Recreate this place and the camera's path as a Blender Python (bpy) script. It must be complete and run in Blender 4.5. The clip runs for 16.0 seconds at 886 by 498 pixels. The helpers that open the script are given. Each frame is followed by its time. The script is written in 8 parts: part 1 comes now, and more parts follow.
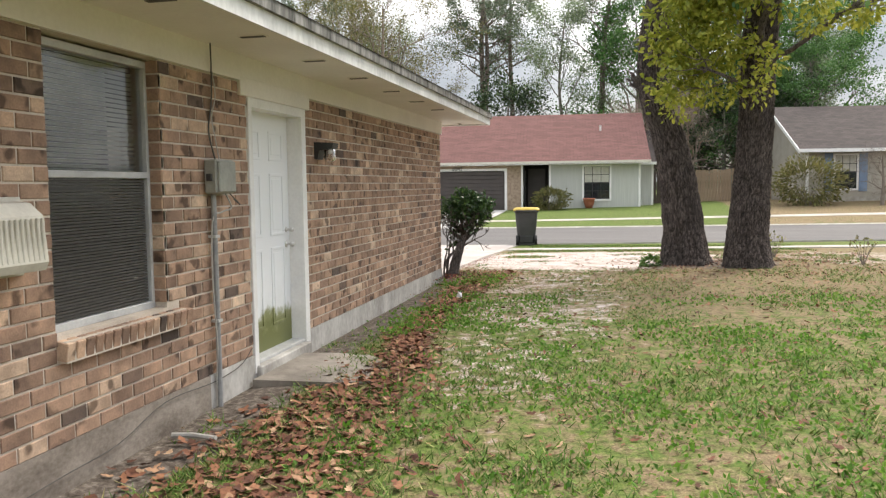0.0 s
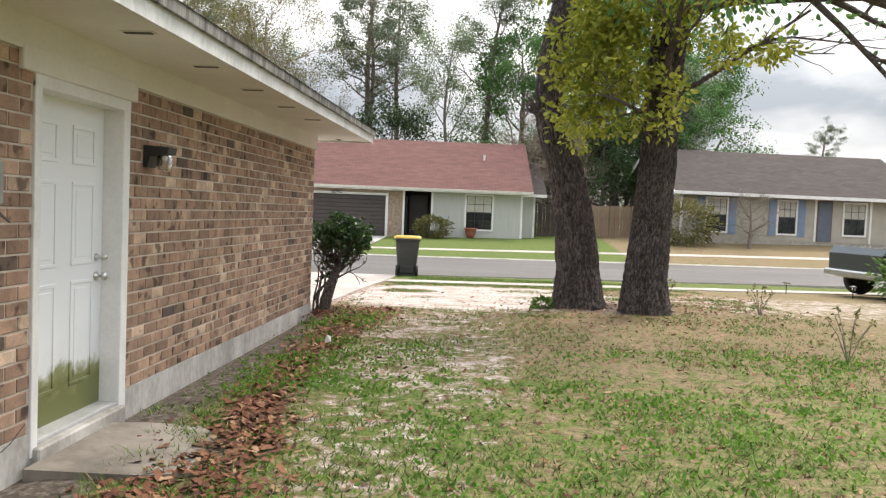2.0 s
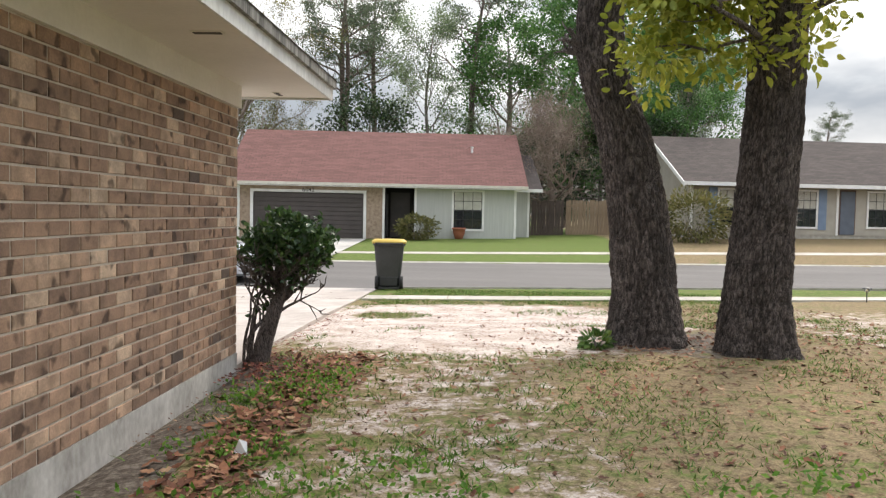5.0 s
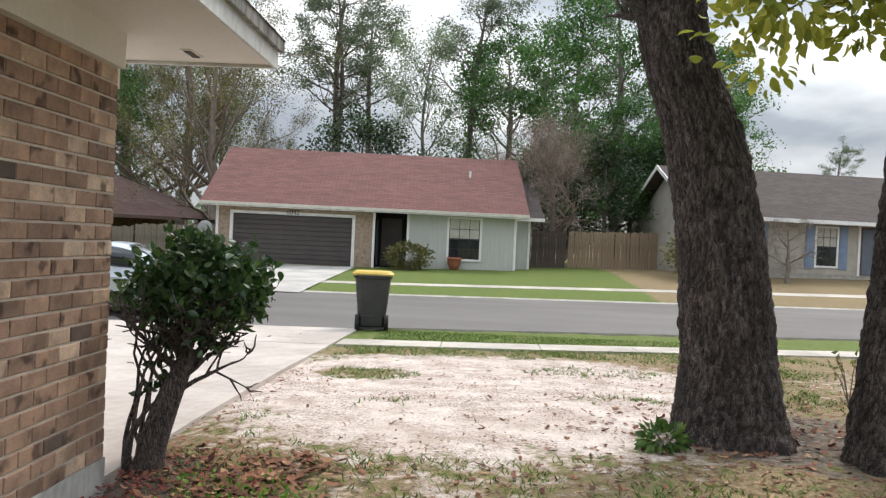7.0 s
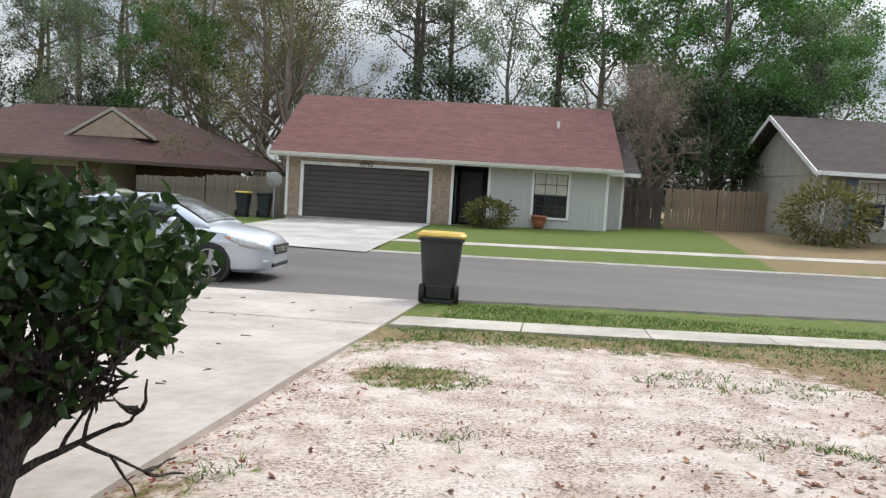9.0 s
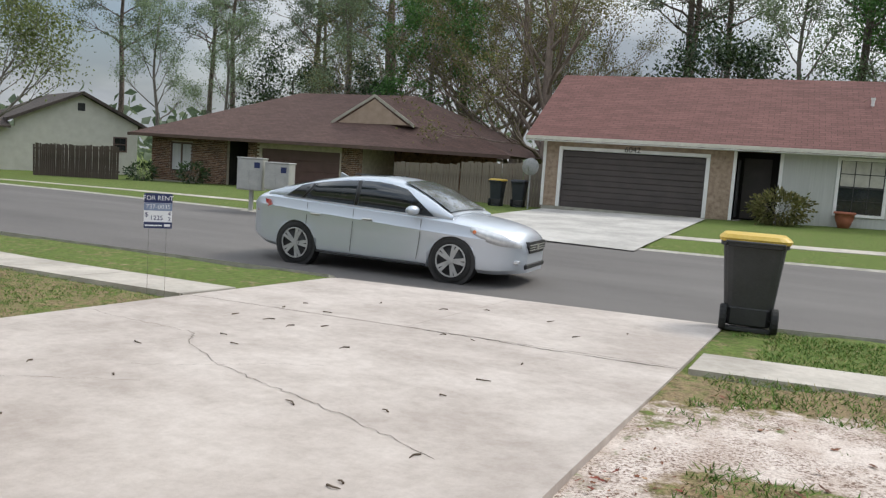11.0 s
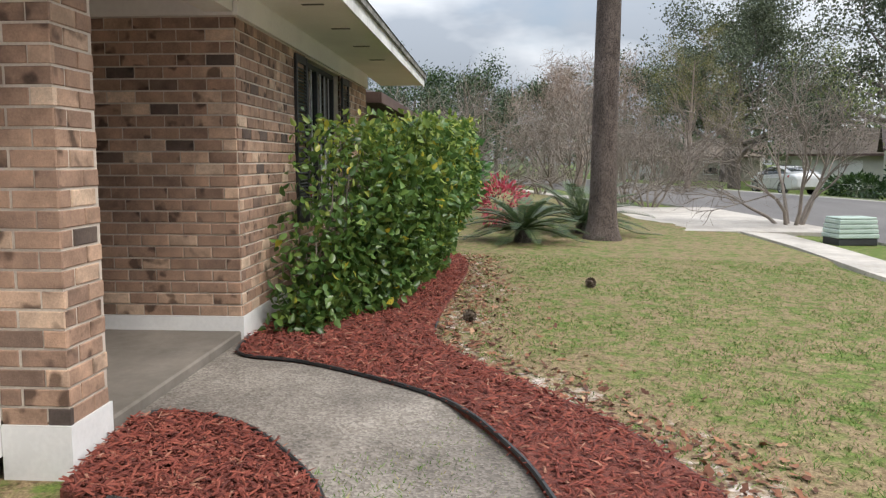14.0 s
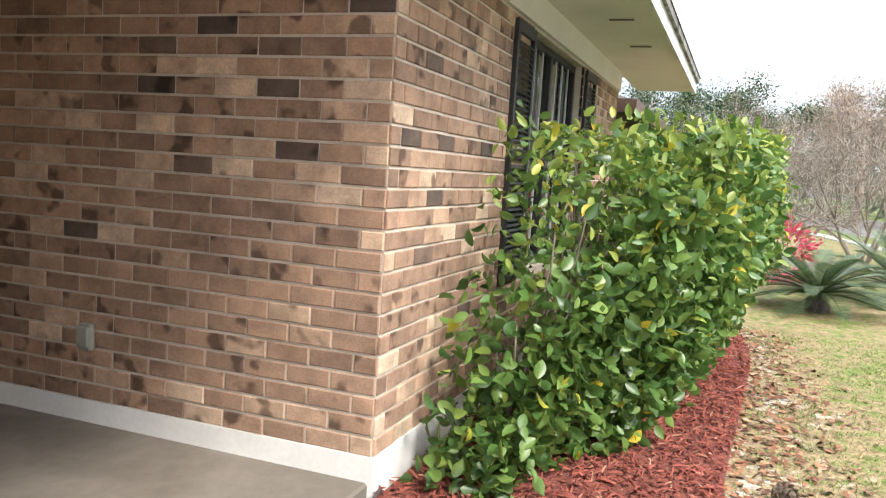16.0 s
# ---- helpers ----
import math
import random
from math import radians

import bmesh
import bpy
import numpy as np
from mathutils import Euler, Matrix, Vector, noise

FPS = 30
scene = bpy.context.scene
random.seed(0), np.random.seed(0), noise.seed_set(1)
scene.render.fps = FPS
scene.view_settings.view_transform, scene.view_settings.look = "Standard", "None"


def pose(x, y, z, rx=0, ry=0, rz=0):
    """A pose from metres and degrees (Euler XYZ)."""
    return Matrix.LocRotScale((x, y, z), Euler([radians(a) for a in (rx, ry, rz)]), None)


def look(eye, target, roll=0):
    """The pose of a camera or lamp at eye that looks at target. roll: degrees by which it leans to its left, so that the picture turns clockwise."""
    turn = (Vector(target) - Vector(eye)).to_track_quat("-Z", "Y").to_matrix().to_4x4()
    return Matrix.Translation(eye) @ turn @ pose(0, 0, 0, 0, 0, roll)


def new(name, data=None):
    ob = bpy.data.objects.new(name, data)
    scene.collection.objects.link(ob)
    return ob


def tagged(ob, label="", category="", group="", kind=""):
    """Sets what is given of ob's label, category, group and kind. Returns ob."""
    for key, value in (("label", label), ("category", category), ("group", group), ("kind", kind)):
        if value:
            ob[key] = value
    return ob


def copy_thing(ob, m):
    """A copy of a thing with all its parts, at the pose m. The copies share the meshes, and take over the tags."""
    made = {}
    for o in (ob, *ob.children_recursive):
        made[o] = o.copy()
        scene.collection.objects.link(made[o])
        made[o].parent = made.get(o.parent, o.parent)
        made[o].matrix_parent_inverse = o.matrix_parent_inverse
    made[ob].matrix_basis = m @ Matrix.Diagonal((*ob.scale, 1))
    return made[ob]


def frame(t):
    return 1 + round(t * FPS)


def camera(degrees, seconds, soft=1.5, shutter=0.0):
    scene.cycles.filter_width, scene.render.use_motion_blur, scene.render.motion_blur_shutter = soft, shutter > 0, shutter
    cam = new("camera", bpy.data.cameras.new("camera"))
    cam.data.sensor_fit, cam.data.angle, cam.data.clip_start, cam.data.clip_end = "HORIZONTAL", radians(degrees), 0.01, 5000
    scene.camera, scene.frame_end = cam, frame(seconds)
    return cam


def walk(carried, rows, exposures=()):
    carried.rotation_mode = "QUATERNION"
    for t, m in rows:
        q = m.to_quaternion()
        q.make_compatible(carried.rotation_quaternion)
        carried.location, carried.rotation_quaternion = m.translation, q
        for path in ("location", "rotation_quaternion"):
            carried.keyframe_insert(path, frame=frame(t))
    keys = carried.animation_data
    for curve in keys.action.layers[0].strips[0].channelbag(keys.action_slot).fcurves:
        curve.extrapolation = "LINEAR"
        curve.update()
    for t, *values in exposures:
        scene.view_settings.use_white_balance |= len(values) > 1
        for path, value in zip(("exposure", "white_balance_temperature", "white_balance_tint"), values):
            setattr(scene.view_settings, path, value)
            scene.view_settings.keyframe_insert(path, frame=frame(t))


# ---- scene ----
cam = camera(58.5, 16.0, soft=1.3)

# seconds, eye, target, roll
PATH = [
    (0, (2.851, -12.318, 1.499), (2.407, -10.375, 1.339), -0.7),
    (0.5, (2.796, -12.229, 1.497), (2.353, -10.293, 1.264), -1.5),
    (1, (2.755, -11.999, 1.479), (2.438, -10.034, 1.278), 0.7),
    (1.5, (2.707, -11.481, 1.519), (2.47, -9.5, 1.387), 2.4),
    (2, (2.614, -10.868, 1.522), (2.472, -8.875, 1.428), 2.3),
    (2.5, (2.511, -10.248, 1.54), (2.322, -8.261, 1.418), 2.6),
    (3, (2.429, -9.695, 1.528), (2.232, -7.71, 1.381), 2.9),
    (3.5, (2.372, -9.013, 1.489), (2.201, -7.025, 1.359), 2.3),
    (4, (2.291, -8.269, 1.452), (2.138, -6.279, 1.322), 2.5),
    (4.2, (2.27, -7.956, 1.449), (2.145, -5.964, 1.328), 2.0),
    (6.3, (1.942, -5.118, 1.435), (1.856, -3.121, 1.38), 0.9),
    (6.5, (1.953, -4.866, 1.434), (1.879, -2.868, 1.391), 1.4),
    (7, (1.991, -4.248, 1.449), (1.91, -2.25, 1.428), 2.6),
    (7.5, (1.983, -3.507, 1.505), (1.948, -1.507, 1.484), 2.9),
    (8, (2.004, -2.999, 1.468), (1.922, -1.002, 1.413), 2.9),
    (8.2, (2.002, -2.789, 1.458), (1.883, -0.794, 1.378), 3.1),
    (10.3, (1.364, -0.125, 1.433), (0.737, 1.76, 1.205), 3.8),
    (10.5, (1.249, 0.082, 1.386), (0.566, 1.946, 1.141), 4.0),
    (11, (0.961, 0.699, 1.359), (0.08, 2.483, 1.15), 3.9),
    (11.5, (0.751, 1.336, 1.309), (-0.794, 2.585, 1.081), 4.6),
    (12, (0.28, 1.691, 1.253), (-1.513, 2.531, 0.976), 5.9),
    (12.5, (-0.17, 1.89, 1.22), (-2.125, 2.209, 0.945), 4.0),
    (13, (-0.833, 1.92, 1.234), (-2.816, 2.04, 0.999), 3.4),
    (13.5, (-1.526, 1.919, 1.322), (-3.517, 1.933, 1.128), 0.8),
    (14, (-2.164, 1.818, 1.299), (-4.148, 1.69, 1.078), 0.0),
    (14.5, (-2.92, 1.716, 1.325), (-4.896, 1.538, 1.076), 0.7),
    (15, (-3.58, 1.621, 1.332), (-5.542, 1.297, 1.122), 2.4),
    (15.5, (-4.246, 1.489, 1.339), (-6.184, 1.024, 1.169), 3.5),
    (16, (-4.847, 1.312, 1.371), (-6.714, 0.622, 1.172), 3.7),
]
EXPOSURES = [(0.0, 0.74, 7050, 11), (4.0, 0.64, 7050, 11), (7.0, 0.40, 6700, 9), (10.5, 0.09, 6600, 8), (12.0, -0.06, 6650, 8), (13.5, 0.27, 6550, 10), (14.5, 0.70, 6650, 10), (15.5, 1.22, 6750, 9), (16.0, 1.62, 6700, 9)]
walk(cam, [(t, look(*p)) for t, *p in PATH], EXPOSURES)

# ---- world and light ----
world = bpy.data.worlds.new("sky")
scene.world = world
world.use_nodes = True
wn, wl = world.node_tree.nodes, world.node_tree.links
wn.clear()
w_out = wn.new("ShaderNodeOutputWorld")
w_bg = wn.new("ShaderNodeBackground")
w_sky = wn.new("ShaderNodeTexSky")
w_sky.sky_type = "NISHITA"
w_sky.sun_disc = False
w_sky.sun_elevation = radians(48)
w_sky.sun_rotation = radians(30)
w_sky.air_density, w_sky.dust_density = 1.0, 2.0
w_co = wn.new("ShaderNodeTexCoord")
w_map = wn.new("ShaderNodeMapping")
w_map.inputs["Scale"].default_value = (1.0, 1.0, 2.6)
w_n1 = wn.new("ShaderNodeTexNoise")
w_n1.inputs["Scale"].default_value = 2.3
w_n1.inputs["Detail"].default_value = 7
w_n1.inputs["Roughness"].default_value = 0.55
w_r1 = wn.new("ShaderNodeValToRGB")
w_r1.color_ramp.elements[0].position = 0.30
w_r1.color_ramp.elements[1].position = 0.50
w_n2 = wn.new("ShaderNodeTexNoise")
w_n2.inputs["Scale"].default_value = 3.4
w_n2.inputs["Detail"].default_value = 5
w_r2 = wn.new("ShaderNodeValToRGB")
w_r2.color_ramp.elements[0].position = 0.43
w_r2.color_ramp.elements[0].color = (3.5, 3.95, 4.6, 1)
w_r2.color_ramp.elements[1].position = 0.66
w_r2.color_ramp.elements[1].color = (8.0, 8.3, 8.7, 1)
w_mix = wn.new("ShaderNodeMix")
w_mix.data_type = "RGBA"
wl.new(w_co.outputs["Generated"], w_map.inputs["Vector"])
wl.new(w_map.outputs["Vector"], w_n1.inputs["Vector"])
wl.new(w_map.outputs["Vector"], w_n2.inputs["Vector"])
wl.new(w_n1.outputs["Fac"], w_r1.inputs["Fac"])
wl.new(w_n2.outputs["Fac"], w_r2.inputs["Fac"])
wl.new(w_r1.outputs["Color"], w_mix.inputs["Factor"])
wl.new(w_sky.outputs["Color"], w_mix.inputs["A"])
wl.new(w_r2.outputs["Color"], w_mix.inputs["B"])
# an overcast sky is brighter overhead than near the horizon
w_sep = wn.new("ShaderNodeSeparateXYZ")
wl.new(w_co.outputs["Generated"], w_sep.inputs[0])
w_grad = wn.new("ShaderNodeMapRange")
w_grad.inputs["From Min"].default_value, w_grad.inputs["From Max"].default_value = 0.0, 0.85
w_grad.inputs["To Min"].default_value, w_grad.inputs["To Max"].default_value = 0.42, 1.9
wl.new(w_sep.outputs["Z"], w_grad.inputs["Value"])
w_mul = wn.new("ShaderNodeMix")
w_mul.data_type, w_mul.blend_type = "RGBA", "MULTIPLY"
w_mul.inputs["Factor"].default_value = 1.0
wl.new(w_mix.outputs["Result"], w_mul.inputs["A"])
wl.new(w_grad.outputs["Result"], w_mul.inputs["B"])
wl.new(w_mul.outputs["Result"], w_bg.inputs["Color"])
w_bg.inputs["Strength"].default_value = 0.15
wl.new(w_bg.outputs["Background"], w_out.inputs["Surface"])

sun_data = bpy.data.lights.new("sun", "SUN")
sun_data.energy, sun_data.angle, sun_data.color = 1.8, radians(16), (1.0, 0.95, 0.88)
sun = new("sun", sun_data)
sun.matrix_world = look((0, 0, 0), (-0.42, -0.72, -1.0))


# ---- mesh and material tools ----
class M:
    """Gathers vertices and faces of one mesh."""

    def __init__(self):
        self.v, self.f = [], []

    def add(self, verts, faces):
        o = len(self.v)
        self.v += [tuple(p) for p in verts]
        self.f += [tuple(i + o for i in f) for f in faces]
        return self

    def quad(self, a, b, c, d):
        return self.add([a, b, c, d], [(0, 1, 2, 3)])

    def box(self, x0, x1, y0, y1, z0, z1, c=0.0):
        if c <= 0:
            v = [(x, y, z) for z in (z0, z1) for y in (y0, y1) for x in (x0, x1)]
            return self.add(v, [(0, 2, 3, 1), (4, 5, 7, 6), (0, 1, 5, 4), (2, 6, 7, 3), (0, 4, 6, 2), (1, 3, 7, 5)])
        v, idx = [], {}
        X, Y, Z = (x0, x1), (y0, y1), (z0, z1)
        for i in (0, 1):
            for j in (0, 1):
                for k in (0, 1):
                    p = (X[i], Y[j], Z[k])
                    s = (1 - 2 * i, 1 - 2 * j, 1 - 2 * k)
                    for a in range(3):
                        q = [p[n] + s[n] * c for n in range(3)]
                        q[a] = p[a]
                        idx[i, j, k, a] = len(v)
                        v.append(q)
        f = []
        for a in range(3):
            b, d = (a + 1) % 3, (a + 2) % 3
            for s in (0, 1):
                r = []
                for u, w in ((0, 0), (1, 0), (1, 1), (0, 1)):
                    t = [0, 0, 0]
                    t[a], t[b], t[d] = s, u, w
                    r.append(idx[t[0], t[1], t[2], a])
                f.append(tuple(r if s else r[::-1]))
            for u in (0, 1):
                for w in (0, 1):
                    t0, t1 = [0, 0, 0], [0, 0, 0]
                    t0[b] = t1[b] = u
                    t0[d] = t1[d] = w
                    t1[a] = 1
                    r = [idx[(*t0, b)], idx[(*t1, b)], idx[(*t1, d)], idx[(*t0, d)]]
                    f.append(tuple(r if u == w else r[::-1]))
        for i in (0, 1):
            for j in (0, 1):
                for k in (0, 1):
                    r = [idx[i, j, k, 0], idx[i, j, k, 1], idx[i, j, k, 2]]
                    f.append(tuple(r if (i + j + k) % 2 else r[::-1]))
        return self.add(v, f)

    def tube(self, pts, radii, n=8, caps=True):
        """A round tube along points."""
        pts = [Vector(p) for p in pts]
        if not hasattr(radii, "__len__"):
            radii = [radii] * len(pts)
        o, up = len(self.v), None
        for i, p in enumerate(pts):
            d = (pts[min(i + 1, len(pts) - 1)] - pts[max(i - 1, 0)])
            d = d.normalized() if d.length > 1e-9 else Vector((0, 0, 1))
            if up is None:
                up = Vector((1, 0, 0)) if abs(d.x) < 0.8 else Vector((0, 1, 0))
            a = (up - d * up.dot(d)).normalized()
            up = a
            b = d.cross(a)
            for k in range(n):
                w = 2 * math.pi * k / n
                self.v.append(tuple(p + (a * math.cos(w) + b * math.sin(w)) * radii[i]))
        for i in range(len(pts) - 1):
            for k in range(n):
                m = (k + 1) % n
                self.f.append((o + i * n + k, o + i * n + m, o + i * n + n + m, o + i * n + n + k))
        if caps:
            self.f.append(tuple(o + k for k in range(n))[::-1])
            self.f.append(tuple(o + (len(pts) - 1) * n + k for k in range(n)))
        return self

    def lathe(self, prof, n=20, axis="z", at=(0, 0, 0)):
        """Turns (radius, height) pairs round an axis."""
        o = len(self.v)
        for r, h in prof:
            for k in range(n):
                w = 2 * math.pi * k / n
                c, s = r * math.cos(w), r * math.sin(w)
                p = {"z": (c, s, h), "x": (h, c, s), "y": (s, h, c)}[axis]
                self.v.append((p[0] + at[0], p[1] + at[1], p[2] + at[2]))
        for i in range(len(prof) - 1):
            for k in range(n):
                m = (k + 1) % n
                self.f.append((o + i * n + k, o + i * n + m, o + i * n + n + m, o + i * n + n + k))
        if prof[0][0] > 1e-4:
            self.f.append(tuple(o + k for k in range(n))[::-1])
        if prof[-1][0] > 1e-4:
            self.f.append(tuple(o + (len(prof) - 1) * n + k for k in range(n)))
        return self

    def extrude(self, outline, axis, a, b):
        """A flat outline of (u, v) pairs pushed along an axis from a to b."""
        n = len(outline)
        place = {"x": lambda u, v, h: (h, u, v), "y": lambda u, v, h: (u, h, v), "z": lambda u, v, h: (u, v, h)}[axis]
        v = [place(u, w, a) for u, w in outline] + [place(u, w, b) for u, w in outline]
        f = [tuple(range(n))[::-1], tuple(range(n, 2 * n))]
        f += [(i, (i + 1) % n, n + (i + 1) % n, n + i) for i in range(n)]
        return self.add(v, f)

    def mesh(self, name, mat, smooth=False):
        me = bpy.data.meshes.new(name)
        me.from_pydata(self.v, [], self.f)
        me.materials.append(mat)
        if smooth:
            me.polygons.foreach_set("use_smooth", [True] * len(me.polygons))
        me.update()
        return me


def part(name, m, mat, parent=None, label="", smooth=False):
    ob = new(name, m.mesh(name, mat, smooth))
    if parent is not None:
        ob.parent = parent
    if label:
        ob["label"] = label
    return ob


def split(name, m, mat, parent=None, label=""):
    """Each loose piece of m becomes a part of its own."""
    root = list(range(len(m.v)))

    def find(i):
        while root[i] != i:
            root[i] = root[root[i]]
            i = root[i]
        return i

    for f in m.f:
        for k in f[1:]:
            root[find(k)] = find(f[0])
    groups = {}
    for f in m.f:
        groups.setdefault(find(f[0]), []).append(f)
    for faces in groups.values():
        ids = sorted({i for f in faces for i in f})
        back = {i: n for n, i in enumerate(ids)}
        q = M()
        q.v, q.f = [m.v[i] for i in ids], [tuple(back[i] for i in f) for f in faces]
        part(name, q, mat, parent, label)


def thing(name, m=None, label="", category="", group="", kind=""):
    """A top-level Empty at pose m."""
    ob = new(name)
    ob.empty_display_size = 0.1
    if m is not None:
        ob.matrix_world = m
    return tagged(ob, label, category, group, kind)


def mat_new(name):
    ma = bpy.data.materials.new(name)
    ma.use_nodes = True
    nt = ma.node_tree
    return ma, nt, nt.nodes["Principled BSDF"]


def node(nt, kind, **inputs):
    n = nt.nodes.new(kind)
    for k, v in inputs.items():
        n.inputs[k.replace("_", " ")].default_value = v
    return n


def ramp(nt, fac, stops):
    n = nt.nodes.new("ShaderNodeValToRGB")
    els = n.color_ramp.elements
    while len(els) < len(stops):
        els.new(0.5)
    for e, (p, c) in zip(els, stops):
        e.position, e.color = p, (*c, 1)
    nt.links.new(fac, n.inputs["Fac"])
    return n.outputs["Color"]


def mixc(nt, fac, a, b, mode="MIX"):
    n = nt.nodes.new("ShaderNodeMix")
    n.data_type, n.blend_type = "RGBA", mode
    for key, val in (("Factor", fac), ("A", a), ("B", b)):
        if isinstance(val, (int, float)):
            n.inputs[key].default_value = val
        elif isinstance(val, tuple):
            n.inputs[key].default_value = (*val, 1)
        else:
            nt.links.new(val, n.inputs[key])
    return n.outputs["Result"]


def coords(nt, scale=(1, 1, 1), kind="Object"):
    c = nt.nodes.new("ShaderNodeTexCoord")
    m = nt.nodes.new("ShaderNodeMapping")
    m.inputs["Scale"].default_value = scale
    nt.links.new(c.outputs[kind], m.inputs["Vector"])
    return m.outputs["Vector"]


def noise_tex(nt, vec, scale, detail=4, rough=0.55):
    n = node(nt, "ShaderNodeTexNoise", Scale=scale, Detail=detail, Roughness=rough)
    nt.links.new(vec, n.inputs["Vector"])
    return n.outputs["Fac"]


def bump(nt, bsdf, height, strength=0.3, dist=0.01):
    b = node(nt, "ShaderNodeBump", Strength=strength, Distance=dist)
    nt.links.new(height, b.inputs["Height"])
    nt.links.new(b.outputs["Normal"], bsdf.inputs["Normal"])


def surf(name, c1, c2, scale=8, fine=60, rough=0.7, metal=0.0, stretch=(1, 1, 1), bumpy=0.25, dist=0.004, spread=0.18, coat=0.0):
    """A two-scale mottled surface between two colours."""
    ma, nt, b = mat_new(name)
    vec = coords(nt, stretch)
    n1, n2 = noise_tex(nt, vec, scale, 5), noise_tex(nt, vec, fine, 3)
    add = nt.nodes.new("ShaderNodeMath")
    add.operation = "MULTIPLY_ADD"
    nt.links.new(n2, add.inputs[0])
    add.inputs[1].default_value = 0.45
    nt.links.new(n1, add.inputs[2])
    nt.links.new(ramp(nt, add.outputs[0], [(0.72 - spread, c1), (0.72 + spread, c2)]), b.inputs["Base Color"])
    b.inputs["Roughness"].default_value, b.inputs["Metallic"].default_value = rough, metal
    b.inputs["Coat Weight"].default_value = coat
    if bumpy:
        bump(nt, b, n2, bumpy, dist)
    return ma


def brick_mat(name, per_object, stops):
    """Fired brick: each brick takes its own colour; burnt blotches and grain run over it."""
    ma, nt, b = mat_new(name)
    if per_object:
        rnd = nt.nodes.new("ShaderNodeObjectInfo").outputs["Random"]
    else:
        rnd = nt.nodes.new("ShaderNodeNewGeometry").outputs["Random Per Island"]
    # every brick carries its own stretch of the grain and its own flashing
    off = nt.nodes.new("ShaderNodeVectorMath")
    off.operation = "MULTIPLY_ADD"
    nt.links.new(rnd, off.inputs[0])
    off.inputs[1].default_value = (53.0, 31.0, 77.0)
    nt.links.new(coords(nt), off.inputs[2])
    vec = off.outputs["Vector"]
    base = ramp(nt, rnd, stops)
    blot = ramp(nt, noise_tex(nt, vec, 6, 5, 0.6), [(0.34, (0.62, 0.60, 0.58)), (0.5, (0.98, 0.97, 0.95)), (0.68, (1.4, 1.36, 1.3))])
    grain = ramp(nt, noise_tex(nt, vec, 90, 3, 0.6), [(0.3, (0.8, 0.8, 0.8)), (0.7, (1.15, 1.15, 1.15))])
    burnt = ramp(nt, noise_tex(nt, vec, 7.5, 2, 0.4), [(0.60, (1, 1, 1)), (0.68, (0.26, 0.24, 0.23))])
    c = mixc(nt, 0.85, base, blot, "MULTIPLY")
    c = mixc(nt, 0.8, c, grain, "MULTIPLY")
    c = mixc(nt, 0.9, c, burnt, "MULTIPLY")
    nt.links.new(c, b.inputs["Base Color"])
    b.inputs["Roughness"].default_value = 0.88
    bump(nt, b, noise_tex(nt, vec, 130, 4), 0.5, 0.004)
    return ma


BRICK_STOPS = [(0.0, (0.084, 0.063, 0.053)), (0.025, (0.123, 0.086, 0.068)), (0.05, (0.246, 0.157, 0.113)), (0.35, (0.307, 0.196, 0.139)),
               (0.6, (0.357, 0.228, 0.159)), (0.80, (0.407, 0.265, 0.186)), (0.92, (0.502, 0.355, 0.256)), (1.0, (0.591, 0.445, 0.331))]
brick_one = brick_mat("fired_brick", True, BRICK_STOPS)
brick_many = brick_mat("fired_brick_joined", False, BRICK_STOPS)
mortar = surf("mortar", (0.44, 0.375, 0.31), (0.62, 0.545, 0.46), 5, 80, 0.95, bumpy=0.4)
foundation_mat = surf("painted_foundation", (0.23, 0.21, 0.185), (0.60, 0.58, 0.54), 2.2, 25, 0.85, stretch=(1, 1, 0.6), bumpy=0.3, spread=0.25)
white_paint = surf("white_paint", (0.70, 0.69, 0.67), (0.82, 0.81, 0.79), 3, 40, 0.55, bumpy=0.08)
door_paint = surf("door_paint", (0.78, 0.79, 0.80), (0.86, 0.87, 0.88), 3, 40, 0.45, bumpy=0.05)
soffit_paint = surf("soffit_paint", (0.70, 0.665, 0.61), (0.79, 0.755, 0.70), 1.5, 30, 0.7, bumpy=0.1)
alu = surf("weathered_aluminium", (0.40, 0.40, 0.40), (0.56, 0.56, 0.55), 5, 50, 0.45, bumpy=0.1)
black_metal = surf("black_metal", (0.012, 0.012, 0.013), (0.03, 0.03, 0.03), 9, 80, 0.5, bumpy=0.1)
black_plastic = surf("black_plastic", (0.018, 0.018, 0.019), (0.035, 0.035, 0.036), 4, 60, 0.5, bumpy=0.1)
grey_box = surf("grey_plastic", (0.24, 0.24, 0.21), (0.32, 0.32, 0.28), 8, 60, 0.6, bumpy=0.1)
conduit_mat = surf("grey_conduit", (0.22, 0.22, 0.22), (0.34, 0.34, 0.33), 6, 40, 0.55, bumpy=0.1)
cream = surf("cream_plastic", (0.52, 0.49, 0.42), (0.64, 0.61, 0.53), 6, 50, 0.6, bumpy=0.1)
chrome = surf("satin_nickel", (0.55, 0.54, 0.52), (0.65, 0.64, 0.62), 6, 60, 0.28, 1.0, bumpy=0.0)
tyre_mat = surf("tyre_rubber", (0.012, 0.012, 0.012), (0.03, 0.03, 0.03), 9, 90, 0.85, bumpy=0.2)


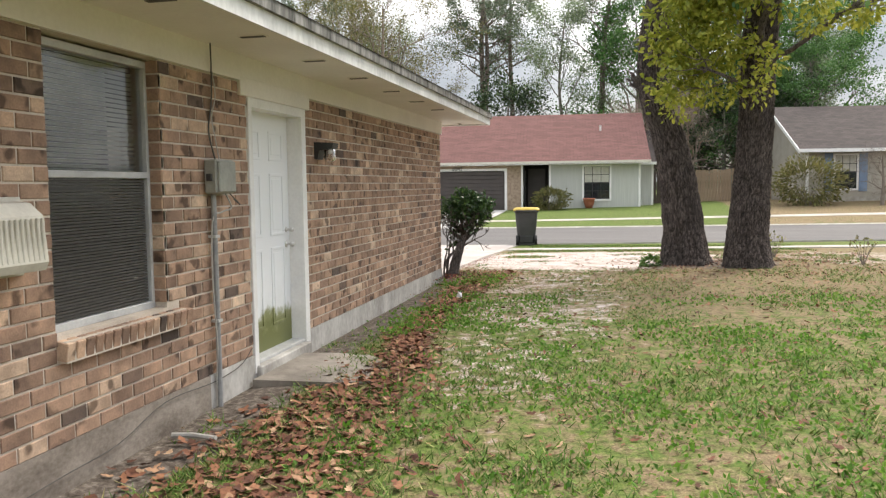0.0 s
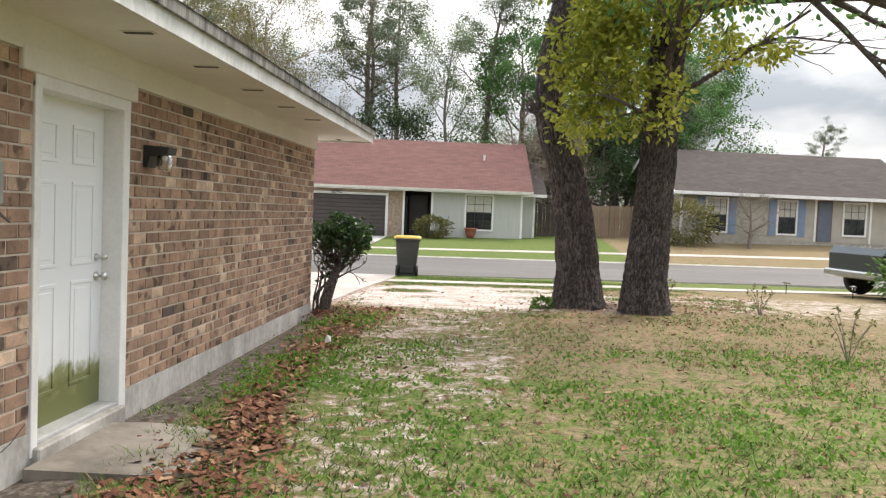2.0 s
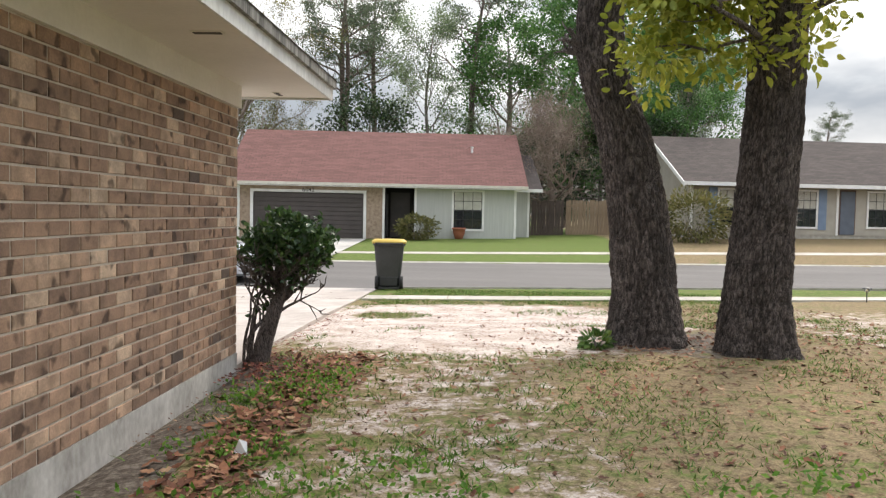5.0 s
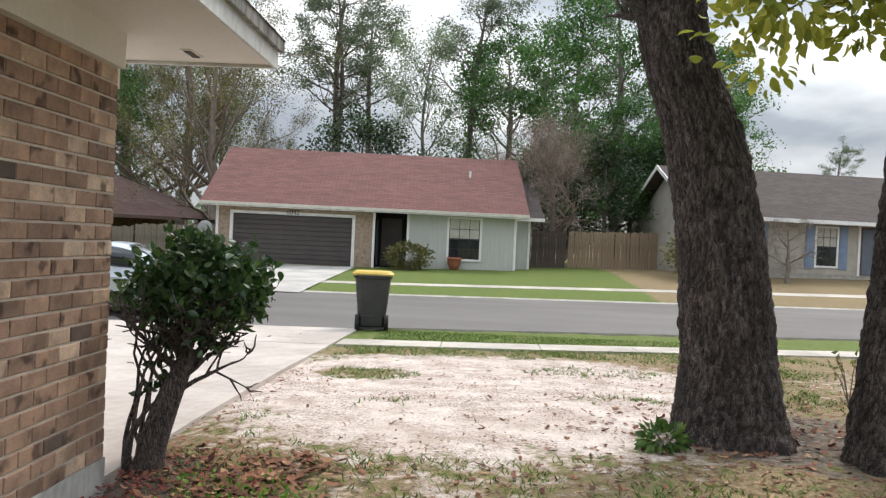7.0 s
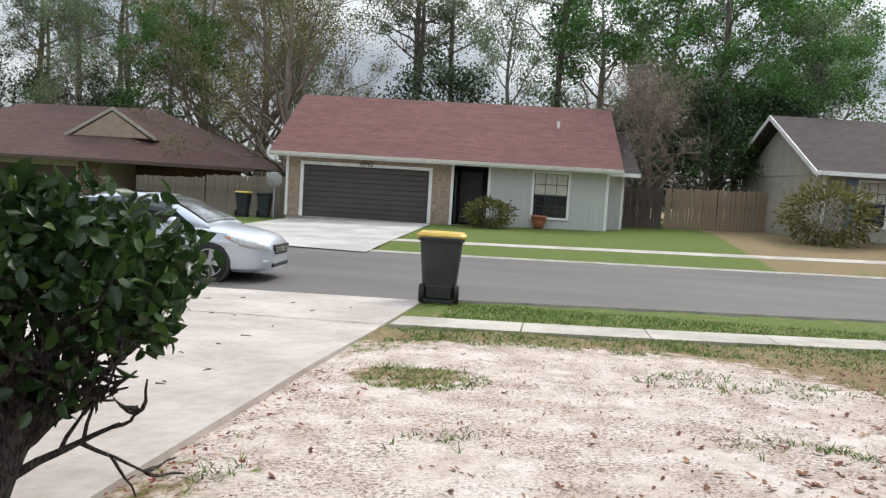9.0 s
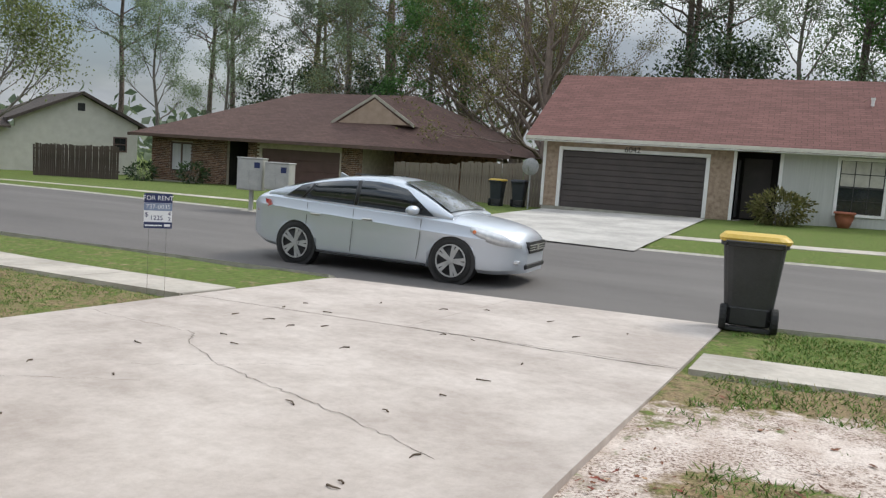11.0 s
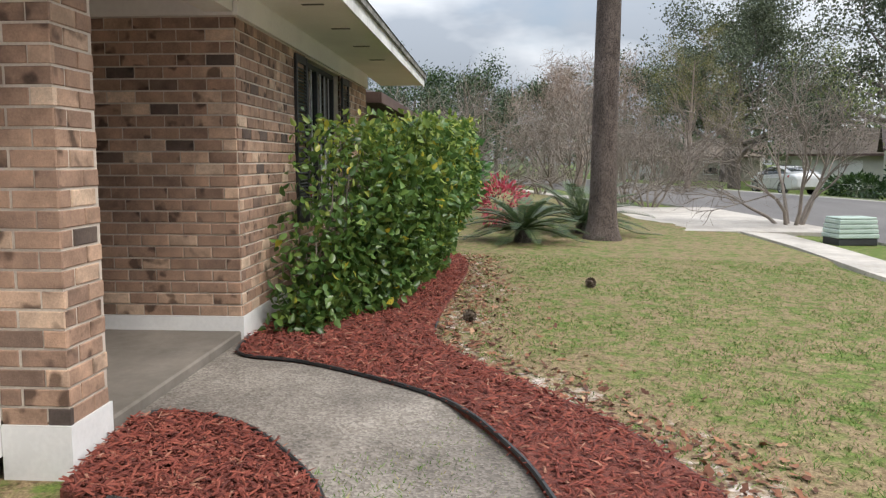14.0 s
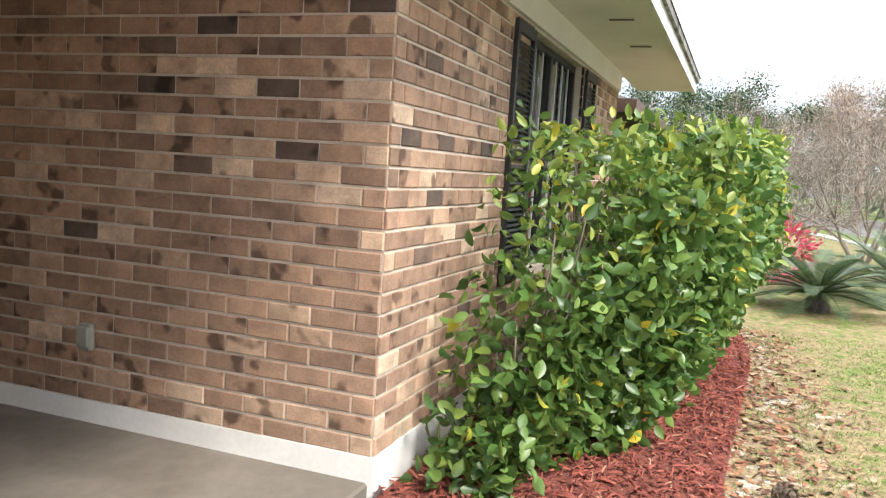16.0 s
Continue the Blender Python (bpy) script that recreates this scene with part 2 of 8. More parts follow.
def concrete(name, c1, c2, pebbly=0.0):
    ma, nt, b = mat_new(name)
    vec = coords(nt)
    big = ramp(nt, noise_tex(nt, vec, 0.7, 7, 0.68), [(0.40, c1), (0.60, c2)])
    spots = ramp(nt, noise_tex(nt, vec, 9, 8, 0.8), [(0.32, (0.82, 0.80, 0.78)), (0.60, (1.06, 1.06, 1.06))])
    c = mixc(nt, 0.8, big, spots, "MULTIPLY")
    fine = noise_tex(nt, vec, 160, 2)
    if pebbly:
        vo = node(nt, "ShaderNodeTexVoronoi", Scale=75.0)
        nt.links.new(vec, vo.inputs["Vector"])
        peb = ramp(nt, vo.outputs["Color"], [(0.15, (0.55, 0.5, 0.46)), (0.85, (1.35, 1.3, 1.25))])
        c = mixc(nt, pebbly, c, peb, "MULTIPLY")
        bump(nt, b, vo.outputs["Distance"], 0.5, 0.006)
    else:
        bump(nt, b, fine, 0.35, 0.003)
    nt.links.new(c, b.inputs["Base Color"])
    b.inputs["Roughness"].default_value = 0.9
    return ma


drive_mat = concrete("driveway_concrete", (0.405, 0.35, 0.315), (0.54, 0.48, 0.44))
walk_mat = concrete("sidewalk_concrete", (0.36, 0.325, 0.285), (0.52, 0.475, 0.42))
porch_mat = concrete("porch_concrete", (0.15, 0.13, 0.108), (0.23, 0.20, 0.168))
path_mat = concrete("aggregate_path", (0.14, 0.125, 0.11), (0.29, 0.265, 0.235), 0.8)
stoop_mat = concrete("weathered_slab", (0.15, 0.13, 0.11), (0.34, 0.30, 0.255))


def asphalt():
    ma, nt, b = mat_new("asphalt")
    vec = coords(nt)
    n1 = ramp(nt, noise_tex(nt, coords(nt, (0.15, 0.6, 1)), 1.2, 5), [(0.3, (0.105, 0.095, 0.09)), (0.7, (0.15, 0.138, 0.13))])
    n2 = ramp(nt, noise_tex(nt, vec, 120, 2), [(0.3, (0.7, 0.7, 0.7)), (0.7, (1.3, 1.3, 1.3))])
    nt.links.new(mixc(nt, 0.7, n1, n2, "MULTIPLY"), b.inputs["Base Color"])
    b.inputs["Roughness"].default_value = 0.85
    bump(nt, b, noise_tex(nt, vec, 150, 2), 0.5, 0.004)
    return ma


asphalt_mat = asphalt()


def ground_mat():
    """Lawn, sand and bare earth, mixed by the attributes sand, dry and earth and by noise."""
    ma, nt, b = mat_new("ground_cover")
    vec = coords(nt)

    def attr(name):
        a = nt.nodes.new("ShaderNodeAttribute")
        a.attribute_name = name
        return a.outputs["Fac"]

    def math2(op, a, c, d=None):
        n = nt.nodes.new("ShaderNodeMath")
        n.operation = op
        for i, v in enumerate((a, c, d)):
            if v is None:
                continue
            if isinstance(v, (int, float)):
                n.inputs[i].default_value = v
            else:
                nt.links.new(v, n.inputs[i])
        return n.outputs[0]

    fine = noise_tex(nt, vec, 70, 3, 0.6)
    mid = noise_tex(nt, vec, 6.5, 6, 0.68)
    big = noise_tex(nt, vec, 0.8, 4, 0.6)
    green = ramp(nt, fine, [(0.3, (0.065, 0.105, 0.022)), (0.7, (0.16, 0.205, 0.05))])
    straw = ramp(nt, fine, [(0.3, (0.14, 0.098, 0.055)), (0.7, (0.34, 0.255, 0.15))])
    sand = ramp(nt, fine, [(0.3, (0.54, 0.46, 0.41)), (0.7, (0.76, 0.69, 0.64))])
    litter = ramp(nt, noise_tex(nt, vec, 42, 6, 0.8), [(0.42, (0.25, 0.18, 0.14)), (0.52, (1, 1, 1))])
    patch = ramp(nt, noise_tex(nt, vec, 1.7, 6, 0.7), [(0.40, (0.15, 0.15, 0.15)), (0.56, (1, 1, 1))])
    sand = mixc(nt, patch, sand, litter, "MULTIPLY")
    tone = ramp(nt, noise_tex(nt, vec, 3.1, 5, 0.65), [(0.35, (0.66, 0.58, 0.53)), (0.6, (1.04, 1.03, 1.03))])
    sand = mixc(nt, 0.8, sand, tone, "MULTIPLY")
    earth = ramp(nt, noise_tex(nt, vec, 16, 7, 0.75), [(0.35, (0.045, 0.036, 0.028)), (0.5, (0.12, 0.098, 0.08)), (0.68, (0.28, 0.245, 0.21))])

    def edge(name, lo, hi, k=0.9):
        s = math2("MULTIPLY_ADD", math2("SUBTRACT", mid, 0.5), k, attr(name))
        s = math2("MULTIPLY_ADD", math2("SUBTRACT", big, 0.5), 0.5, s)
        n = nt.nodes.new("ShaderNodeMapRange")
        n.inputs["From Min"].default_value, n.inputs["From Max"].default_value = lo, hi
        nt.links.new(s, n.inputs["Value"])
        return n.outputs["Result"]

    c = mixc(nt, edge("dry", 0.30, 0.70, 2.2), green, straw)
    c = mixc(nt, 0.85, c, ramp(nt, noise_tex(nt, vec, 18, 7, 0.75), [(0.36, (0.36, 0.31, 0.26)), (0.50, (0.95, 0.95, 0.95)), (0.68, (1.25, 1.28, 1.15))]), "MULTIPLY")
    c = mixc(nt, edge("sand", 0.36, 0.66, 1.9), c, sand)
    c = mixc(nt, edge("earth", 0.4, 0.6), c, earth)
    nt.links.new(c, b.inputs["Base Color"])
    b.inputs["Roughness"].default_value = 0.95
    b.inputs["Specular IOR Level"].default_value = 0.2
    bump(nt, b, mid, 0.6, 0.03)
    return ma


ground_cover = ground_mat()


def mulch_material(name, stops):
    ma, nt, b = mat_new(name)
    rnd = nt.nodes.new("ShaderNodeNewGeometry").outputs["Random Per Island"]
    vec = coords(nt)
    c = mixc(nt, 0.6, ramp(nt, rnd, stops), ramp(nt, noise_tex(nt, vec, 40, 3), [(0.3, (0.6, 0.6, 0.6)), (0.7, (1.3, 1.3, 1.3))]), "MULTIPLY")
    nt.links.new(c, b.inputs["Base Color"])
    b.inputs["Roughness"].default_value = 0.9
    return ma


mulch_mat = mulch_material("red_mulch", [(0, (0.10, 0.025, 0.018)), (0.5, (0.20, 0.045, 0.03)), (0.92, (0.28, 0.075, 0.048)), (1, (0.36, 0.18, 0.12))])
mulch_base = surf("mulch_bed", (0.09, 0.025, 0.018), (0.24, 0.065, 0.042), 30, 90, 0.95, bumpy=0.8, dist=0.02)
litter_mat = mulch_material("dead_leaves", [(0, (0.075, 0.03, 0.018)), (0.5, (0.19, 0.075, 0.04)), (0.85, (0.30, 0.135, 0.07)), (1, (0.46, 0.30, 0.18))])
blade_mat = mulch_material("grass_blades", [(0, (0.055, 0.12, 0.018)), (0.45, (0.105, 0.20, 0.032)), (0.74, (0.17, 0.26, 0.05)), (0.86, (0.28, 0.28, 0.09)), (1, (0.40, 0.32, 0.16))])


def leaf_material(name, stops, rough=0.5, trans=0.25):
    ma, nt, b = mat_new(name)
    rnd = nt.nodes.new("ShaderNodeNewGeometry").outputs["Random Per Island"]
    c = mixc(nt, 0.5, ramp(nt, rnd, stops), ramp(nt, noise_tex(nt, coords(nt), 3, 2), [(0.3, (0.65, 0.68, 0.65)), (0.7, (1.25, 1.25, 1.2))]), "MULTIPLY")
    nt.links.new(c, b.inputs["Base Color"])
    b.inputs["Roughness"].default_value = rough
    tr = nt.nodes.new("ShaderNodeBsdfTranslucent")
    nt.links.new(c, tr.inputs["Color"])
    mx = nt.nodes.new("ShaderNodeMixShader")
    mx.inputs["Fac"].default_value = trans
    nt.links.new(b.outputs["BSDF"], mx.inputs[1])
    nt.links.new(tr.outputs["BSDF"], mx.inputs[2])
    nt.links.new(mx.outputs["Shader"], nt.nodes["Material Output"].inputs["Surface"])
    return ma


leaf_hedge = leaf_material("hedge_leaf", [(0, (0.05, 0.11, 0.028)), (0.5, (0.10, 0.19, 0.045)), (0.9, (0.18, 0.28, 0.07)), (0.98, (0.24, 0.32, 0.07)), (1.0, (0.60, 0.45, 0.04))], 0.35, 0.35)
leaf_shoot = leaf_material("hedge_shoot", [(0, (0.12, 0.19, 0.04)), (0.5, (0.22, 0.30, 0.06)), (0.9, (0.34, 0.40, 0.09)), (1.0, (0.58, 0.47, 0.05))], 0.4, 0.4)
leaf_dark = leaf_material("dark_leaf", [(0, (0.015, 0.038, 0.014)), (0.6, (0.032, 0.066, 0.02)), (1, (0.07, 0.12, 0.03))], 0.3, 0.15)
leaf_bush = leaf_material("glossy_bush_leaf", [(0, (0.02, 0.05, 0.015)), (0.6, (0.042, 0.092, 0.026)), (0.92, (0.08, 0.15, 0.04)), (1, (0.14, 0.23, 0.05))], 0.34, 0.25)
leaf_yellow = leaf_material("spring_leaf", [(0, (0.19, 0.23, 0.03)), (0.5, (0.33, 0.36, 0.05)), (1, (0.50, 0.48, 0.09))], 0.55, 0.45)
leaf_green = leaf_material("fresh_leaf", [(0, (0.045, 0.12, 0.03)), (0.6, (0.085, 0.20, 0.05)), (1, (0.16, 0.30, 0.08))], 0.55, 0.4)
leaf_olive = leaf_material("olive_leaf", [(0, (0.10, 0.10, 0.035)), (0.5, (0.17, 0.165, 0.055)), (0.8, (0.24, 0.20, 0.09)), (1, (0.30, 0.30, 0.10))], 0.6, 0.4)
leaf_street = leaf_material("street_tree_leaf", [(0, (0.12, 0.15, 0.05)), (0.6, (0.19, 0.23, 0.08)), (1, (0.28, 0.31, 0.12))], 0.6, 0.4)
leaf_oak = leaf_material("live_oak_leaf", [(0, (0.045, 0.06, 0.035)), (0.6, (0.08, 0.10, 0.055)), (1, (0.14, 0.16, 0.09))], 0.55, 0.3)
leaf_grey = leaf_material("grey_green_leaf", [(0, (0.085, 0.12, 0.075)), (0.6, (0.14, 0.18, 0.115)), (1, (0.22, 0.26, 0.17))], 0.6, 0.4)
leaf_pale = leaf_material("pale_leaf", [(0, (0.15, 0.21, 0.11)), (0.6, (0.23, 0.30, 0.17)), (1, (0.34, 0.41, 0.25))], 0.6, 0.4)
leaf_cycad = leaf_material("cycad_leaf", [(0, (0.03, 0.06, 0.022)), (0.6, (0.06, 0.10, 0.032)), (1, (0.14, 0.18, 0.06))], 0.4, 0.2)
petal = leaf_material("pink_petal", [(0, (0.45, 0.05, 0.09)), (0.6, (0.62, 0.10, 0.15)), (0.8, (0.10, 0.16, 0.05)), (1, (0.72, 0.24, 0.30))], 0.6, 0.3)


def bark_mat(name, c1, c2, scale=20, strength=1.0, furrows=False):
    ma, nt, b = mat_new(name)
    vec = coords(nt, (1, 1, 0.34))
    vo = node(nt, "ShaderNodeTexVoronoi", Scale=scale * 2.6)
    vo.feature = "DISTANCE_TO_EDGE"
    wob = noise_tex(nt, vec, scale * 1.5, 8, 0.78)
    wn_ = nt.nodes.new("ShaderNodeTexNoise")
    wn_.inputs["Scale"].default_value, wn_.inputs["Detail"].default_value = 16.0, 4
    nt.links.new(vec, wn_.inputs["Vector"])
    warp = mixc(nt, 0.13, vec, wn_.outputs["Color"])
    nt.links.new(warp, vo.inputs["Vector"])
    h = nt.nodes.new("ShaderNodeMath")
    h.operation = "MULTIPLY_ADD"
    nt.links.new(vo.outputs["Distance"], h.inputs[0])
    h.inputs[1].default_value = 1.6
    nt.links.new(wob, h.inputs[2])
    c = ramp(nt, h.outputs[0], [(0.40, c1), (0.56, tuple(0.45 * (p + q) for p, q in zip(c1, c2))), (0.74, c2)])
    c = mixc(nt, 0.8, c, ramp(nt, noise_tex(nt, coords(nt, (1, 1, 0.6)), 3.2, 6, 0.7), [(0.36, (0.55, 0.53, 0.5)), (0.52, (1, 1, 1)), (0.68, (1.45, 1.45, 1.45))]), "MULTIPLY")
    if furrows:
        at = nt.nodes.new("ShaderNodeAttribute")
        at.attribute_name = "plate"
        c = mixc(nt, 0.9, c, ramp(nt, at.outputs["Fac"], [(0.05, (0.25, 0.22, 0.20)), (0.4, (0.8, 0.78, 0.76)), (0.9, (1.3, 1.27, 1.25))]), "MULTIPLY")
    nt.links.new(c, b.inputs["Base Color"])
    b.inputs["Roughness"].default_value = 0.95
    bump(nt, b, h.outputs[0], strength, 0.05)
    return ma


bark_dark = bark_mat("oak_bark", (0.016, 0.012, 0.010), (0.235, 0.195, 0.18), 17)
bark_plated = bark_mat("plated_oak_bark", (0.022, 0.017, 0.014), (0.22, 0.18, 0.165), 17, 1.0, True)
bark_pine = bark_mat("pine_bark", (0.06, 0.045, 0.038), (0.22, 0.17, 0.145), 15)
bark_grey = surf("grey_bark", (0.13, 0.115, 0.10), (0.27, 0.24, 0.21), 6, 50, 0.9, stretch=(1, 1, 0.3), bumpy=0.4)
bark_tan = surf("smooth_tan_bark", (0.14, 0.115, 0.095), (0.26, 0.22, 0.18), 5, 40, 0.8, stretch=(1, 1, 0.3), bumpy=0.2)


def shingle_mat(name, c1, c2):
    ma, nt, b = mat_new(name)
    vec = coords(nt)
    br = node(nt, "ShaderNodeTexBrick", Scale=1.0)
    br.inputs["Color1"].default_value, br.inputs["Color2"].default_value = (*c1, 1), (*c2, 1)
    br.inputs["Mortar"].default_value = (c1[0] * 0.55, c1[1] * 0.55, c1[2] * 0.55, 1)
    br.inputs["Mortar Size"].default_value = 0.008
    br.inputs["Brick Width"].default_value, br.inputs["Row Height"].default_value = 0.33, 0.14
    nt.links.new(vec, br.inputs["Vector"])
    wear = ramp(nt, noise_tex(nt, coords(nt, (0.4, 2.0, 1)), 1.6, 6, 0.7), [(0.35, (0.8, 0.8, 0.8)), (0.7, (1.2, 1.2, 1.2))])
    nt.links.new(mixc(nt, 0.8, br.outputs["Color"], wear, "MULTIPLY"), b.inputs["Base Color"])
    b.inputs["Roughness"].default_value = 0.95
    bump(nt, b, noise_tex(nt, vec, 60, 3), 0.4, 0.01)
    return ma


roof_red = shingle_mat("red_shingles", (0.145, 0.065, 0.056), (0.185, 0.084, 0.073))
roof_brown = shingle_mat("brown_shingles", (0.095, 0.055, 0.046), (0.125, 0.072, 0.06))
roof_dark = shingle_mat("dark_shingles", (0.06, 0.047, 0.043), (0.085, 0.067, 0.06))
roof_edge = surf("weathered_roof_edge", (0.04, 0.04, 0.035), (0.34, 0.33, 0.31), 5, 30, 0.9, stretch=(1, 2.2, 0.25), bumpy=0.4, spread=0.2)


def glass_mat(name, tint=(0.9, 0.92, 0.92), rough=0.03):
    ma, nt, b = mat_new(name)
    b.inputs["Base Color"].default_value = (*tint, 1)
    b.inputs["Transmission Weight"].default_value = 1.0
    b.inputs["Roughness"].default_value = rough
    b.inputs["IOR"].default_value = 1.45
    return ma


glass = glass_mat("window_glass")
dark_glass = surf("tinted_glass", (0.012, 0.015, 0.018), (0.02, 0.024, 0.028), 2, 20, 0.05, bumpy=0, coat=0.5)
blind_mat = surf("blind_slat", (0.40, 0.38, 0.33), (0.52, 0.50, 0.44), 4, 30, 0.6, bumpy=0)
screen_mat = surf("insect_screen", (0.05, 0.045, 0.04), (0.075, 0.07, 0.062), 20, 200, 0.8, bumpy=0.2)
# near-black colour that stands in for the shade of unlit rooms and entries
shade_dark = surf("painted_dark_shade", (0.02, 0.018, 0.016), (0.035, 0.03, 0.027), 3, 20, 0.9, bumpy=0)
rnd = random.Random(7)


# ---- the lie of the land ----
def road_near(x):
    """The near edge of the street."""
    return float(np.interp(x, [-70, -50, -40, -33, -26, -20, -16, -11, -8, -4.8, 0, 3, 6.8, 12, 20, 60],
                           [0.5, 4.2, 6.2, 7.5, 8.5, 9.0, 9.0, 9.1, 9.3, 9.55, 10.15, 10.85, 11.7, 12.9, 14.6, 23.0]))


def walk_near(x):
    """The house-side edge of the near sidewalk."""
    return float(np.interp(x, [-70, -40, -30, -20, -16, -11.5, -8, -4.8, 0, 2.6, 5.7, 12, 20, 60],
                           [-2.5, 3.2, 5.4, 6.8, 6.85, 6.55, 6.5, 6.70, 7.15, 7.55, 8.2, 9.6, 11.3, 19.6]))


ROAD_W = 8.5
WALK_W = 0.8


def gz(x, y):
    """Height of the ground."""
    wn_, rn = walk_near(x), road_near(x)
    if y < wn_:
        side = np.interp(y, [-16, -9, -7.3, -5.6, 0, 3], [-0.10, -0.09, -0.06, 0.0, 0.04, 0.04]) + 0.028 * min(max(x, 0), 5)
        front = -0.02
        near = side if x > 0 else front
        t = min(max((y - 1.5) / (wn_ - 1.5), 0), 1)
        return near * (1 - t) - 0.14 * t
    if y < rn:
        return float(np.interp(y, [wn_, rn], [-0.14, -0.22]))
    if y < rn + ROAD_W:
        u = (y - rn) / ROAD_W
        return -0.26 + 0.05 * math.sin(math.pi * u)
    d = y - rn - ROAD_W
    tilt = 0.024 * (min(max(x, -40), 24) + 2)
    return float(np.interp(d, [0, 1.0, 9.5, 60], [-0.20, -0.14, 0.20, 0.25])) + tilt * min(d / 9.0, 1.0)


def steps(*spans):
    out = []
    for a, b, s in spans:
        out += list(np.arange(a, b, s))
    return out + [spans[-1][1]]


def smooth01(v, a, b):
    t = min(max((v - a) / (b - a), 0), 1)
    return t * t * (3 - 2 * t)


def on_slab(x, y):
    """True where concrete or asphalt lies."""
    rn, wn_ = road_near(x), walk_near(x)
    if rn - 0.05 < y < rn + ROAD_W + 0.05 or wn_ < y < wn_ + WALK_W:
        return True
    return -4.85 < x < -0.02 and 0 < y < rn


def bed_rim(x):
    """The lawn-side edge of the long mulch bed."""
    return float(np.interp(x, [-13.2, -10.3, -8.4, -7.7, -6.85, -6.1, -5.3, -4.9], [1.3, 1.47, 1.38, 1.47, 1.94, 2.44, 2.74, 2.76]))


ground_m = M()
gx = steps((-420, -70, 35), (-70, -22, 2.0), (-22, 12, 0.3), (12, 40, 2.0), (40, 420, 38))
gy = steps((-420, -30, 39), (-30, -14, 2.0), (-14, 12, 0.3), (12, 50, 1.5), (50, 440, 39))
attrs = {"sand": [], "dry": [], "earth": []}
for yy in gy:
    for xx in gx:
        h = gz(xx, yy)
        if on_slab(xx, yy) and not (-0.3 < xx < 0 or -4.86 < xx < -4.6):
            h -= 0.05
        elif xx < 0.05 and yy < 0.3 and xx > -14:
            h -= 0.06
        else:
            h += 0.012 * noise.noise((xx * 1.3, yy * 1.3, 0))
        ground_m.v.append((xx, yy, h))
        s = 1.05 * (1 - smooth01(math.hypot((xx - 2.1) / 2.9, (yy - 3.7) / 3.5), 0.55, 1.25))
        s = max(s, 0.42 * (1 - smooth01(math.hypot((xx - 1.9) / 1.3, (yy + 3.0) / 6.0), 0.4, 1.2)))
        s = max(s, 0.45 * smooth01(xx, 4.0, 6.5) * (1 - smooth01(abs(yy - 3.5), 1.5, 4.0)))
        if yy < 7.5 and xx > -0.2:
            s *= smooth01(walk_near(xx) - yy, 0.5, 1.3)
            s *= 1 - 0.75 * (1 - smooth01(math.hypot((xx - 0.8) / 0.75, (yy - 4.35) / 0.55), 0.5, 1.1))
        d = 0.55 + 0.2 * smooth01(yy, -6, 0) if xx > 0 else 0.56
        if xx > 0 and yy < -4:
            d = 0.50
        if yy > road_near(xx) + ROAD_W:
            d = 0.16 if xx < 8 else 0.8
            s = 0.0
        elif yy > walk_near(xx):
            d, s = 0.25, 0.05
        e = 1.0 - smooth01(xx, 0.25, 0.75) if (xx > -0.2 and yy < 0.6) else 0.0
        e = max(e, 0.62 * (1 - smooth01(math.hypot(xx - 4.4, yy - 1.5), 0.6, 1.8)))
        if -13.4 < xx < -4.86 and 0 < yy < 6:
            rim = 1 - smooth01(abs(yy - bed_rim(xx) - 0.15), 0.1, 0.6)
            d += 0.45 * rim
            s = max(s, 0.36 * rim)
        attrs["sand"].append(s)
        attrs["dry"].append(d)
        attrs["earth"].append(e)
nx = len(gx)
for j in range(len(gy) - 1):
    for i in range(nx - 1):
        ground_m.f.append((j * nx + i, j * nx + i + 1, (j + 1) * nx + i + 1, (j + 1) * nx + i))
ground = part("ground", ground_m, ground_cover, smooth=True)
tagged(ground, "patchy lawn of grass, bare sand and dirt", "ground", kind="structure")
for key, vals in attrs.items():
    a = ground.data.attributes.new(key, "FLOAT", "POINT")
    a.data.foreach_set("value", vals)


def strip(name, mat, x0, x1, step, ya, yb, lift, label, category, rows=4, skirt=0.12):
    """A band of paving between two edge curves, following the land."""
    m = M()
    xs = list(np.arange(x0, x1, step)) + [x1]
    for x in xs:
        a, b = ya(x), yb(x)
        m.v.append((x, a, gz(x, a) + lift - skirt))
        for k in range(rows + 1):
            y = a + (b - a) * k / rows
            m.v.append((x, y, gz(x, y) + lift))
        m.v.append((x, b, gz(x, b) + lift - skirt))
    w = rows + 3
    for i in range(len(xs) - 1):
        for k in range(w - 1):
            m.f.append((i * w + k, (i + 1) * w + k, (i + 1) * w + k + 1, i * w + k + 1))
    m.f.append(tuple(range(w)))
    m.f.append(tuple((len(xs) - 1) * w + k for k in range(w))[::-1])
    ob = part(name, m, mat)
    return tagged(ob, label, category, kind="structure")


strip("road", asphalt_mat, -70, 60, 1.0, lambda x: road_near(x), lambda x: road_near(x) + ROAD_W, 0.0, "worn grey asphalt residential street", "road", 8)
kerb_mat = surf("kerb_concrete", (0.30, 0.28, 0.24), (0.45, 0.42, 0.37), 4, 40, 0.9, bumpy=0.3)
strip("kerb", kerb_mat, -70, -5.0, 1.0, lambda x: road_near(x) - 0.14, lambda x: road_near(x) + 0.02, 0.035, "low concrete kerb edged with grass", "kerb", 1)
strip("kerb", kerb_mat, 0.2, 60, 1.0, lambda x: road_near(x) - 0.14, lambda x: road_near(x) + 0.02, 0.035, "low concrete kerb edged with grass", "kerb", 1)
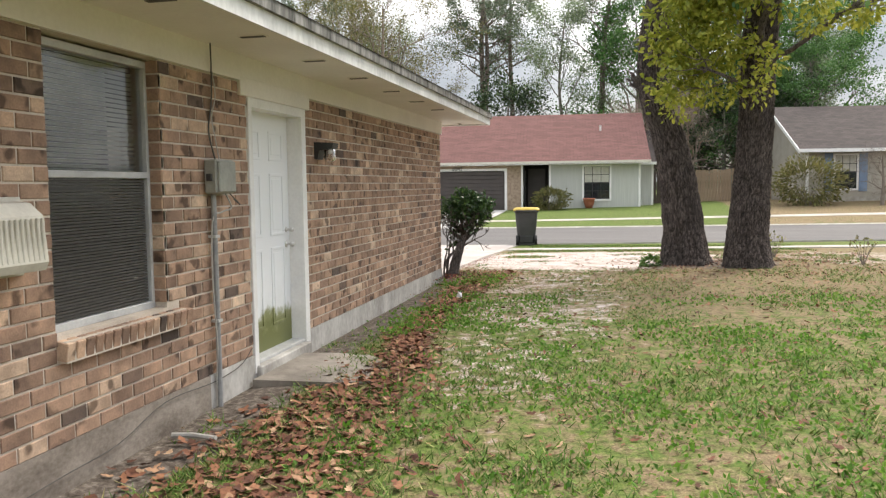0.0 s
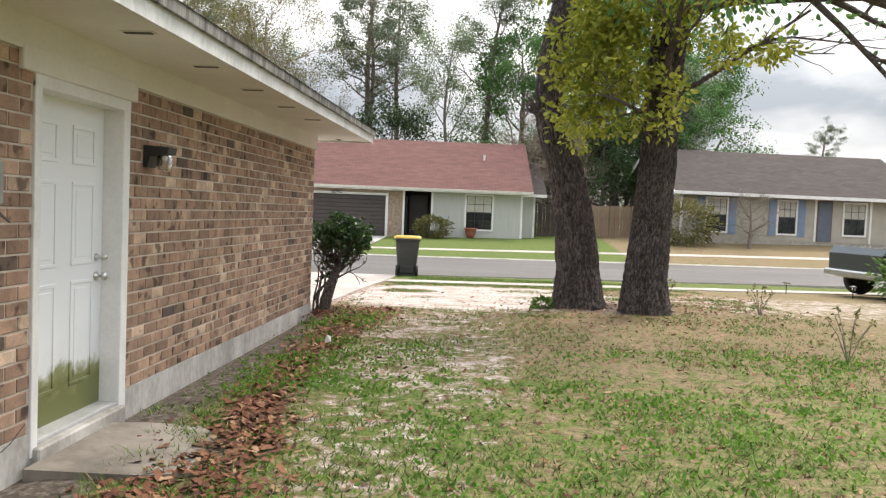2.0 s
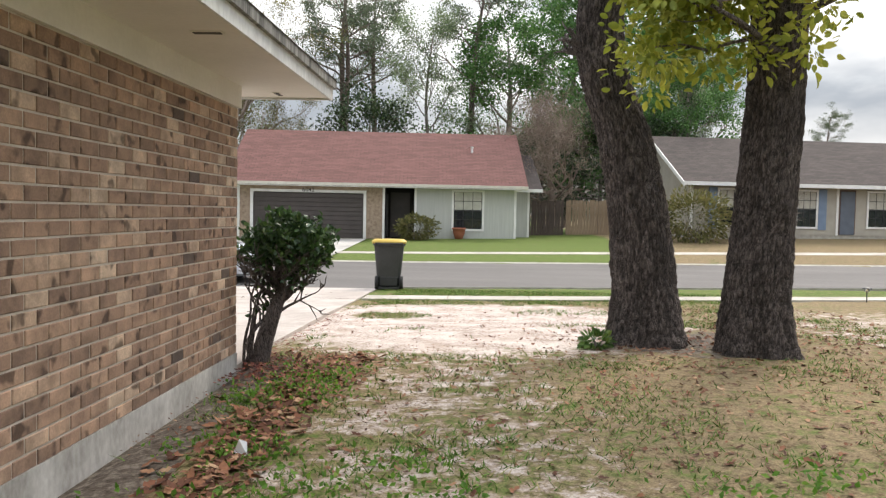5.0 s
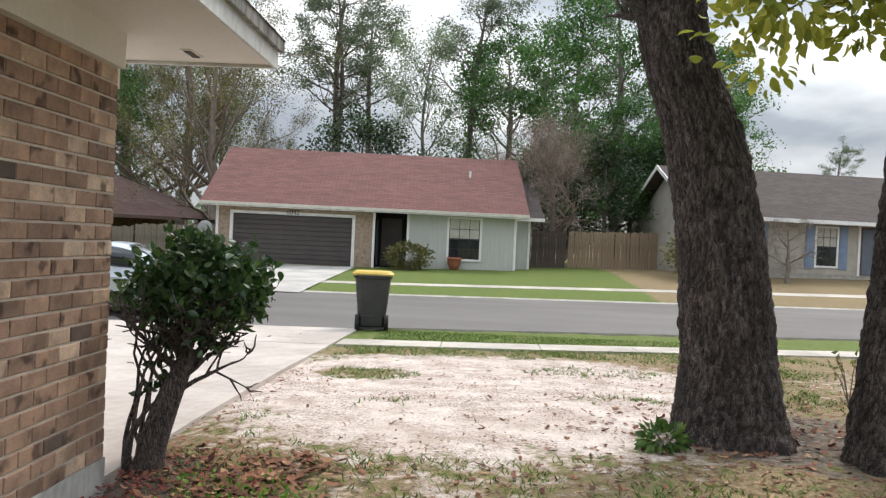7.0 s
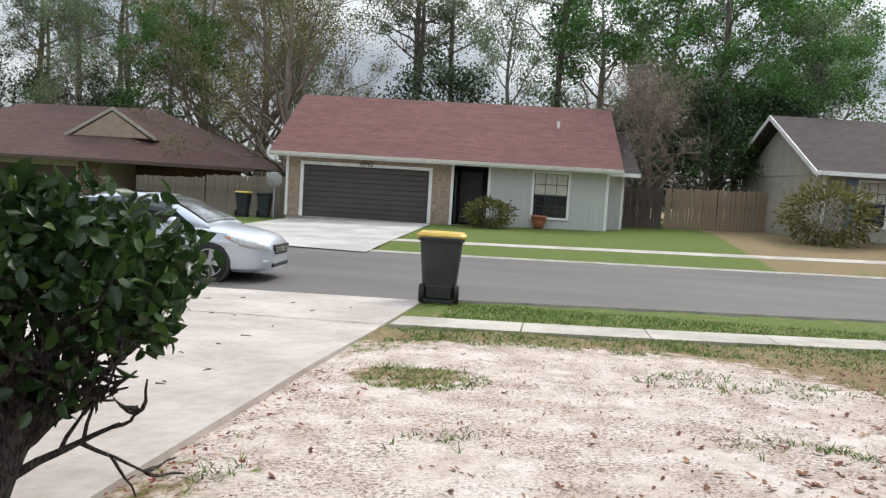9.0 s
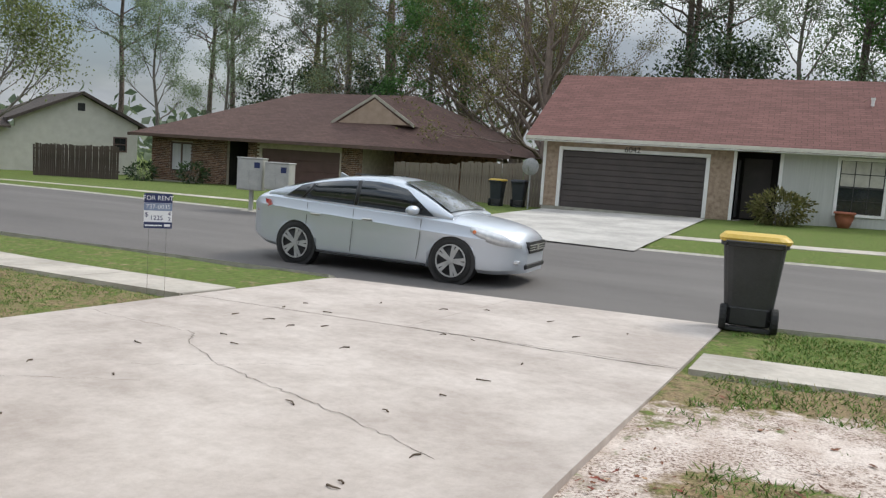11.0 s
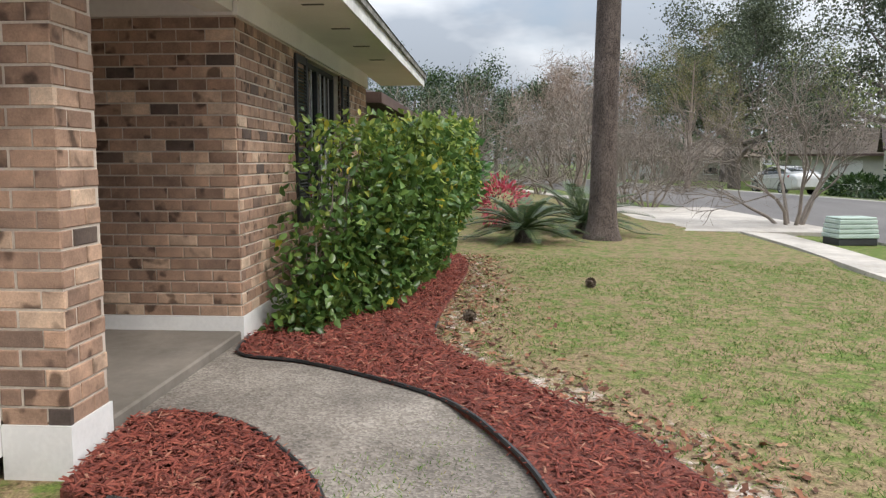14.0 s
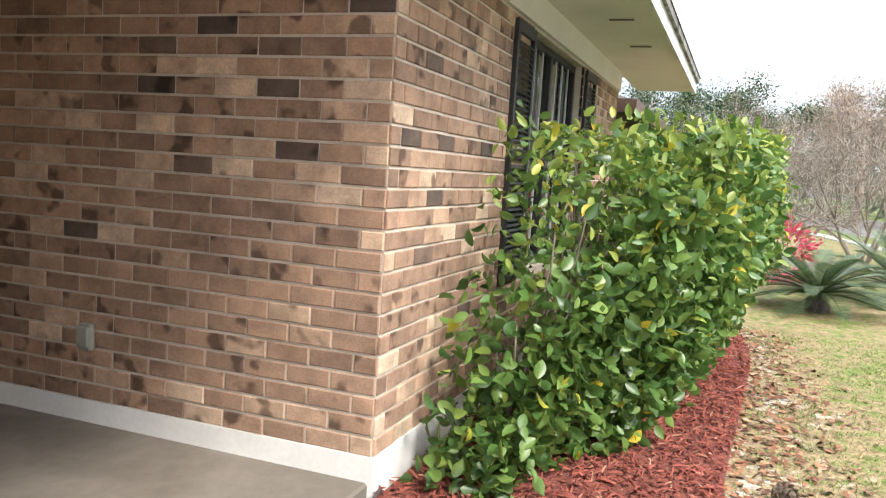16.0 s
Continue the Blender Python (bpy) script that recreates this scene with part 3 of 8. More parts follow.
strip("kerb", kerb_mat, -70, 60, 1.0, lambda x: road_near(x) + ROAD_W - 0.02, lambda x: road_near(x) + ROAD_W + 0.12, 0.03, "low concrete kerb across the street", "kerb", 1)

# near sidewalk, slab by slab
sidewalk = tagged(new("pavement"), "pale concrete sidewalk slabs with cut joints", "sidewalk", kind="structure")
edges = list(np.arange(-46, -4.9, 1.52)) + [-4.92]
for a, b in list(zip(edges[:-1], edges[1:])) + [(0.02 + 1.52 * k, 0.02 + 1.52 * (k + 1)) for k in range(24)]:
    m = M()
    o = []
    for x in (a + 0.008, b - 0.008):
        for y in (walk_near(x), walk_near(x) + WALK_W):
            o.append((x, y, gz(x, y) + 0.022))
    m.add([o[0], o[2], o[3], o[1]] + [(p[0], p[1], p[2] - 0.1) for p in (o[0], o[2], o[3], o[1])],
          [(0, 1, 2, 3), (4, 5, 1, 0), (5, 6, 2, 1), (6, 7, 3, 2), (7, 4, 0, 3)])
    part("slab", m, walk_mat, sidewalk)

# driveway: one wide slab and the two aprons at the street
driveway = tagged(new("driveway"), "wide pale concrete driveway with cracks and joints", "driveway", kind="structure")


def bay(name, mat, parent, x0, x1, ya, yb, lift=0.02, nx_=6, ny_=8):
    m = M()
    for j in range(ny_ + 1):
        for i in range(nx_ + 1):
            x = x0 + (x1 - x0) * i / nx_
            lo, hi = ya(x), yb(x)
            y = lo + (hi - lo) * j / ny_
            m.v.append((x, y, gz(min(x, -0.01), y) + lift + 0.04 * smooth01(x, -0.6, 0.0) * (1 - smooth01(y, 4, 7))))
    w = nx_ + 1
    for j in range(ny_):
        for i in range(nx_):
            m.f.append((j * w + i, j * w + i + 1, (j + 1) * w + i + 1, (j + 1) * w + i))
    rim = list(range(w)) + [j * w + nx_ for j in range(1, ny_ + 1)] + [ny_ * w + i for i in range(nx_ - 1, -1, -1)] + [j * w for j in range(ny_ - 1, 0, -1)]
    o = len(m.v)
    m.v += [(m.v[k][0], m.v[k][1], m.v[k][2] - 0.1) for k in rim]
    n = len(rim)
    for k in range(n):
        m.f.append((rim[(k + 1) % n], rim[k], o + k, o + (k + 1) % n))
    return part(name, m, mat, parent)


bay("slab", drive_mat, driveway, -4.86, -0.03, lambda x: 0.02, lambda x: walk_near(x), 0.02, 12, 16)
for x0, x1 in ((-4.86, -2.45), (-2.446, -0.03)):
    bay("slab", drive_mat, driveway, x0, x1, lambda x: walk_near(x) + 0.014, lambda x: road_near(x) + 0.05)

# cracks in the driveway, drawn as thin dark crevices
crack_mat = surf("crack", (0.05, 0.04, 0.032), (0.12, 0.10, 0.08), 30, 90, 1.0, bumpy=0)


def crack(pts, w0=0.012):
    m, r = M(), random.Random(int(pts[0][0] * 100) + 5)
    fine = []
    for (xa, ya), (xb, yb) in zip(pts[:-1], pts[1:]):
        for k in range(8):
            t = k / 8
            fine.append((xa + (xb - xa) * t + r.uniform(-0.02, 0.02), ya + (yb - ya) * t + r.uniform(-0.02, 0.02)))
    fine.append(pts[-1])
    for i, (x, y) in enumerate(fine):
        w = w0 * r.uniform(0.25, 1.0)
        z = gz(x, y) + 0.0235
        (xa, ya), (xb, yb) = fine[max(i - 3, 0)], fine[min(i + 3, len(fine) - 1)]
        ln = math.hypot(xb - xa, yb - ya)
        ex, ey = -(yb - ya) / ln * w * 0.7, (xb - xa) / ln * w * 0.7
        m.v += [(x - ex, y - ey, z), (x + ex, y + ey, z)]
        if i:
            k = 2 * i
            m.f.append((k - 2, k, k + 1, k - 1))
    part("crack", m, crack_mat, driveway)


crack([(-4.8, 5.45), (-4.41, 5.38), (-3.9, 5.38), (-3.47, 5.36), (-3.3, 5.1), (-2.68, 4.74), (-2.15, 4.55), (-1.78, 4.46), (-1.42, 4.33), (-1.0, 4.18), (-0.4, 3.9)], 0.005)
crack([(-3.05, 4.35), (-2.85, 4.48), (-2.6, 4.75), (-2.39, 5.0), (-2.1, 5.2)], 0.0025)
crack([(-4.84, 2.53), (-4.49, 2.79), (-3.9, 3.23), (-3.27, 3.70), (-2.7, 4.1)], 0.0035)
crack([(-2.37, 6.93), (-1.97, 6.94), (-1.56, 6.98), (-1.14, 6.96), (-0.71, 7.0), (-0.04, 7.07)], 0.014)
crack([(-4.8, 6.72), (-3.9, 6.75), (-3.0, 6.86), (-2.37, 6.92)], 0.004)


# ---- brick laying ----
COURSE, UNIT, JOINT = 0.0852, 0.208, 0.012
brick_cache = {}


def brick_shape(m, u0, u1, z0, z1, deep=0.02, proud=0.007, c=0.004):
    """A brick whose face looks along -y."""
    v = [(u0, deep, z0), (u1, deep, z0), (u1, deep, z1), (u0, deep, z1),
         (u0, -proud + c, z0), (u1, -proud + c, z0), (u1, -proud + c, z1), (u0, -proud + c, z1),
         (u0 + c, -proud, z0 + c), (u1 - c, -proud, z0 + c), (u1 - c, -proud, z1 - c), (u0 + c, -proud, z1 - c)]
    f = [(8, 9, 10, 11)]
    for k in range(4):
        n = (k + 1) % 4
        f += [(k, n, 4 + n, 4 + k), (4 + k, 4 + n, 8 + n, 8 + k)]
    return m.add(v, f)


def lay_bricks(parent, origin, u, n, length, courses, holes=(), near=None, z0=0.18, both_end=0.0):
    """Running bond on a wall: u along it, n out of it. Bricks within the stretch near are pieces of their own."""
    u, n = Vector(u), Vector(n)
    base = Matrix((u, -n, Vector((0, 0, 1)))).transposed().to_4x4()
    base.translation = Vector(origin)
    rest = M()
    r = random.Random(int(length * 1000) + courses)
    for i in range(courses):
        za, zb = z0 + i * COURSE, z0 + (i + 1) * COURSE - JOINT
        edges_ = []
        a = -both_end - (0.5 * UNIT if i % 2 else 0)
        while a < length:
            lo, hi = max(a, -both_end), min(a + UNIT - JOINT, length)
            if hi - lo > 0.03:
                spans = [(lo, hi)]
                for h0, h1, hz0, hz1 in holes:
                    if za < hz1 - 0.01 and zb > hz0 + 0.01:
                        cut = []
                        for s0, s1 in spans:
                            if s1 <= h0 or s0 >= h1:
                                cut.append((s0, s1))
                            else:
                                if h0 - s0 > 0.03:
                                    cut.append((s0, h0))
                                if s1 - h1 > 0.03:
                                    cut.append((h1, s1))
                        spans = cut
                edges_ += spans
            a += UNIT
        for s0, s1 in edges_:
            if near and near[0] <= s0 and s1 <= near[1]:
                key = round(s1 - s0, 2)
                if key not in brick_cache:
                    brick_cache[key] = brick_shape(M(), 0, key, 0, COURSE - JOINT).mesh("brick", brick_one)
                ob = new("brick", brick_cache[key])
                ob.matrix_world = base @ pose(s0, r.uniform(-0.002, 0.002), za, 0, r.uniform(-0.25, 0.25), 0)
                ob.parent = parent
            else:
                j = r.uniform(-0.002, 0.002)
                brick_shape(rest, s0, s1, za, zb, proud=0.007 + j)
    if rest.f:
        for k, p in enumerate(rest.v):
            rest.v[k] = tuple(base @ Vector(p))
        part("bricks", rest, brick_many, parent, "brown fired bricks in running bond")["kind"] = "stuff"


# ---- the brick house being walked round ----
TOP = 0.18 + 25 * COURSE
SOFFIT = 2.50
DOOR_Y0, DOOR_Y1 = -6.57, -5.585
WIN_Y0, WIN_Y1, WIN_Z0 = -8.83, -7.81, 0.74

wall_side = part("wall_side", M().box(-0.2, 0, -16, WIN_Y0, 0.18, SOFFIT).box(-0.2, 0, WIN_Y0, WIN_Y1, 0.18, WIN_Z0).box(-0.2, 0, WIN_Y0, WIN_Y1, TOP, SOFFIT)
                 .box(-0.2, 0, WIN_Y1, DOOR_Y0, 0.18, SOFFIT).box(-0.2, 0, DOOR_Y0, DOOR_Y1, 2.14, SOFFIT).box(-0.2, 0, DOOR_Y1, 0, 0.18, SOFFIT), mortar)
tagged(wall_side, "brown brick side wall with pale mortar joints", "wall", kind="structure")
foundation_dirty = surf("mud_splashed_foundation", (0.12, 0.095, 0.075), (0.33, 0.285, 0.24), 2.6, 30, 0.95, stretch=(1, 1, 1.6), bumpy=0.5, spread=0.22)
tagged(part("foundation_rear", M().box(-0.25, 0.012, -16, -7.32, -0.4, 0.178), foundation_dirty), "bare mud-splashed concrete foundation band", "foundation", kind="structure")
foundation = part("foundation_side", M().box(-0.25, 0.012, -7.32, DOOR_Y0 - 0.04, -0.4, 0.178).box(-0.25, 0.012, DOOR_Y1 + 0.02, 0.012, -0.4, 0.178), foundation_mat)
tagged(foundation, "stained pale painted concrete foundation band", "foundation", kind="structure")
wall_front = part("wall_front", M().box(-0.35, -0.2, -0.2, 0, 0.18, SOFFIT).box(-5.36, -0.35, -0.2, 0, 2.2, SOFFIT)
                  .box(-5.70, -5.36, -0.34, 0, 0.18, SOFFIT), mortar)
tagged(wall_front, "brown brick garage front wall", "wall", kind="structure")
wall_recess = part("wall_recess", M().box(-7.92, -7.72, -2.6, 0, 0.18, SOFFIT).box(-7.72, -5.5, -2.8, -2.6, 0.0, SOFFIT).box(-5.70, -5.5, -2.6, -0.34, 0.18, SOFFIT), mortar)
tagged(wall_recess, "brown brick wall of the recessed entry", "wall", kind="structure")
wall_wing = part("wall_wing", M().box(-9.78, -7.92, -0.2, 0, 0.18, SOFFIT).box(-11.5, -9.78, -0.2, 0, 0.18, 0.74).box(-11.5, -9.78, -0.2, 0, TOP - 0.02, SOFFIT)
                 .box(-13.4, -11.5, -0.2, 0, 0.18, SOFFIT).box(-13.4, -13.2, -12, -0.2, 0, SOFFIT), mortar)
tagged(wall_wing, "tan brick front wall with a shuttered window", "wall", kind="structure")
tagged(part("wall_back", M().box(-13.4, 0, -16.2, -16, 0, SOFFIT), mortar), "plain rear wall of the brick house", "wall", kind="structure")
tagged(part("foundation_front", M().box(-5.715, -5.345, -0.30, 0.014, -0.3, 0.165).box(-0.36, -0.25, -0.2, 0.014, -0.3, 0.178).box(-7.95, -7.706, -2.6, 0.012, -0.2, 0.178)
            .box(-13.4, -7.95, -0.2, 0.012, -0.3, 0.178), white_paint), "white painted foundation band along the front", "foundation", kind="structure")

# eaves: frieze, soffit, fascia and roof
FASC_X, FASC_Y = 0.68, 0.67
frieze = part("trim", M().box(0.0, 0.03, -16, 0.03, TOP, SOFFIT).box(-5.72, 0.0, 0.0, 0.03, 2.2, SOFFIT).box(-7.72, -5.72, -0.2, 0.0, 2.33, SOFFIT)
              .box(-13.4, -7.70, 0.0, 0.03, TOP, SOFFIT).box(-7.72, -7.69, -2.6, 0.0, TOP, SOFFIT), soffit_paint)
tagged(frieze, "cream painted frieze board under the eaves", "trim", kind="structure")
soffit = part("soffit", M().box(0.0, FASC_X, -16.5, FASC_Y, SOFFIT, SOFFIT + 0.02).box(-15.0, 0.0, 0.0, FASC_Y, SOFFIT, SOFFIT + 0.02).box(-7.72, -5.5, -2.6, 0.0, SOFFIT, SOFFIT + 0.02), soffit_paint)
tagged(soffit, "cream painted plywood soffit with small vents", "soffit", kind="structure")
fascia_mat = surf("fascia_paint", (0.55, 0.55, 0.53), (0.80, 0.80, 0.78), 2.5, 20, 0.6, stretch=(1, 1, 0.5), bumpy=0.15)
tagged(part("fascia", M().box(FASC_X, FASC_X + 0.02, -16.5, FASC_Y + 0.02, SOFFIT - 0.02, SOFFIT + 0.14).box(-15.0, FASC_X, FASC_Y, FASC_Y + 0.02, SOFFIT - 0.02, SOFFIT + 0.14), fascia_mat),
       "white fascia board along the eaves", "trim", kind="structure")
tagged(part("drip_edge", M().box(FASC_X + 0.02, FASC_X + 0.05, -16.5, FASC_Y + 0.05, SOFFIT + 0.085, SOFFIT + 0.165).box(-15.0, FASC_X + 0.02, FASC_Y + 0.02, FASC_Y + 0.05, SOFFIT + 0.10, SOFFIT + 0.16), roof_edge),
       "dark streaked drip edge of the roof", "trim", kind="structure")
rx, ry, rz = FASC_X + 0.06, FASC_Y + 0.06, SOFFIT + 0.16
roof = M()
roof.add([(rx, -16.5, rz), (rx, ry, rz), (-15.0, ry, rz), (-15.0, -16.5, rz), (-6.8, -7.0, rz + 2.9), (-6.8, -9.5, rz + 2.9)],
         [(0, 1, 4, 5), (1, 2, 4), (2, 3, 5, 4), (3, 0, 5), (3, 2, 1, 0)])
tagged(part("roof", roof, roof_dark), "low hipped shingle roof of the brick house", "roof", kind="structure")

vent_mat = surf("vent_screen", (0.05, 0.045, 0.04), (0.10, 0.09, 0.08), 30, 120, 0.8, bumpy=0.3)
for k in range(13):
    y = -15.1 + 1.07 * k + 0.2
    if y > 0.2:
        continue
    v = thing("soffit_vent", pose(0.46, y, SOFFIT - 0.001), "small dark slotted vent in the soffit", "vent", "soffit vents")
    part("frame", M().box(-0.10, 0.10, -0.035, 0.035, -0.006, 0.0, 0.002), soffit_paint, v)
    part("screen", M().box(-0.085, 0.085, -0.022, 0.022, -0.010, -0.006), vent_mat, v)
for k in range(7):
    v = thing("soffit_vent", pose(-12.8 + 1.12 * k if k else 0.25, 0.42, SOFFIT - 0.001), "small dark slotted vent in the soffit", "vent", "soffit vents")
    part("frame", M().box(-0.035, 0.035, -0.10, 0.10, -0.006, 0.0, 0.002), soffit_paint, v)
    part("screen", M().box(-0.022, 0.022, -0.085, 0.085, -0.010, -0.006), vent_mat, v)

# side door
door = thing("door_1", pose(0, 0, 0), "white six-panel steel door with a green mildewed bottom", "door", kind="structure")


def mildew_paint():
    ma, nt, b = mat_new("mildewed_door_paint")
    vec = coords(nt)
    sep = nt.nodes.new("ShaderNodeSeparateXYZ")
    nt.links.new(vec, sep.inputs[0])
    n = noise_tex(nt, vec, 5, 6, 0.65)
    a = nt.nodes.new("ShaderNodeMath")
    a.operation = "MULTIPLY_ADD"
    nt.links.new(n, a.inputs[0])
    a.inputs[1].default_value = -0.55
    nt.links.new(sep.outputs["Z"], a.inputs[2])
    c = ramp(nt, a.outputs[0], [(0.0, (0.16, 0.17, 0.06)), (0.10, (0.26, 0.27, 0.13)), (0.19, (0.76, 0.77, 0.77)), (0.4, (0.82, 0.83, 0.84))])
    nt.links.new(c, b.inputs["Base Color"])
    b.inputs["Roughness"].default_value = 0.5
    return ma


door_mat = mildew_paint()
slab = part("slab", M().box(-0.17, -0.125, DOOR_Y0 + 0.01, DOOR_Y1 - 0.01, 0.11, 2.135), door_mat, door)
for cy in (-6.30, -5.85):
    for z0, z1 in ((0.30, 0.98), (1.08, 1.62), (1.73, 1.98)):
        pm = M()
        y0, y1 = cy - 0.14, cy + 0.14
        for a, b, c_, d in ((y0, y1, z0, z0 + 0.025), (y0, y1, z1 - 0.025, z1), (y0, y0 + 0.025, z0 + 0.025, z1 - 0.025), (y1 - 0.025, y1, z0 + 0.025, z1 - 0.025)):
            pm.box(-0.126, -0.117, a, b, c_, d, 0.003)
        pm.box(-0.126, -0.120, y0 + 0.05, y1 - 0.05, z0 + 0.05, z1 - 0.05, 0.003)
        part("panel", pm, door_mat, slab)
for z, s in ((0.99, 1.0), (1.12, 0.8)):
    part("knob" if s == 1 else "deadbolt", M().lathe([(0.03 * s, -0.125), (0.032 * s, -0.118), (0.012, -0.112), (0.012, -0.085), (0.026 * s, -0.075), (0.028 * s, -0.06), (0.018 * s, -0.048), (0.0001, -0.045)], 16, "x", (0, -5.67, z)), chrome, slab, "satin nickel door hardware", True)
part("casing", M().box(-0.17, 0.02, DOOR_Y0 - 0.06, DOOR_Y0 + 0.008, 0.03, 2.16, 0.004), white_paint, door)
part("casing", M().box(-0.17, 0.02, DOOR_Y1 - 0.008, DOOR_Y1 + 0.085, 0.03, 2.16, 0.004), white_paint, door)
part("head_casing", M().box(-0.17, 0.022, DOOR_Y0 - 0.06, DOOR_Y1 + 0.085, 2.127, 2.20, 0.004), white_paint, door)
part("header_board", M().box(0.0, 0.035, DOOR_Y0 - 0.2, DOOR_Y1 + 0.16, 2.20, TOP + 0.03, 0.006), soffit_paint, door)
part("threshold", M().box(-0.17, 0.0, DOOR_Y0, DOOR_Y1, 0.085, 0.112, 0.004), alu, door)
tagged(part("door_sill", M().box(-0.25, 0.06, DOOR_Y0 - 0.04, DOOR_Y1 + 0.02, -0.2, 0.085, 0.01), foundation_mat), "concrete door sill", "sill", kind="structure")

# side window
window = thing("window_1", pose(0, 0, 0), "aluminium sash window with blinds and a dark insect screen", "window", kind="structure")
wx = -0.11
wf = M()
WT = TOP - 0.015
for a, b, c_, d in ((WIN_Y0, WIN_Y1, WIN_Z0, WIN_Z0 + 0.045), (WIN_Y0, WIN_Y1, WT - 0.045, WT), (WIN_Y0, WIN_Y0 + 0.03, WIN_Z0 + 0.045, WT - 0.045), (WIN_Y1 - 0.03, WIN_Y1, WIN_Z0 + 0.045, WT - 0.045)):
    wf.box(wx - 0.03, wx + 0.03, a, b, c_, d, 0.004)
part("window_frame", wf, alu, window)
part("meeting_rail", M().box(wx - 0.02, wx + 0.035, WIN_Y0 + 0.03, WIN_Y1 - 0.03, 1.565, 1.605, 0.004), alu, window)
pane = part("pane", M().box(wx - 0.006, wx - 0.002, WIN_Y0 + 0.03, WIN_Y1 - 0.03, 1.605, WT - 0.045), glass, window)
pane.visible_shadow = False
pane = part("pane", M().box(wx - 0.02, wx - 0.016, WIN_Y0 + 0.03, WIN_Y1 - 0.03, WIN_Z0 + 0.045, 1.565), glass, window)
pane.visible_shadow = False
scr = M()
for k in range(43):
    z = WIN_Z0 + 0.055 + k * 0.0178
    scr.box(wx + 0.012, wx + 0.014, WIN_Y0 + 0.05, WIN_Y1 - 0.05, z, z + 0.0135)
part("insect_screen", scr, screen_mat, window, "dark ribbed insect screen")
# dark sheet added behind the blinds in place of an unlit room
part("window_well", M().box(-0.4, -0.38, WIN_Y0, WIN_Y1, WIN_Z0, WT), shade_dark, window)
blinds = thing("window_blind", pose(0, 0, 0), "pale horizontal blinds behind the side window", "blind")
for k in range(52):
    z = WIN_Z0 + 0.06 + k * 0.0285
    part("slat", M().add([(wx - 0.075, WIN_Y0 + 0.03, z), (wx - 0.075, WIN_Y1 - 0.03, z), (wx - 0.05, WIN_Y1 - 0.03, z + 0.017), (wx - 0.05, WIN_Y0 + 0.03, z + 0.017),
                          (wx - 0.077, WIN_Y0 + 0.03, z + 0.001), (wx - 0.077, WIN_Y1 - 0.03, z + 0.001), (wx - 0.052, WIN_Y1 - 0.03, z + 0.018), (wx - 0.052, WIN_Y0 + 0.03, z + 0.018)],
                         [(0, 1, 2, 3), (7, 6, 5, 4), (0, 4, 5, 1), (2, 6, 7, 3)]), blind_mat, blinds)
sill = thing("window_sill", pose(0, 0, 0), "rowlock brick window sill sloping outward", "sill", kind="structure")
k = 0
y = WIN_Y0 + 0.0
while y < WIN_Y1 + 0.14:
    ob = part("brick", M().box(0, 0.165, 0, 0.066, -0.1, 0.0, 0.004), brick_one, sill)
    ob.matrix_world = pose(-0.09, y, WIN_Z0 - 0.004, 0, 10, 0)
    y += 0.077
part("mortar_bed", M().box(-0.085, 0.055, WIN_Y0 + 0.006, WIN_Y1 + 0.134, 0.603, 0.715), mortar, sill)

# front window with black shutters
fw = thing("window_2", pose(0, 0, 0), "dark gridded front window between black louvred shutters", "window", kind="structure")
fy, f0, f1, fz0, fz1 = -0.10, -11.5, -9.78, 0.74, TOP - 0.02
fm = M()
for a, b, c_, d in ((f0, f1, fz0, fz0 + 0.05), (f0, f1, fz1 - 0.05, fz1), (f0, f0 + 0.05, fz0 + 0.05, fz1 - 0.05), (f1 - 0.05, f1, fz0 + 0.05, fz1 - 0.05), (f0 + 0.05, f1 - 0.05, 1.49, 1.54), ((f0 + f1) / 2 - 0.03, (f0 + f1) / 2 + 0.03, fz0 + 0.05, 1.49), ((f0 + f1) / 2 - 0.03, (f0 + f1) / 2 + 0.03, 1.54, fz1 - 0.05)):
    fm.box(a, b, fy - 0.03, fy + 0.03, c_, d, 0.004)
part("window_frame", fm, black_metal, fw)
for k in range(1, 4):
    for s in (0, 1):
        x = f0 + (f1 - f0) / 2 * s + (f1 - f0) / 8 * k
        part("muntin", M().box(x - 0.009, x + 0.009, fy + 0.004, fy + 0.016, fz0 + 0.05, fz1 - 0.05), alu, fw)
pane = part("pane", M().box(f0 + 0.05, f1 - 0.05, fy - 0.012, fy - 0.008, fz0 + 0.05, fz1 - 0.05), dark_glass, fw)
curtain_mat = surf("curtain", (0.42, 0.42, 0.44), (0.55, 0.55, 0.57), 2, 20, 0.9, stretch=(8, 1, 0.4), bumpy=0)


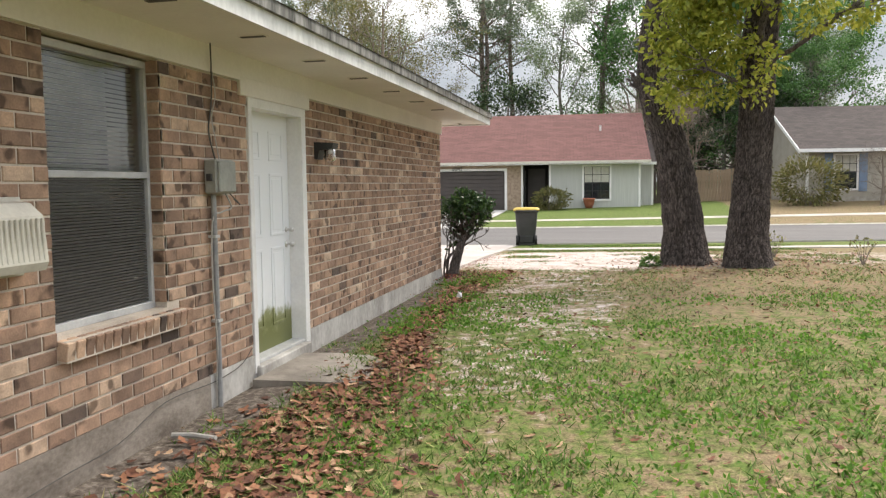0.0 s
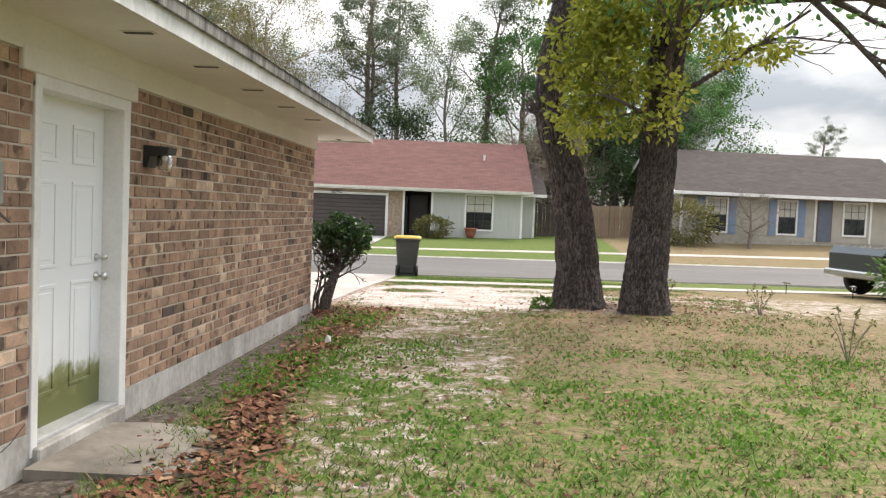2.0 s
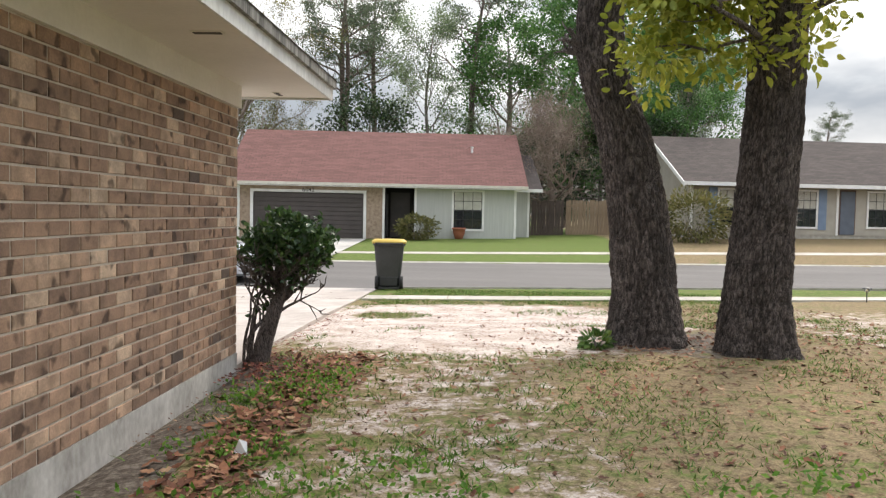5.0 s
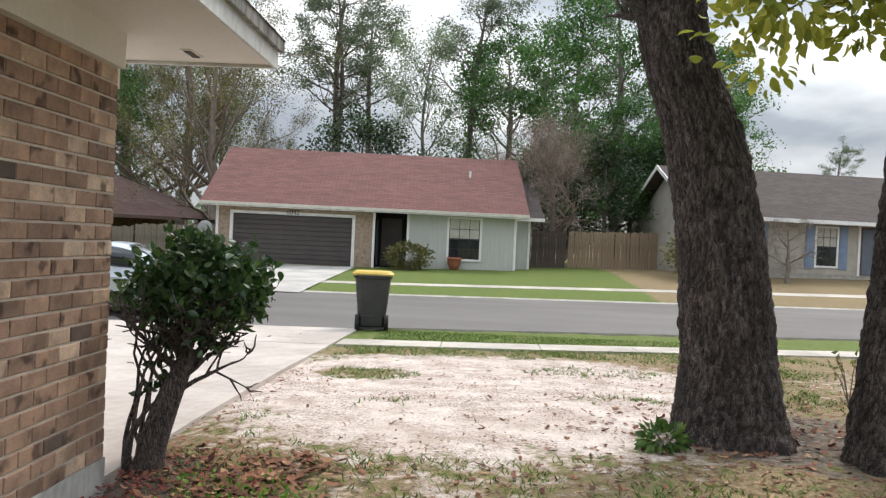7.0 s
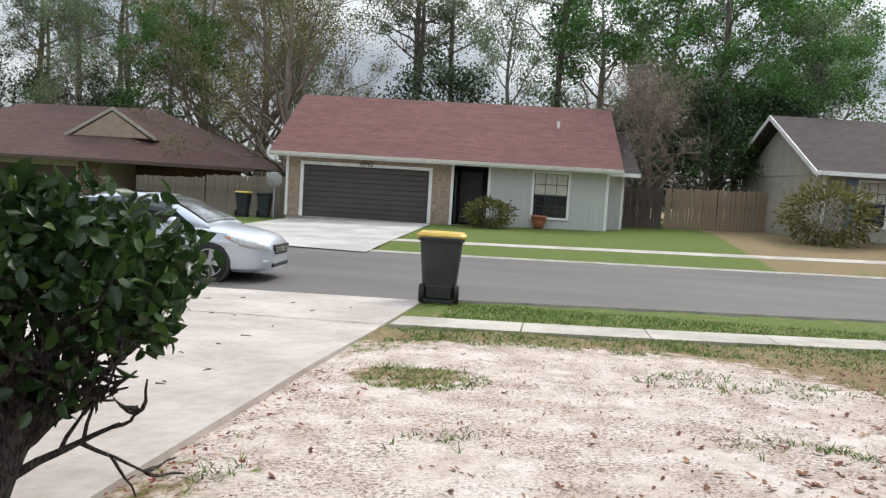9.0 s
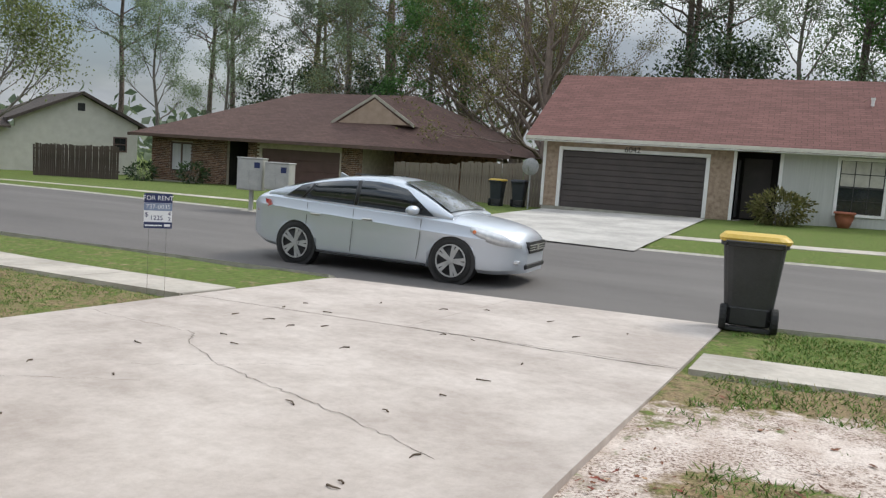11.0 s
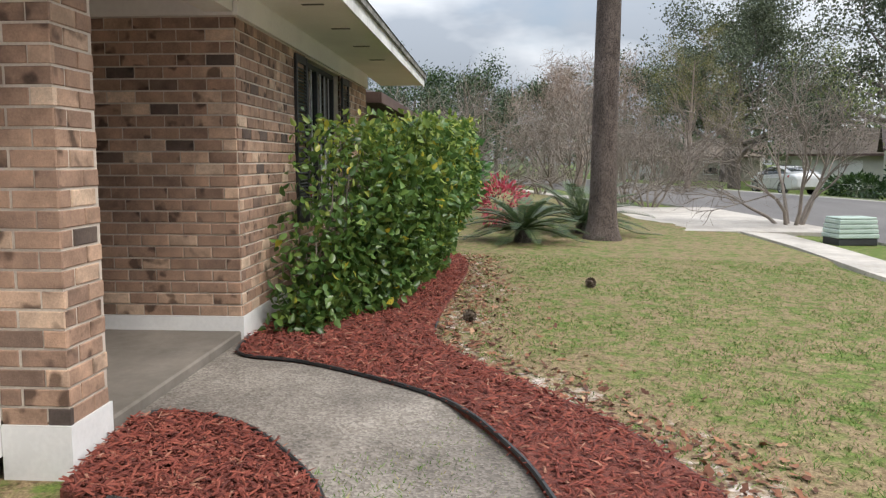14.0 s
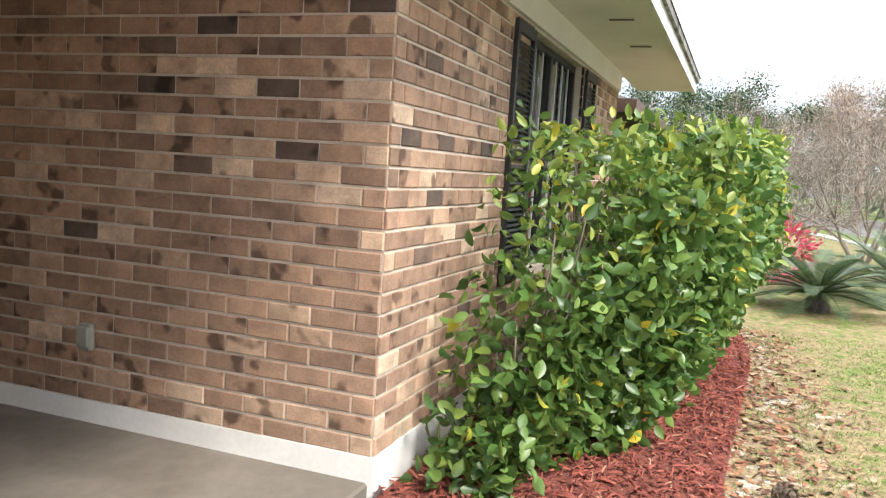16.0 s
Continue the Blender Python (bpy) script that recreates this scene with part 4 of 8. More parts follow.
def shutter(name, x0, x1, z0, z1, y):
    s = thing(name, pose(0, 0, 0), "black louvred shutter beside the front window", "shutter", "front window shutters")
    part("frame", M().box(x0, x0 + 0.045, y, y + 0.03, z0, z1, 0.003).box(x1 - 0.045, x1, y, y + 0.03, z0, z1, 0.003)
         .box(x0 + 0.045, x1 - 0.045, y, y + 0.028, z0, z0 + 0.07).box(x0 + 0.045, x1 - 0.045, y, y + 0.028, z1 - 0.07, z1).box(x0 + 0.045, x1 - 0.045, y, y + 0.028, (z0 + z1) / 2 - 0.03, (z0 + z1) / 2 + 0.03), black_metal, s)
    z = z0 + 0.08
    lou = M()
    while z < z1 - 0.10:
        if abs(z - (z0 + z1) / 2) > 0.06:
            part("slat", M().add([(x0 + 0.04, y + 0.004, z + 0.022), (x1 - 0.04, y + 0.004, z + 0.022), (x1 - 0.04, y + 0.026, z), (x0 + 0.04, y + 0.026, z),
                                  (x0 + 0.04, y + 0.002, z + 0.016), (x1 - 0.04, y + 0.002, z + 0.016), (x1 - 0.04, y + 0.024, z - 0.005), (x0 + 0.04, y + 0.024, z - 0.005)],
                                 [(3, 2, 1, 0), (4, 5, 6, 7), (0, 1, 5, 4), (2, 3, 7, 6)]), black_metal, s)
        z += 0.032


shutter("shutter", -9.76, -9.33, 0.72, 2.27, 0.004)
shutter("shutter", -11.95, -11.52, 0.72, 2.27, 0.004)

# garage door, deep in its brick opening
gdoor = thing("door_2", pose(0, 0, 0), "white sectional garage door seen edge-on", "garage door", kind="structure")
for k in range(4):
    z = 0.02 + k * 0.54
    part("panel", M().box(-5.30, -0.42, -0.38, -0.34, z, z + 0.53, 0.006), door_paint, gdoor)
part("jamb", M().box(-5.358, -5.29, -0.38, -0.305, 0.02, 2.19, 0.004), white_paint, gdoor)
part("jamb", M().box(-0.42, -0.355, -0.38, -0.21, 0.02, 2.19, 0.004), white_paint, gdoor)
part("head_jamb", M().box(-5.29, -0.42, -0.38, -0.02, 2.13, 2.198, 0.004), white_paint, gdoor)

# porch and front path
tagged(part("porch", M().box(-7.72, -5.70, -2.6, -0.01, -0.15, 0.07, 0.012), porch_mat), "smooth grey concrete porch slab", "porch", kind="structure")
PATH_L = [(-5.75, 0.0), (-6.0, 0.1), (-5.8, 0.62), (-5.23, 1.09), (-4.86, 1.22)]
PATH_R = [(-7.72, 0.0), (-7.2, 0.15), (-6.98, 0.7), (-6.31, 1.55), (-5.56, 1.93), (-4.86, 2.09)]


def curve_pts(ctrl, n):
    c = [np.array(p, float) for p in ctrl]
    c = [2 * c[0] - c[1]] + c + [2 * c[-1] - c[-2]]
    out = []
    segs = len(c) - 3
    for k in range(n + 1):
        t = min(k / n * segs, segs - 1e-6)
        i, f = int(t), t - int(t)
        p0, p1, p2, p3 = c[i:i + 4]
        out.append(tuple(0.5 * (2 * p1 + (p2 - p0) * f + (2 * p0 - 5 * p1 + 4 * p2 - p3) * f * f + (3 * p1 - p0 - 3 * p2 + p3) * f ** 3)))
    return out


pl, pr = curve_pts(PATH_L, 20), curve_pts(PATH_R, 20)
pm = M()
for a, b in zip(pl, pr):
    pm.v += [(*a, -0.15), (*a, 0.012 - 0.03 * (a[1] > 1.0)), (*b, 0.012 - 0.03 * (b[1] > 1.6)), (*b, -0.15)]
for k in range(20):
    for i in range(3):
        pm.f.append((k * 4 + i, k * 4 + i + 1, k * 4 + i + 5, k * 4 + i + 4))
tagged(part("front_path", pm, path_mat), "curved exposed-aggregate concrete front path", "path", kind="structure")
stoop = M()
stoop.extrude([(0.05, -6.75), (0.7, -6.72), (1.0, -6.62), (1.02, -5.85), (0.85, -5.72), (0.3, -5.7), (0.05, -5.75)], "z", -0.12, 0.012)
tagged(part("stoop_slab", stoop, stoop_mat), "low dirt-stained concrete slab outside the door", "slab", kind="structure")


# ---- houses across the street ----
siding_grey = surf("grey_siding", (0.43, 0.435, 0.405), (0.51, 0.515, 0.48), 2, 30, 0.7, stretch=(9, 9, 0.3), bumpy=0.2)
siding_beige = surf("beige_stucco", (0.36, 0.33, 0.28), (0.43, 0.40, 0.34), 2, 40, 0.85, bumpy=0.2)
stone_tan = surf("tan_stone", (0.24, 0.17, 0.12), (0.42, 0.32, 0.24), 7, 40, 0.9, bumpy=0.6, dist=0.02)
brown_door = surf("brown_garage_paint", (0.055, 0.045, 0.042), (0.075, 0.06, 0.056), 2, 30, 0.5, bumpy=0.05)
maroon_door = surf("maroon_garage_paint", (0.10, 0.055, 0.05), (0.13, 0.07, 0.064), 2, 30, 0.5, bumpy=0.05)
blue_paint = surf("blue_shutter_paint", (0.16, 0.22, 0.32), (0.20, 0.27, 0.38), 3, 30, 0.6, bumpy=0.05)
off_white = surf("off_white_wall", (0.52, 0.50, 0.44), (0.60, 0.58, 0.52), 2, 30, 0.8, bumpy=0.1)
brown_trim = surf("brown_trim", (0.09, 0.055, 0.045), (0.13, 0.08, 0.065), 3, 30, 0.6, bumpy=0.05)
fence_wood = surf("weathered_fence_wood", (0.13, 0.105, 0.085), (0.27, 0.225, 0.18), 3, 30, 0.95, stretch=(6, 6, 0.5), bumpy=0.3)
fence_tan = surf("tan_fence_wood", (0.22, 0.155, 0.10), (0.34, 0.25, 0.17), 3, 30, 0.95, stretch=(6, 6, 0.5), bumpy=0.3)
fence_dark = surf("dark_fence_wood", (0.06, 0.045, 0.038), (0.12, 0.09, 0.075), 3, 30, 0.95, stretch=(6, 6, 0.5), bumpy=0.3)
terracotta = surf("terracotta", (0.32, 0.10, 0.06), (0.42, 0.15, 0.09), 5, 40, 0.8, bumpy=0.1)
house_brick = brick_mat("dark_house_brick", False, [(0, (0.09, 0.05, 0.035)), (0.5, (0.16, 0.085, 0.055)), (1, (0.25, 0.15, 0.10))])


def letters(text, size, mat, name, parent, m, depth=0.002):
    cu = bpy.data.curves.new(name, "FONT")
    cu.body, cu.size, cu.extrude, cu.align_x, cu.align_y = text, size, depth, "CENTER", "CENTER"
    tmp = new(name + "_curve", cu)
    bpy.context.view_layer.update()
    me = bpy.data.meshes.new_from_object(tmp.evaluated_get(bpy.context.evaluated_depsgraph_get()))
    bpy.data.objects.remove(tmp)
    me.materials.clear()
    me.materials.append(mat)
    ob = new(name, me)
    ob.parent, ob.matrix_local = parent, m
    return ob


def win_grid(house, x0, x1, z0, z1, y, rows=4, cols=3, trim=white_paint, curtain=True):
    """A white-trimmed sash window with muntins on a wall that faces -y."""
    w = part("window", M().box(x0 + 0.09, x1 - 0.09, y - 0.015, y + 0.02, z0 + 0.09, z1 - 0.09), dark_glass, house, "gridded sash window")
    part("frame", M().box(x0, x0 + 0.09, y - 0.05, y + 0.02, z0, z1, 0.004).box(x1 - 0.09, x1, y - 0.05, y + 0.02, z0, z1, 0.004)
         .box(x0 + 0.09, x1 - 0.09, y - 0.05, y + 0.02, z0, z0 + 0.09, 0.004).box(x0 + 0.09, x1 - 0.09, y - 0.05, y + 0.02, z1 - 0.09, z1, 0.004), trim, w)
    part("meeting_rail", M().box(x0 + 0.09, x1 - 0.09, y - 0.035, y - 0.016, (z0 + z1) / 2 - 0.03, (z0 + z1) / 2 + 0.03), black_metal if curtain else trim, w)
    if curtain:
        part("blind", M().box(x0 + 0.12, x1 - 0.12, y - 0.019, y - 0.016, (z0 + z1) / 2 + 0.03, z1 - 0.1), blind_mat, w)
    for k in range(1, cols):
        x = x0 + 0.09 + (x1 - x0 - 0.18) * k / cols
        part("muntin", M().box(x - 0.012, x + 0.012, y - 0.03, y - 0.02, z0 + 0.09, z1 - 0.09), black_metal, w)
    for k in range(1, rows):
        z = z0 + 0.09 + (z1 - z0 - 0.18) * k / rows
        if abs(z - (z0 + z1) / 2) > 0.05:
            part("muntin", M().box(x0 + 0.09, x1 - 0.09, y - 0.028, y - 0.021, z - 0.012, z + 0.012), black_metal, w)
    return w


def gable_roof(x0, x1, y0, y1, ze, zr, over=0.45, thick=0.12):
    """Two slopes with the ridge along x."""
    m, ym = M(), (y0 + y1) / 2
    v = []
    for x in (x0, x1):
        v += [(x, y0, ze), (x, ym, zr), (x, y1, ze), (x, y0, ze - thick), (x, ym, zr - thick), (x, y1, ze - thick)]
    m.add(v, [(0, 6, 7, 1), (1, 7, 8, 2), (3, 4, 10, 9), (4, 5, 11, 10), (0, 1, 4, 3), (1, 2, 5, 4), (6, 9, 10, 7), (7, 10, 11, 8), (0, 3, 9, 6), (2, 8, 11, 5)])
    return m


# red-roofed house: local x along its front, y back from the front
G1 = 0.2
h1 = thing("house", pose(-8.72, 28.0, G1, 0, 0, 4.4) @ Matrix.Diagonal((1.062, 1, 1.01, 1)), "grey-sided house with a red shingle roof and brown garage door", "house")
split("wall", M().box(0.0, 0.55, 0, 0.2, 0, 2.3).box(5.35, 6.1, 0, 0.2, 0, 2.3).box(0.55, 5.35, 0, 0.2, 2.05, 2.3).box(0, 0.2, 0.2, 8, 0, 2.3), stone_tan, h1, "tan stone veneer garage front")
split("wall", M().box(7.45, 11.7, 0, 0.2, 0, 2.3).box(11.5, 11.7, 0.2, 1.4, 0, 2.3).box(11.7, 12.45, 1.4, 1.6, 0, 2.25).box(12.3, 12.45, 1.6, 8, 0, 2.25).box(0.2, 12.3, 7.8, 8, 0, 2.3), siding_grey, h1, "pale grey vertical siding")
part("foundation", M().box(0.02, 12.4, 0.02, 7.98, -0.5, 0.0), kerb_mat, h1)
for k in range(28):
    part("batten", M().box(7.5 + k * 0.15, 7.515 + k * 0.15, -0.008, 0.0, 0.02, 2.26), siding_grey, h1)
gd = part("garage_door", M().box(0.62, 5.28, 0.10, 0.14, 0.0, 1.98), brown_door, h1, "dark brown sectional garage door")
for k in range(10):
    z = 0.01 + k * 0.197
    part("panel", M().box(0.63, 5.27, 0.07, 0.10, z, z + 0.18, 0.008), brown_door, gd)
split("garage_trim", M().box(0.52, 0.64, -0.03, 0.1, 0, 2.0, 0.005).box(5.26, 5.38, -0.03, 0.1, 0, 2.0, 0.005).box(0.52, 5.38, -0.03, 0.1, 2.0, 2.12, 0.005), white_paint, h1)
for x in (-0.02, 6.06, 7.40, 11.62, 12.36):
    part("corner_post", M().box(x, x + 0.1, -0.03 + (1.4 if x > 12 else 0), 0.06 + (1.4 if x > 12 else 0), 0, 2.3, 0.005), white_paint, h1)
# the recess walls carry its shade as a near-black colour
split("entry", M().box(6.16, 7.4, 1.4, 1.5, 0, 2.3).box(6.1, 6.16, 0.2, 1.4, 0, 2.3).box(7.4, 7.45, 0.2, 1.4, 0, 2.3), shade_dark, h1, "deep entry recess with shade painted on its walls")
part("entry_door", M().box(6.35, 7.2, 1.34, 1.4, 0.05, 2.1, 0.01), brown_door, h1)
part("entry_screen", M().box(6.2, 6.26, 0.25, 1.2, 0.1, 2.0), black_metal, h1)
win_grid(h1, 8.98, 10.36, 0.42, 2.24, 0.0)
part("roof", gable_roof(-0.55, 12.15, -0.5, 9.5, 2.42, 5.15), roof_red, h1, "faded red asphalt shingle roof")
part("wing_roof", gable_roof(12.15, 12.95, 0.85, 9.0, 2.36, 4.2), roof_dark, h1)
part("gable_wall", M().extrude([(0.0, 2.25), (8.0, 2.25), (4.5, 4.85)], "x", 0.02, 0.15), siding_grey, h1)
part("gable_wall", M().extrude([(0.0, 2.25), (8.0, 2.25), (4.5, 4.85)], "x", 11.55, 11.68), siding_grey, h1)
part("fascia", M().box(-0.55, 12.15, -0.53, -0.5, 2.31, 2.43, 0.004), cream, h1)
part("fascia", M().box(11.7, 12.95, 0.82, 0.85, 2.22, 2.36, 0.004), white_paint, h1)
part("soffit", M().box(-0.55, 12.15, -0.5, 0.0, 2.27, 2.30), white_paint, h1)
part("vent_pipe", M().lathe([(0.05, 0), (0.05, 0.34), (0.07, 0.36), (0.07, 0.42)], 12, "z", (9.95, 2.6, 3.95)), white_paint, h1)
numbers = surf("black_numerals", (0.01, 0.01, 0.01), (0.02, 0.02, 0.02), 5, 40, 0.5, bumpy=0)
letters("6042", 0.26, numbers, "house_number", h1, pose(2.95, -0.04, 2.11, 90, 0, 0), 0.004)

# far driveway
bay2 = M()
for k in range(9):
    y = road_near(-6) + ROAD_W - 0.1 + (28.0 - road_near(-6) - ROAD_W) * k / 8
    for x in (-8.6, -2.9 + 0.9 * (1 - k / 8) * 0):
        bay2.v.append((x, y, gz(x, y) + 0.03 if k else gz(x, y) + 0.06))
for k in range(8):
    bay2.f.append((2 * k, 2 * k + 1, 2 * k + 3, 2 * k + 2))
tagged(part("driveway_far", bay2, concrete("far_driveway_concrete", (0.36, 0.34, 0.32), (0.50, 0.48, 0.45))), "weathered grey concrete driveway across the street", "driveway", kind="structure")
strip("pavement_far", walk_mat, -46, 40, 1.5, lambda x: road_near(x) + ROAD_W + 2.7, lambda x: road_near(x) + ROAD_W + 3.4, 0.012, "far concrete sidewalk crossing green lawns", "sidewalk", 1)

# beige house with blue shutters
H2A = 9.0
h2 = thing("house", pose(11.6, 29.6, 0.72, 0, 0, H2A), "beige house with a dark roof and blue shutters", "house")
split("wall", M().box(0, 12, 0, 0.2, 0, 2.25).box(0, 0.2, 0.2, 8, 0, 2.25).box(11.8, 12, 0.2, 8, 0, 2.25).box(0.2, 11.8, 7.8, 8, 0, 2.25), siding_beige, h2, "beige stucco wall")
part("foundation", M().box(0.02, 11.98, 0.02, 7.98, -0.6, 0.0), kerb_mat, h2)
part("gable_wall", M().extrude([(0.0, 2.2), (8.0, 2.2), (4.0, 4.45)], "x", 0.0, 0.15), siding_beige, h2)
part("roof", gable_roof(-0.6, 13, -0.6, 8.6, 2.3, 4.75), roof_dark, h2, "dark brown shingle roof")
part("fascia", M().box(-0.6, 13, -0.63, -0.6, 2.16, 2.32, 0.004), white_paint, h2)
for s in (0, 1):
    part("rake_board", M().add([(-0.62, -0.6 + 9.2 * s, 2.10), (-0.62, 4.0, 4.56), (-0.62, 4.0, 4.76), (-0.62, -0.6 + 9.2 * s, 2.30), (-0.58, -0.6 + 9.2 * s, 2.10), (-0.58, 4.0, 4.56), (-0.58, 4.0, 4.76), (-0.58, -0.6 + 9.2 * s, 2.30)],
                               [(0, 1, 2, 3), (7, 6, 5, 4), (0, 4, 5, 1), (2, 6, 7, 3), (0, 3, 7, 4)]), white_paint, h2)
for x in (-0.03, 7.0, 9.95):
    part("corner_post", M().box(x, x + 0.11, -0.04, 0.05, 0, 2.2, 0.004), white_paint, h2)
for x0, x1 in ((1.25, 2.45), (5.0, 6.1)):
    win_grid(h2, x0, x1, 0.3, 2.1, 0.0)
    for a, b in ((x0 - 0.42, x0 - 0.03), (x1 + 0.03, x1 + 0.42)):
        sh = part("shutter", M().box(a, b, -0.04, 0.0, 0.25, 2.12, 0.006), blue_paint, h2, "faded blue wooden shutter")
        for k in (0, 1):
            part("panel", M().box(a + 0.07, b - 0.07, -0.052, -0.04, 0.35 + 0.9 * k, 1.1 + 0.9 * k, 0.005), blue_paint, sh)
win_grid(h2, 8.5, 9.8, 0.35, 2.1, 0.0)
split("entry", M().box(7.15, 7.95, -0.02, 0.0, 0.05, 2.12), brown_trim, h2, "dark entry door")
part("entry_door", M().box(7.2, 7.9, -0.04, -0.02, 0.05, 2.05, 0.01), surf("slate_door", (0.09, 0.11, 0.14), (0.12, 0.14, 0.18), 3, 30, 0.5, bumpy=0.05), h2)

# brown brick house with a hipped roof
h3 = thing("house", pose(-36.0, 33.0, -0.42, 0, 0, 0), "dark brick house with a brown hipped roof and maroon garage", "house")
W3 = 2.45
part("foundation", M().box(2.62, 16.38, 0.02, 8.9, -0.6, 0.0), kerb_mat, h3)
bw = M()
for i in range(26):
    za, zb = i * 0.094, i * 0.094 + 0.083
    for x0, x1, ya in ((2.6, 8.0, 0.0), (9.4, 10.2, 0.0), (15.2, 16.4, 0.0)):
        x = x0 - (0.15 if i % 2 else 0)
        while x < x1:
            lo, hi = max(x, x0), min(x + 0.29, x1)
            if hi - lo > 0.04 and not (4.0 < (lo + hi) / 2 < 5.6 and 0.5 < za < 2.1) and not (9.9 < lo < 15.2):
                brick_shape(bw, lo, hi, za, zb, 0.02, 0.01, 0.004)
            x += 0.302
part("bricks", bw, house_brick, h3, "dark brown wall bricks")["kind"] = "stuff"
split("wall", M().box(2.6, 4.0, 0, 0.2, 0, W3).box(4.0, 5.6, 0, 0.2, 0, 0.5).box(4.0, 5.6, 0, 0.2, 2.1, W3).box(5.6, 8.0, 0, 0.2, 0, W3).box(9.4, 10.3, 0, 0.2, 0, W3).box(10.3, 15.1, 0, 0.2, 2.05, W3).box(15.1, 16.4, 0, 0.2, 0, W3)
     .box(16.2, 16.4, 0.2, 3, 0, W3).box(2.6, 2.8, 0.2, 9, 0, W3), mortar, h3, "mortar of the brick wall")
part("wing_wall", M().box(16.4, 22.0, 3, 3.2, -0.5, W3), house_brick, h3, "dark brick wall of the side wing")
# entry walls coloured near-black to give the depth of shade
split("entry", M().box(8.0, 9.4, 1.6, 1.7, 0, W3).box(7.95, 8.0, 0.2, 1.6, 0, W3).box(9.4, 9.45, 0.2, 1.6, 0, W3), shade_dark, h3, "deep entry with shade painted on its walls")
gd = part("garage_door", M().box(10.3, 15.1, 0.06, 0.1, 0, 2.05), maroon_door, h3, "faded maroon garage door")
for k in range(4):
    part("panel", M().box(10.32, 15.08, 0.035, 0.06, 0.01 + k * 0.51, 0.50 + k * 0.51, 0.008), maroon_door, gd)
w = part("window", M().box(4.05, 5.55, 0.05, 0.08, 0.55, 2.05), dark_glass, h3, "pale curtained window")
part("frame", M().box(4.0, 4.07, -0.02, 0.1, 0.5, 2.1).box(5.53, 5.6, -0.02, 0.1, 0.5, 2.1).box(4.07, 5.53, -0.02, 0.1, 0.5, 0.57).box(4.07, 5.53, -0.02, 0.1, 2.03, 2.1).box(4.77, 4.83, -0.02, 0.1, 0.57, 2.03), brown_trim, w)
part("curtain", M().box(4.1, 4.75, 0.035, 0.048, 0.6, 2.0).box(4.85, 5.5, 0.035, 0.048, 0.6, 2.0), curtain_mat, w)
r3 = M()
r3.add([(1.6, -0.8, W3), (17.2, -0.8, W3), (23.0, 2.4, W3), (23.0, 10.5, W3), (1.6, 10.5, W3), (8.8, 5.0, 5.35), (16.4, 5.0, 5.35)],
       [(0, 1, 6, 5), (1, 2, 6), (2, 3, 6), (3, 4, 5, 6), (4, 0, 5), (4, 3, 2, 1, 0)])
part("roof", r3, roof_brown, h3, "brown hipped shingle roof")
dm = M()
dm.add([(13.6, 1.5, 3.55), (18.2, 1.5, 3.55), (16.0, 1.5, 4.95), (13.6, 4.6, 3.6), (18.2, 4.6, 3.6), (16.0, 5.4, 5.2)], [(0, 1, 2), (0, 2, 5, 3), (2, 1, 4, 5)])
part("dormer_roof", dm, roof_brown, h3)
part("dormer_gable", M().add([(13.9, 1.44, 3.6), (17.9, 1.44, 3.6), (16.0, 1.44, 4.82), (13.9, 1.49, 3.6), (17.9, 1.49, 3.6), (16.0, 1.49, 4.82)], [(0, 1, 2), (5, 4, 3), (0, 3, 4, 1), (1, 4, 5, 2), (2, 5, 3, 0)]), surf("tan_gable", (0.33, 0.24, 0.18), (0.42, 0.31, 0.24), 3, 30, 0.8, bumpy=0.1), h3, "tan painted gable")
for xa, xb in ((13.5, 16.0), (18.3, 16.0)):
    part("rake_board", M().add([(xa, 1.40, 3.50), (xb, 1.40, 4.90), (xb, 1.40, 5.05), (xa, 1.40, 3.65), (xa, 1.46, 3.50), (xb, 1.46, 4.90), (xb, 1.46, 5.05), (xa, 1.46, 3.65)],
                               [(0, 1, 2, 3), (7, 6, 5, 4), (0, 4, 5, 1), (2, 6, 7, 3), (0, 3, 7, 4)]), siding_beige, h3)
part("fascia", M().box(1.6, 17.2, -0.84, -0.8, W3 - 0.15, W3 + 0.02, 0.004).extrude([(17.2, -0.84), (23.0, 2.36), (23.0, 2.42), (17.2, -0.78)], "z", W3 - 0.15, W3 + 0.02), brown_trim, h3)

# off-white gabled house further along
h4 = thing("house", pose(-48.6, 24.1, -0.7, 0, 0, 67), "off-white gabled house behind a brown fence", "house")
split("wall", M().box(0, 9.5, 0, 0.2, 0, 2.7).box(9.5, 17, 0, 0.2, 0, 3.3).box(16.8, 17, 0.2, 8, 0, 3.3).box(0, 0.2, 0.2, 8, 0, 2.7), off_white, h4, "off-white painted wall")
part("gable_wall", M().extrude([(9.5, 3.3), (17.0, 3.3), (13.4, 5.0)], "y", 0.0, 0.2), off_white, h4)
part("roof", M().extrude([(9.0, 3.0), (13.4, 5.05), (17.5, 3.1), (17.5, 3.3), (13.4, 5.25), (9.0, 3.2)], "y", -0.4, 8.4), roof_dark, h4)
part("roof", gable_roof(-0.4, 9.2, -0.5, 8.4, 2.7, 4.3), roof_dark, h4)
part("garage_door", M().box(1.0, 6.0, -0.03, 0.0, 0, 2.1, 0.01), white_paint, h4)
win_grid(h4, 15.4, 16.3, 1.5, 2.5, 0.0, 2, 2, brown_trim, False)
part("attic_vent", M().box(13.15, 13.6, -0.03, 0.0, 4.0, 4.5, 0.01), black_metal, h4)


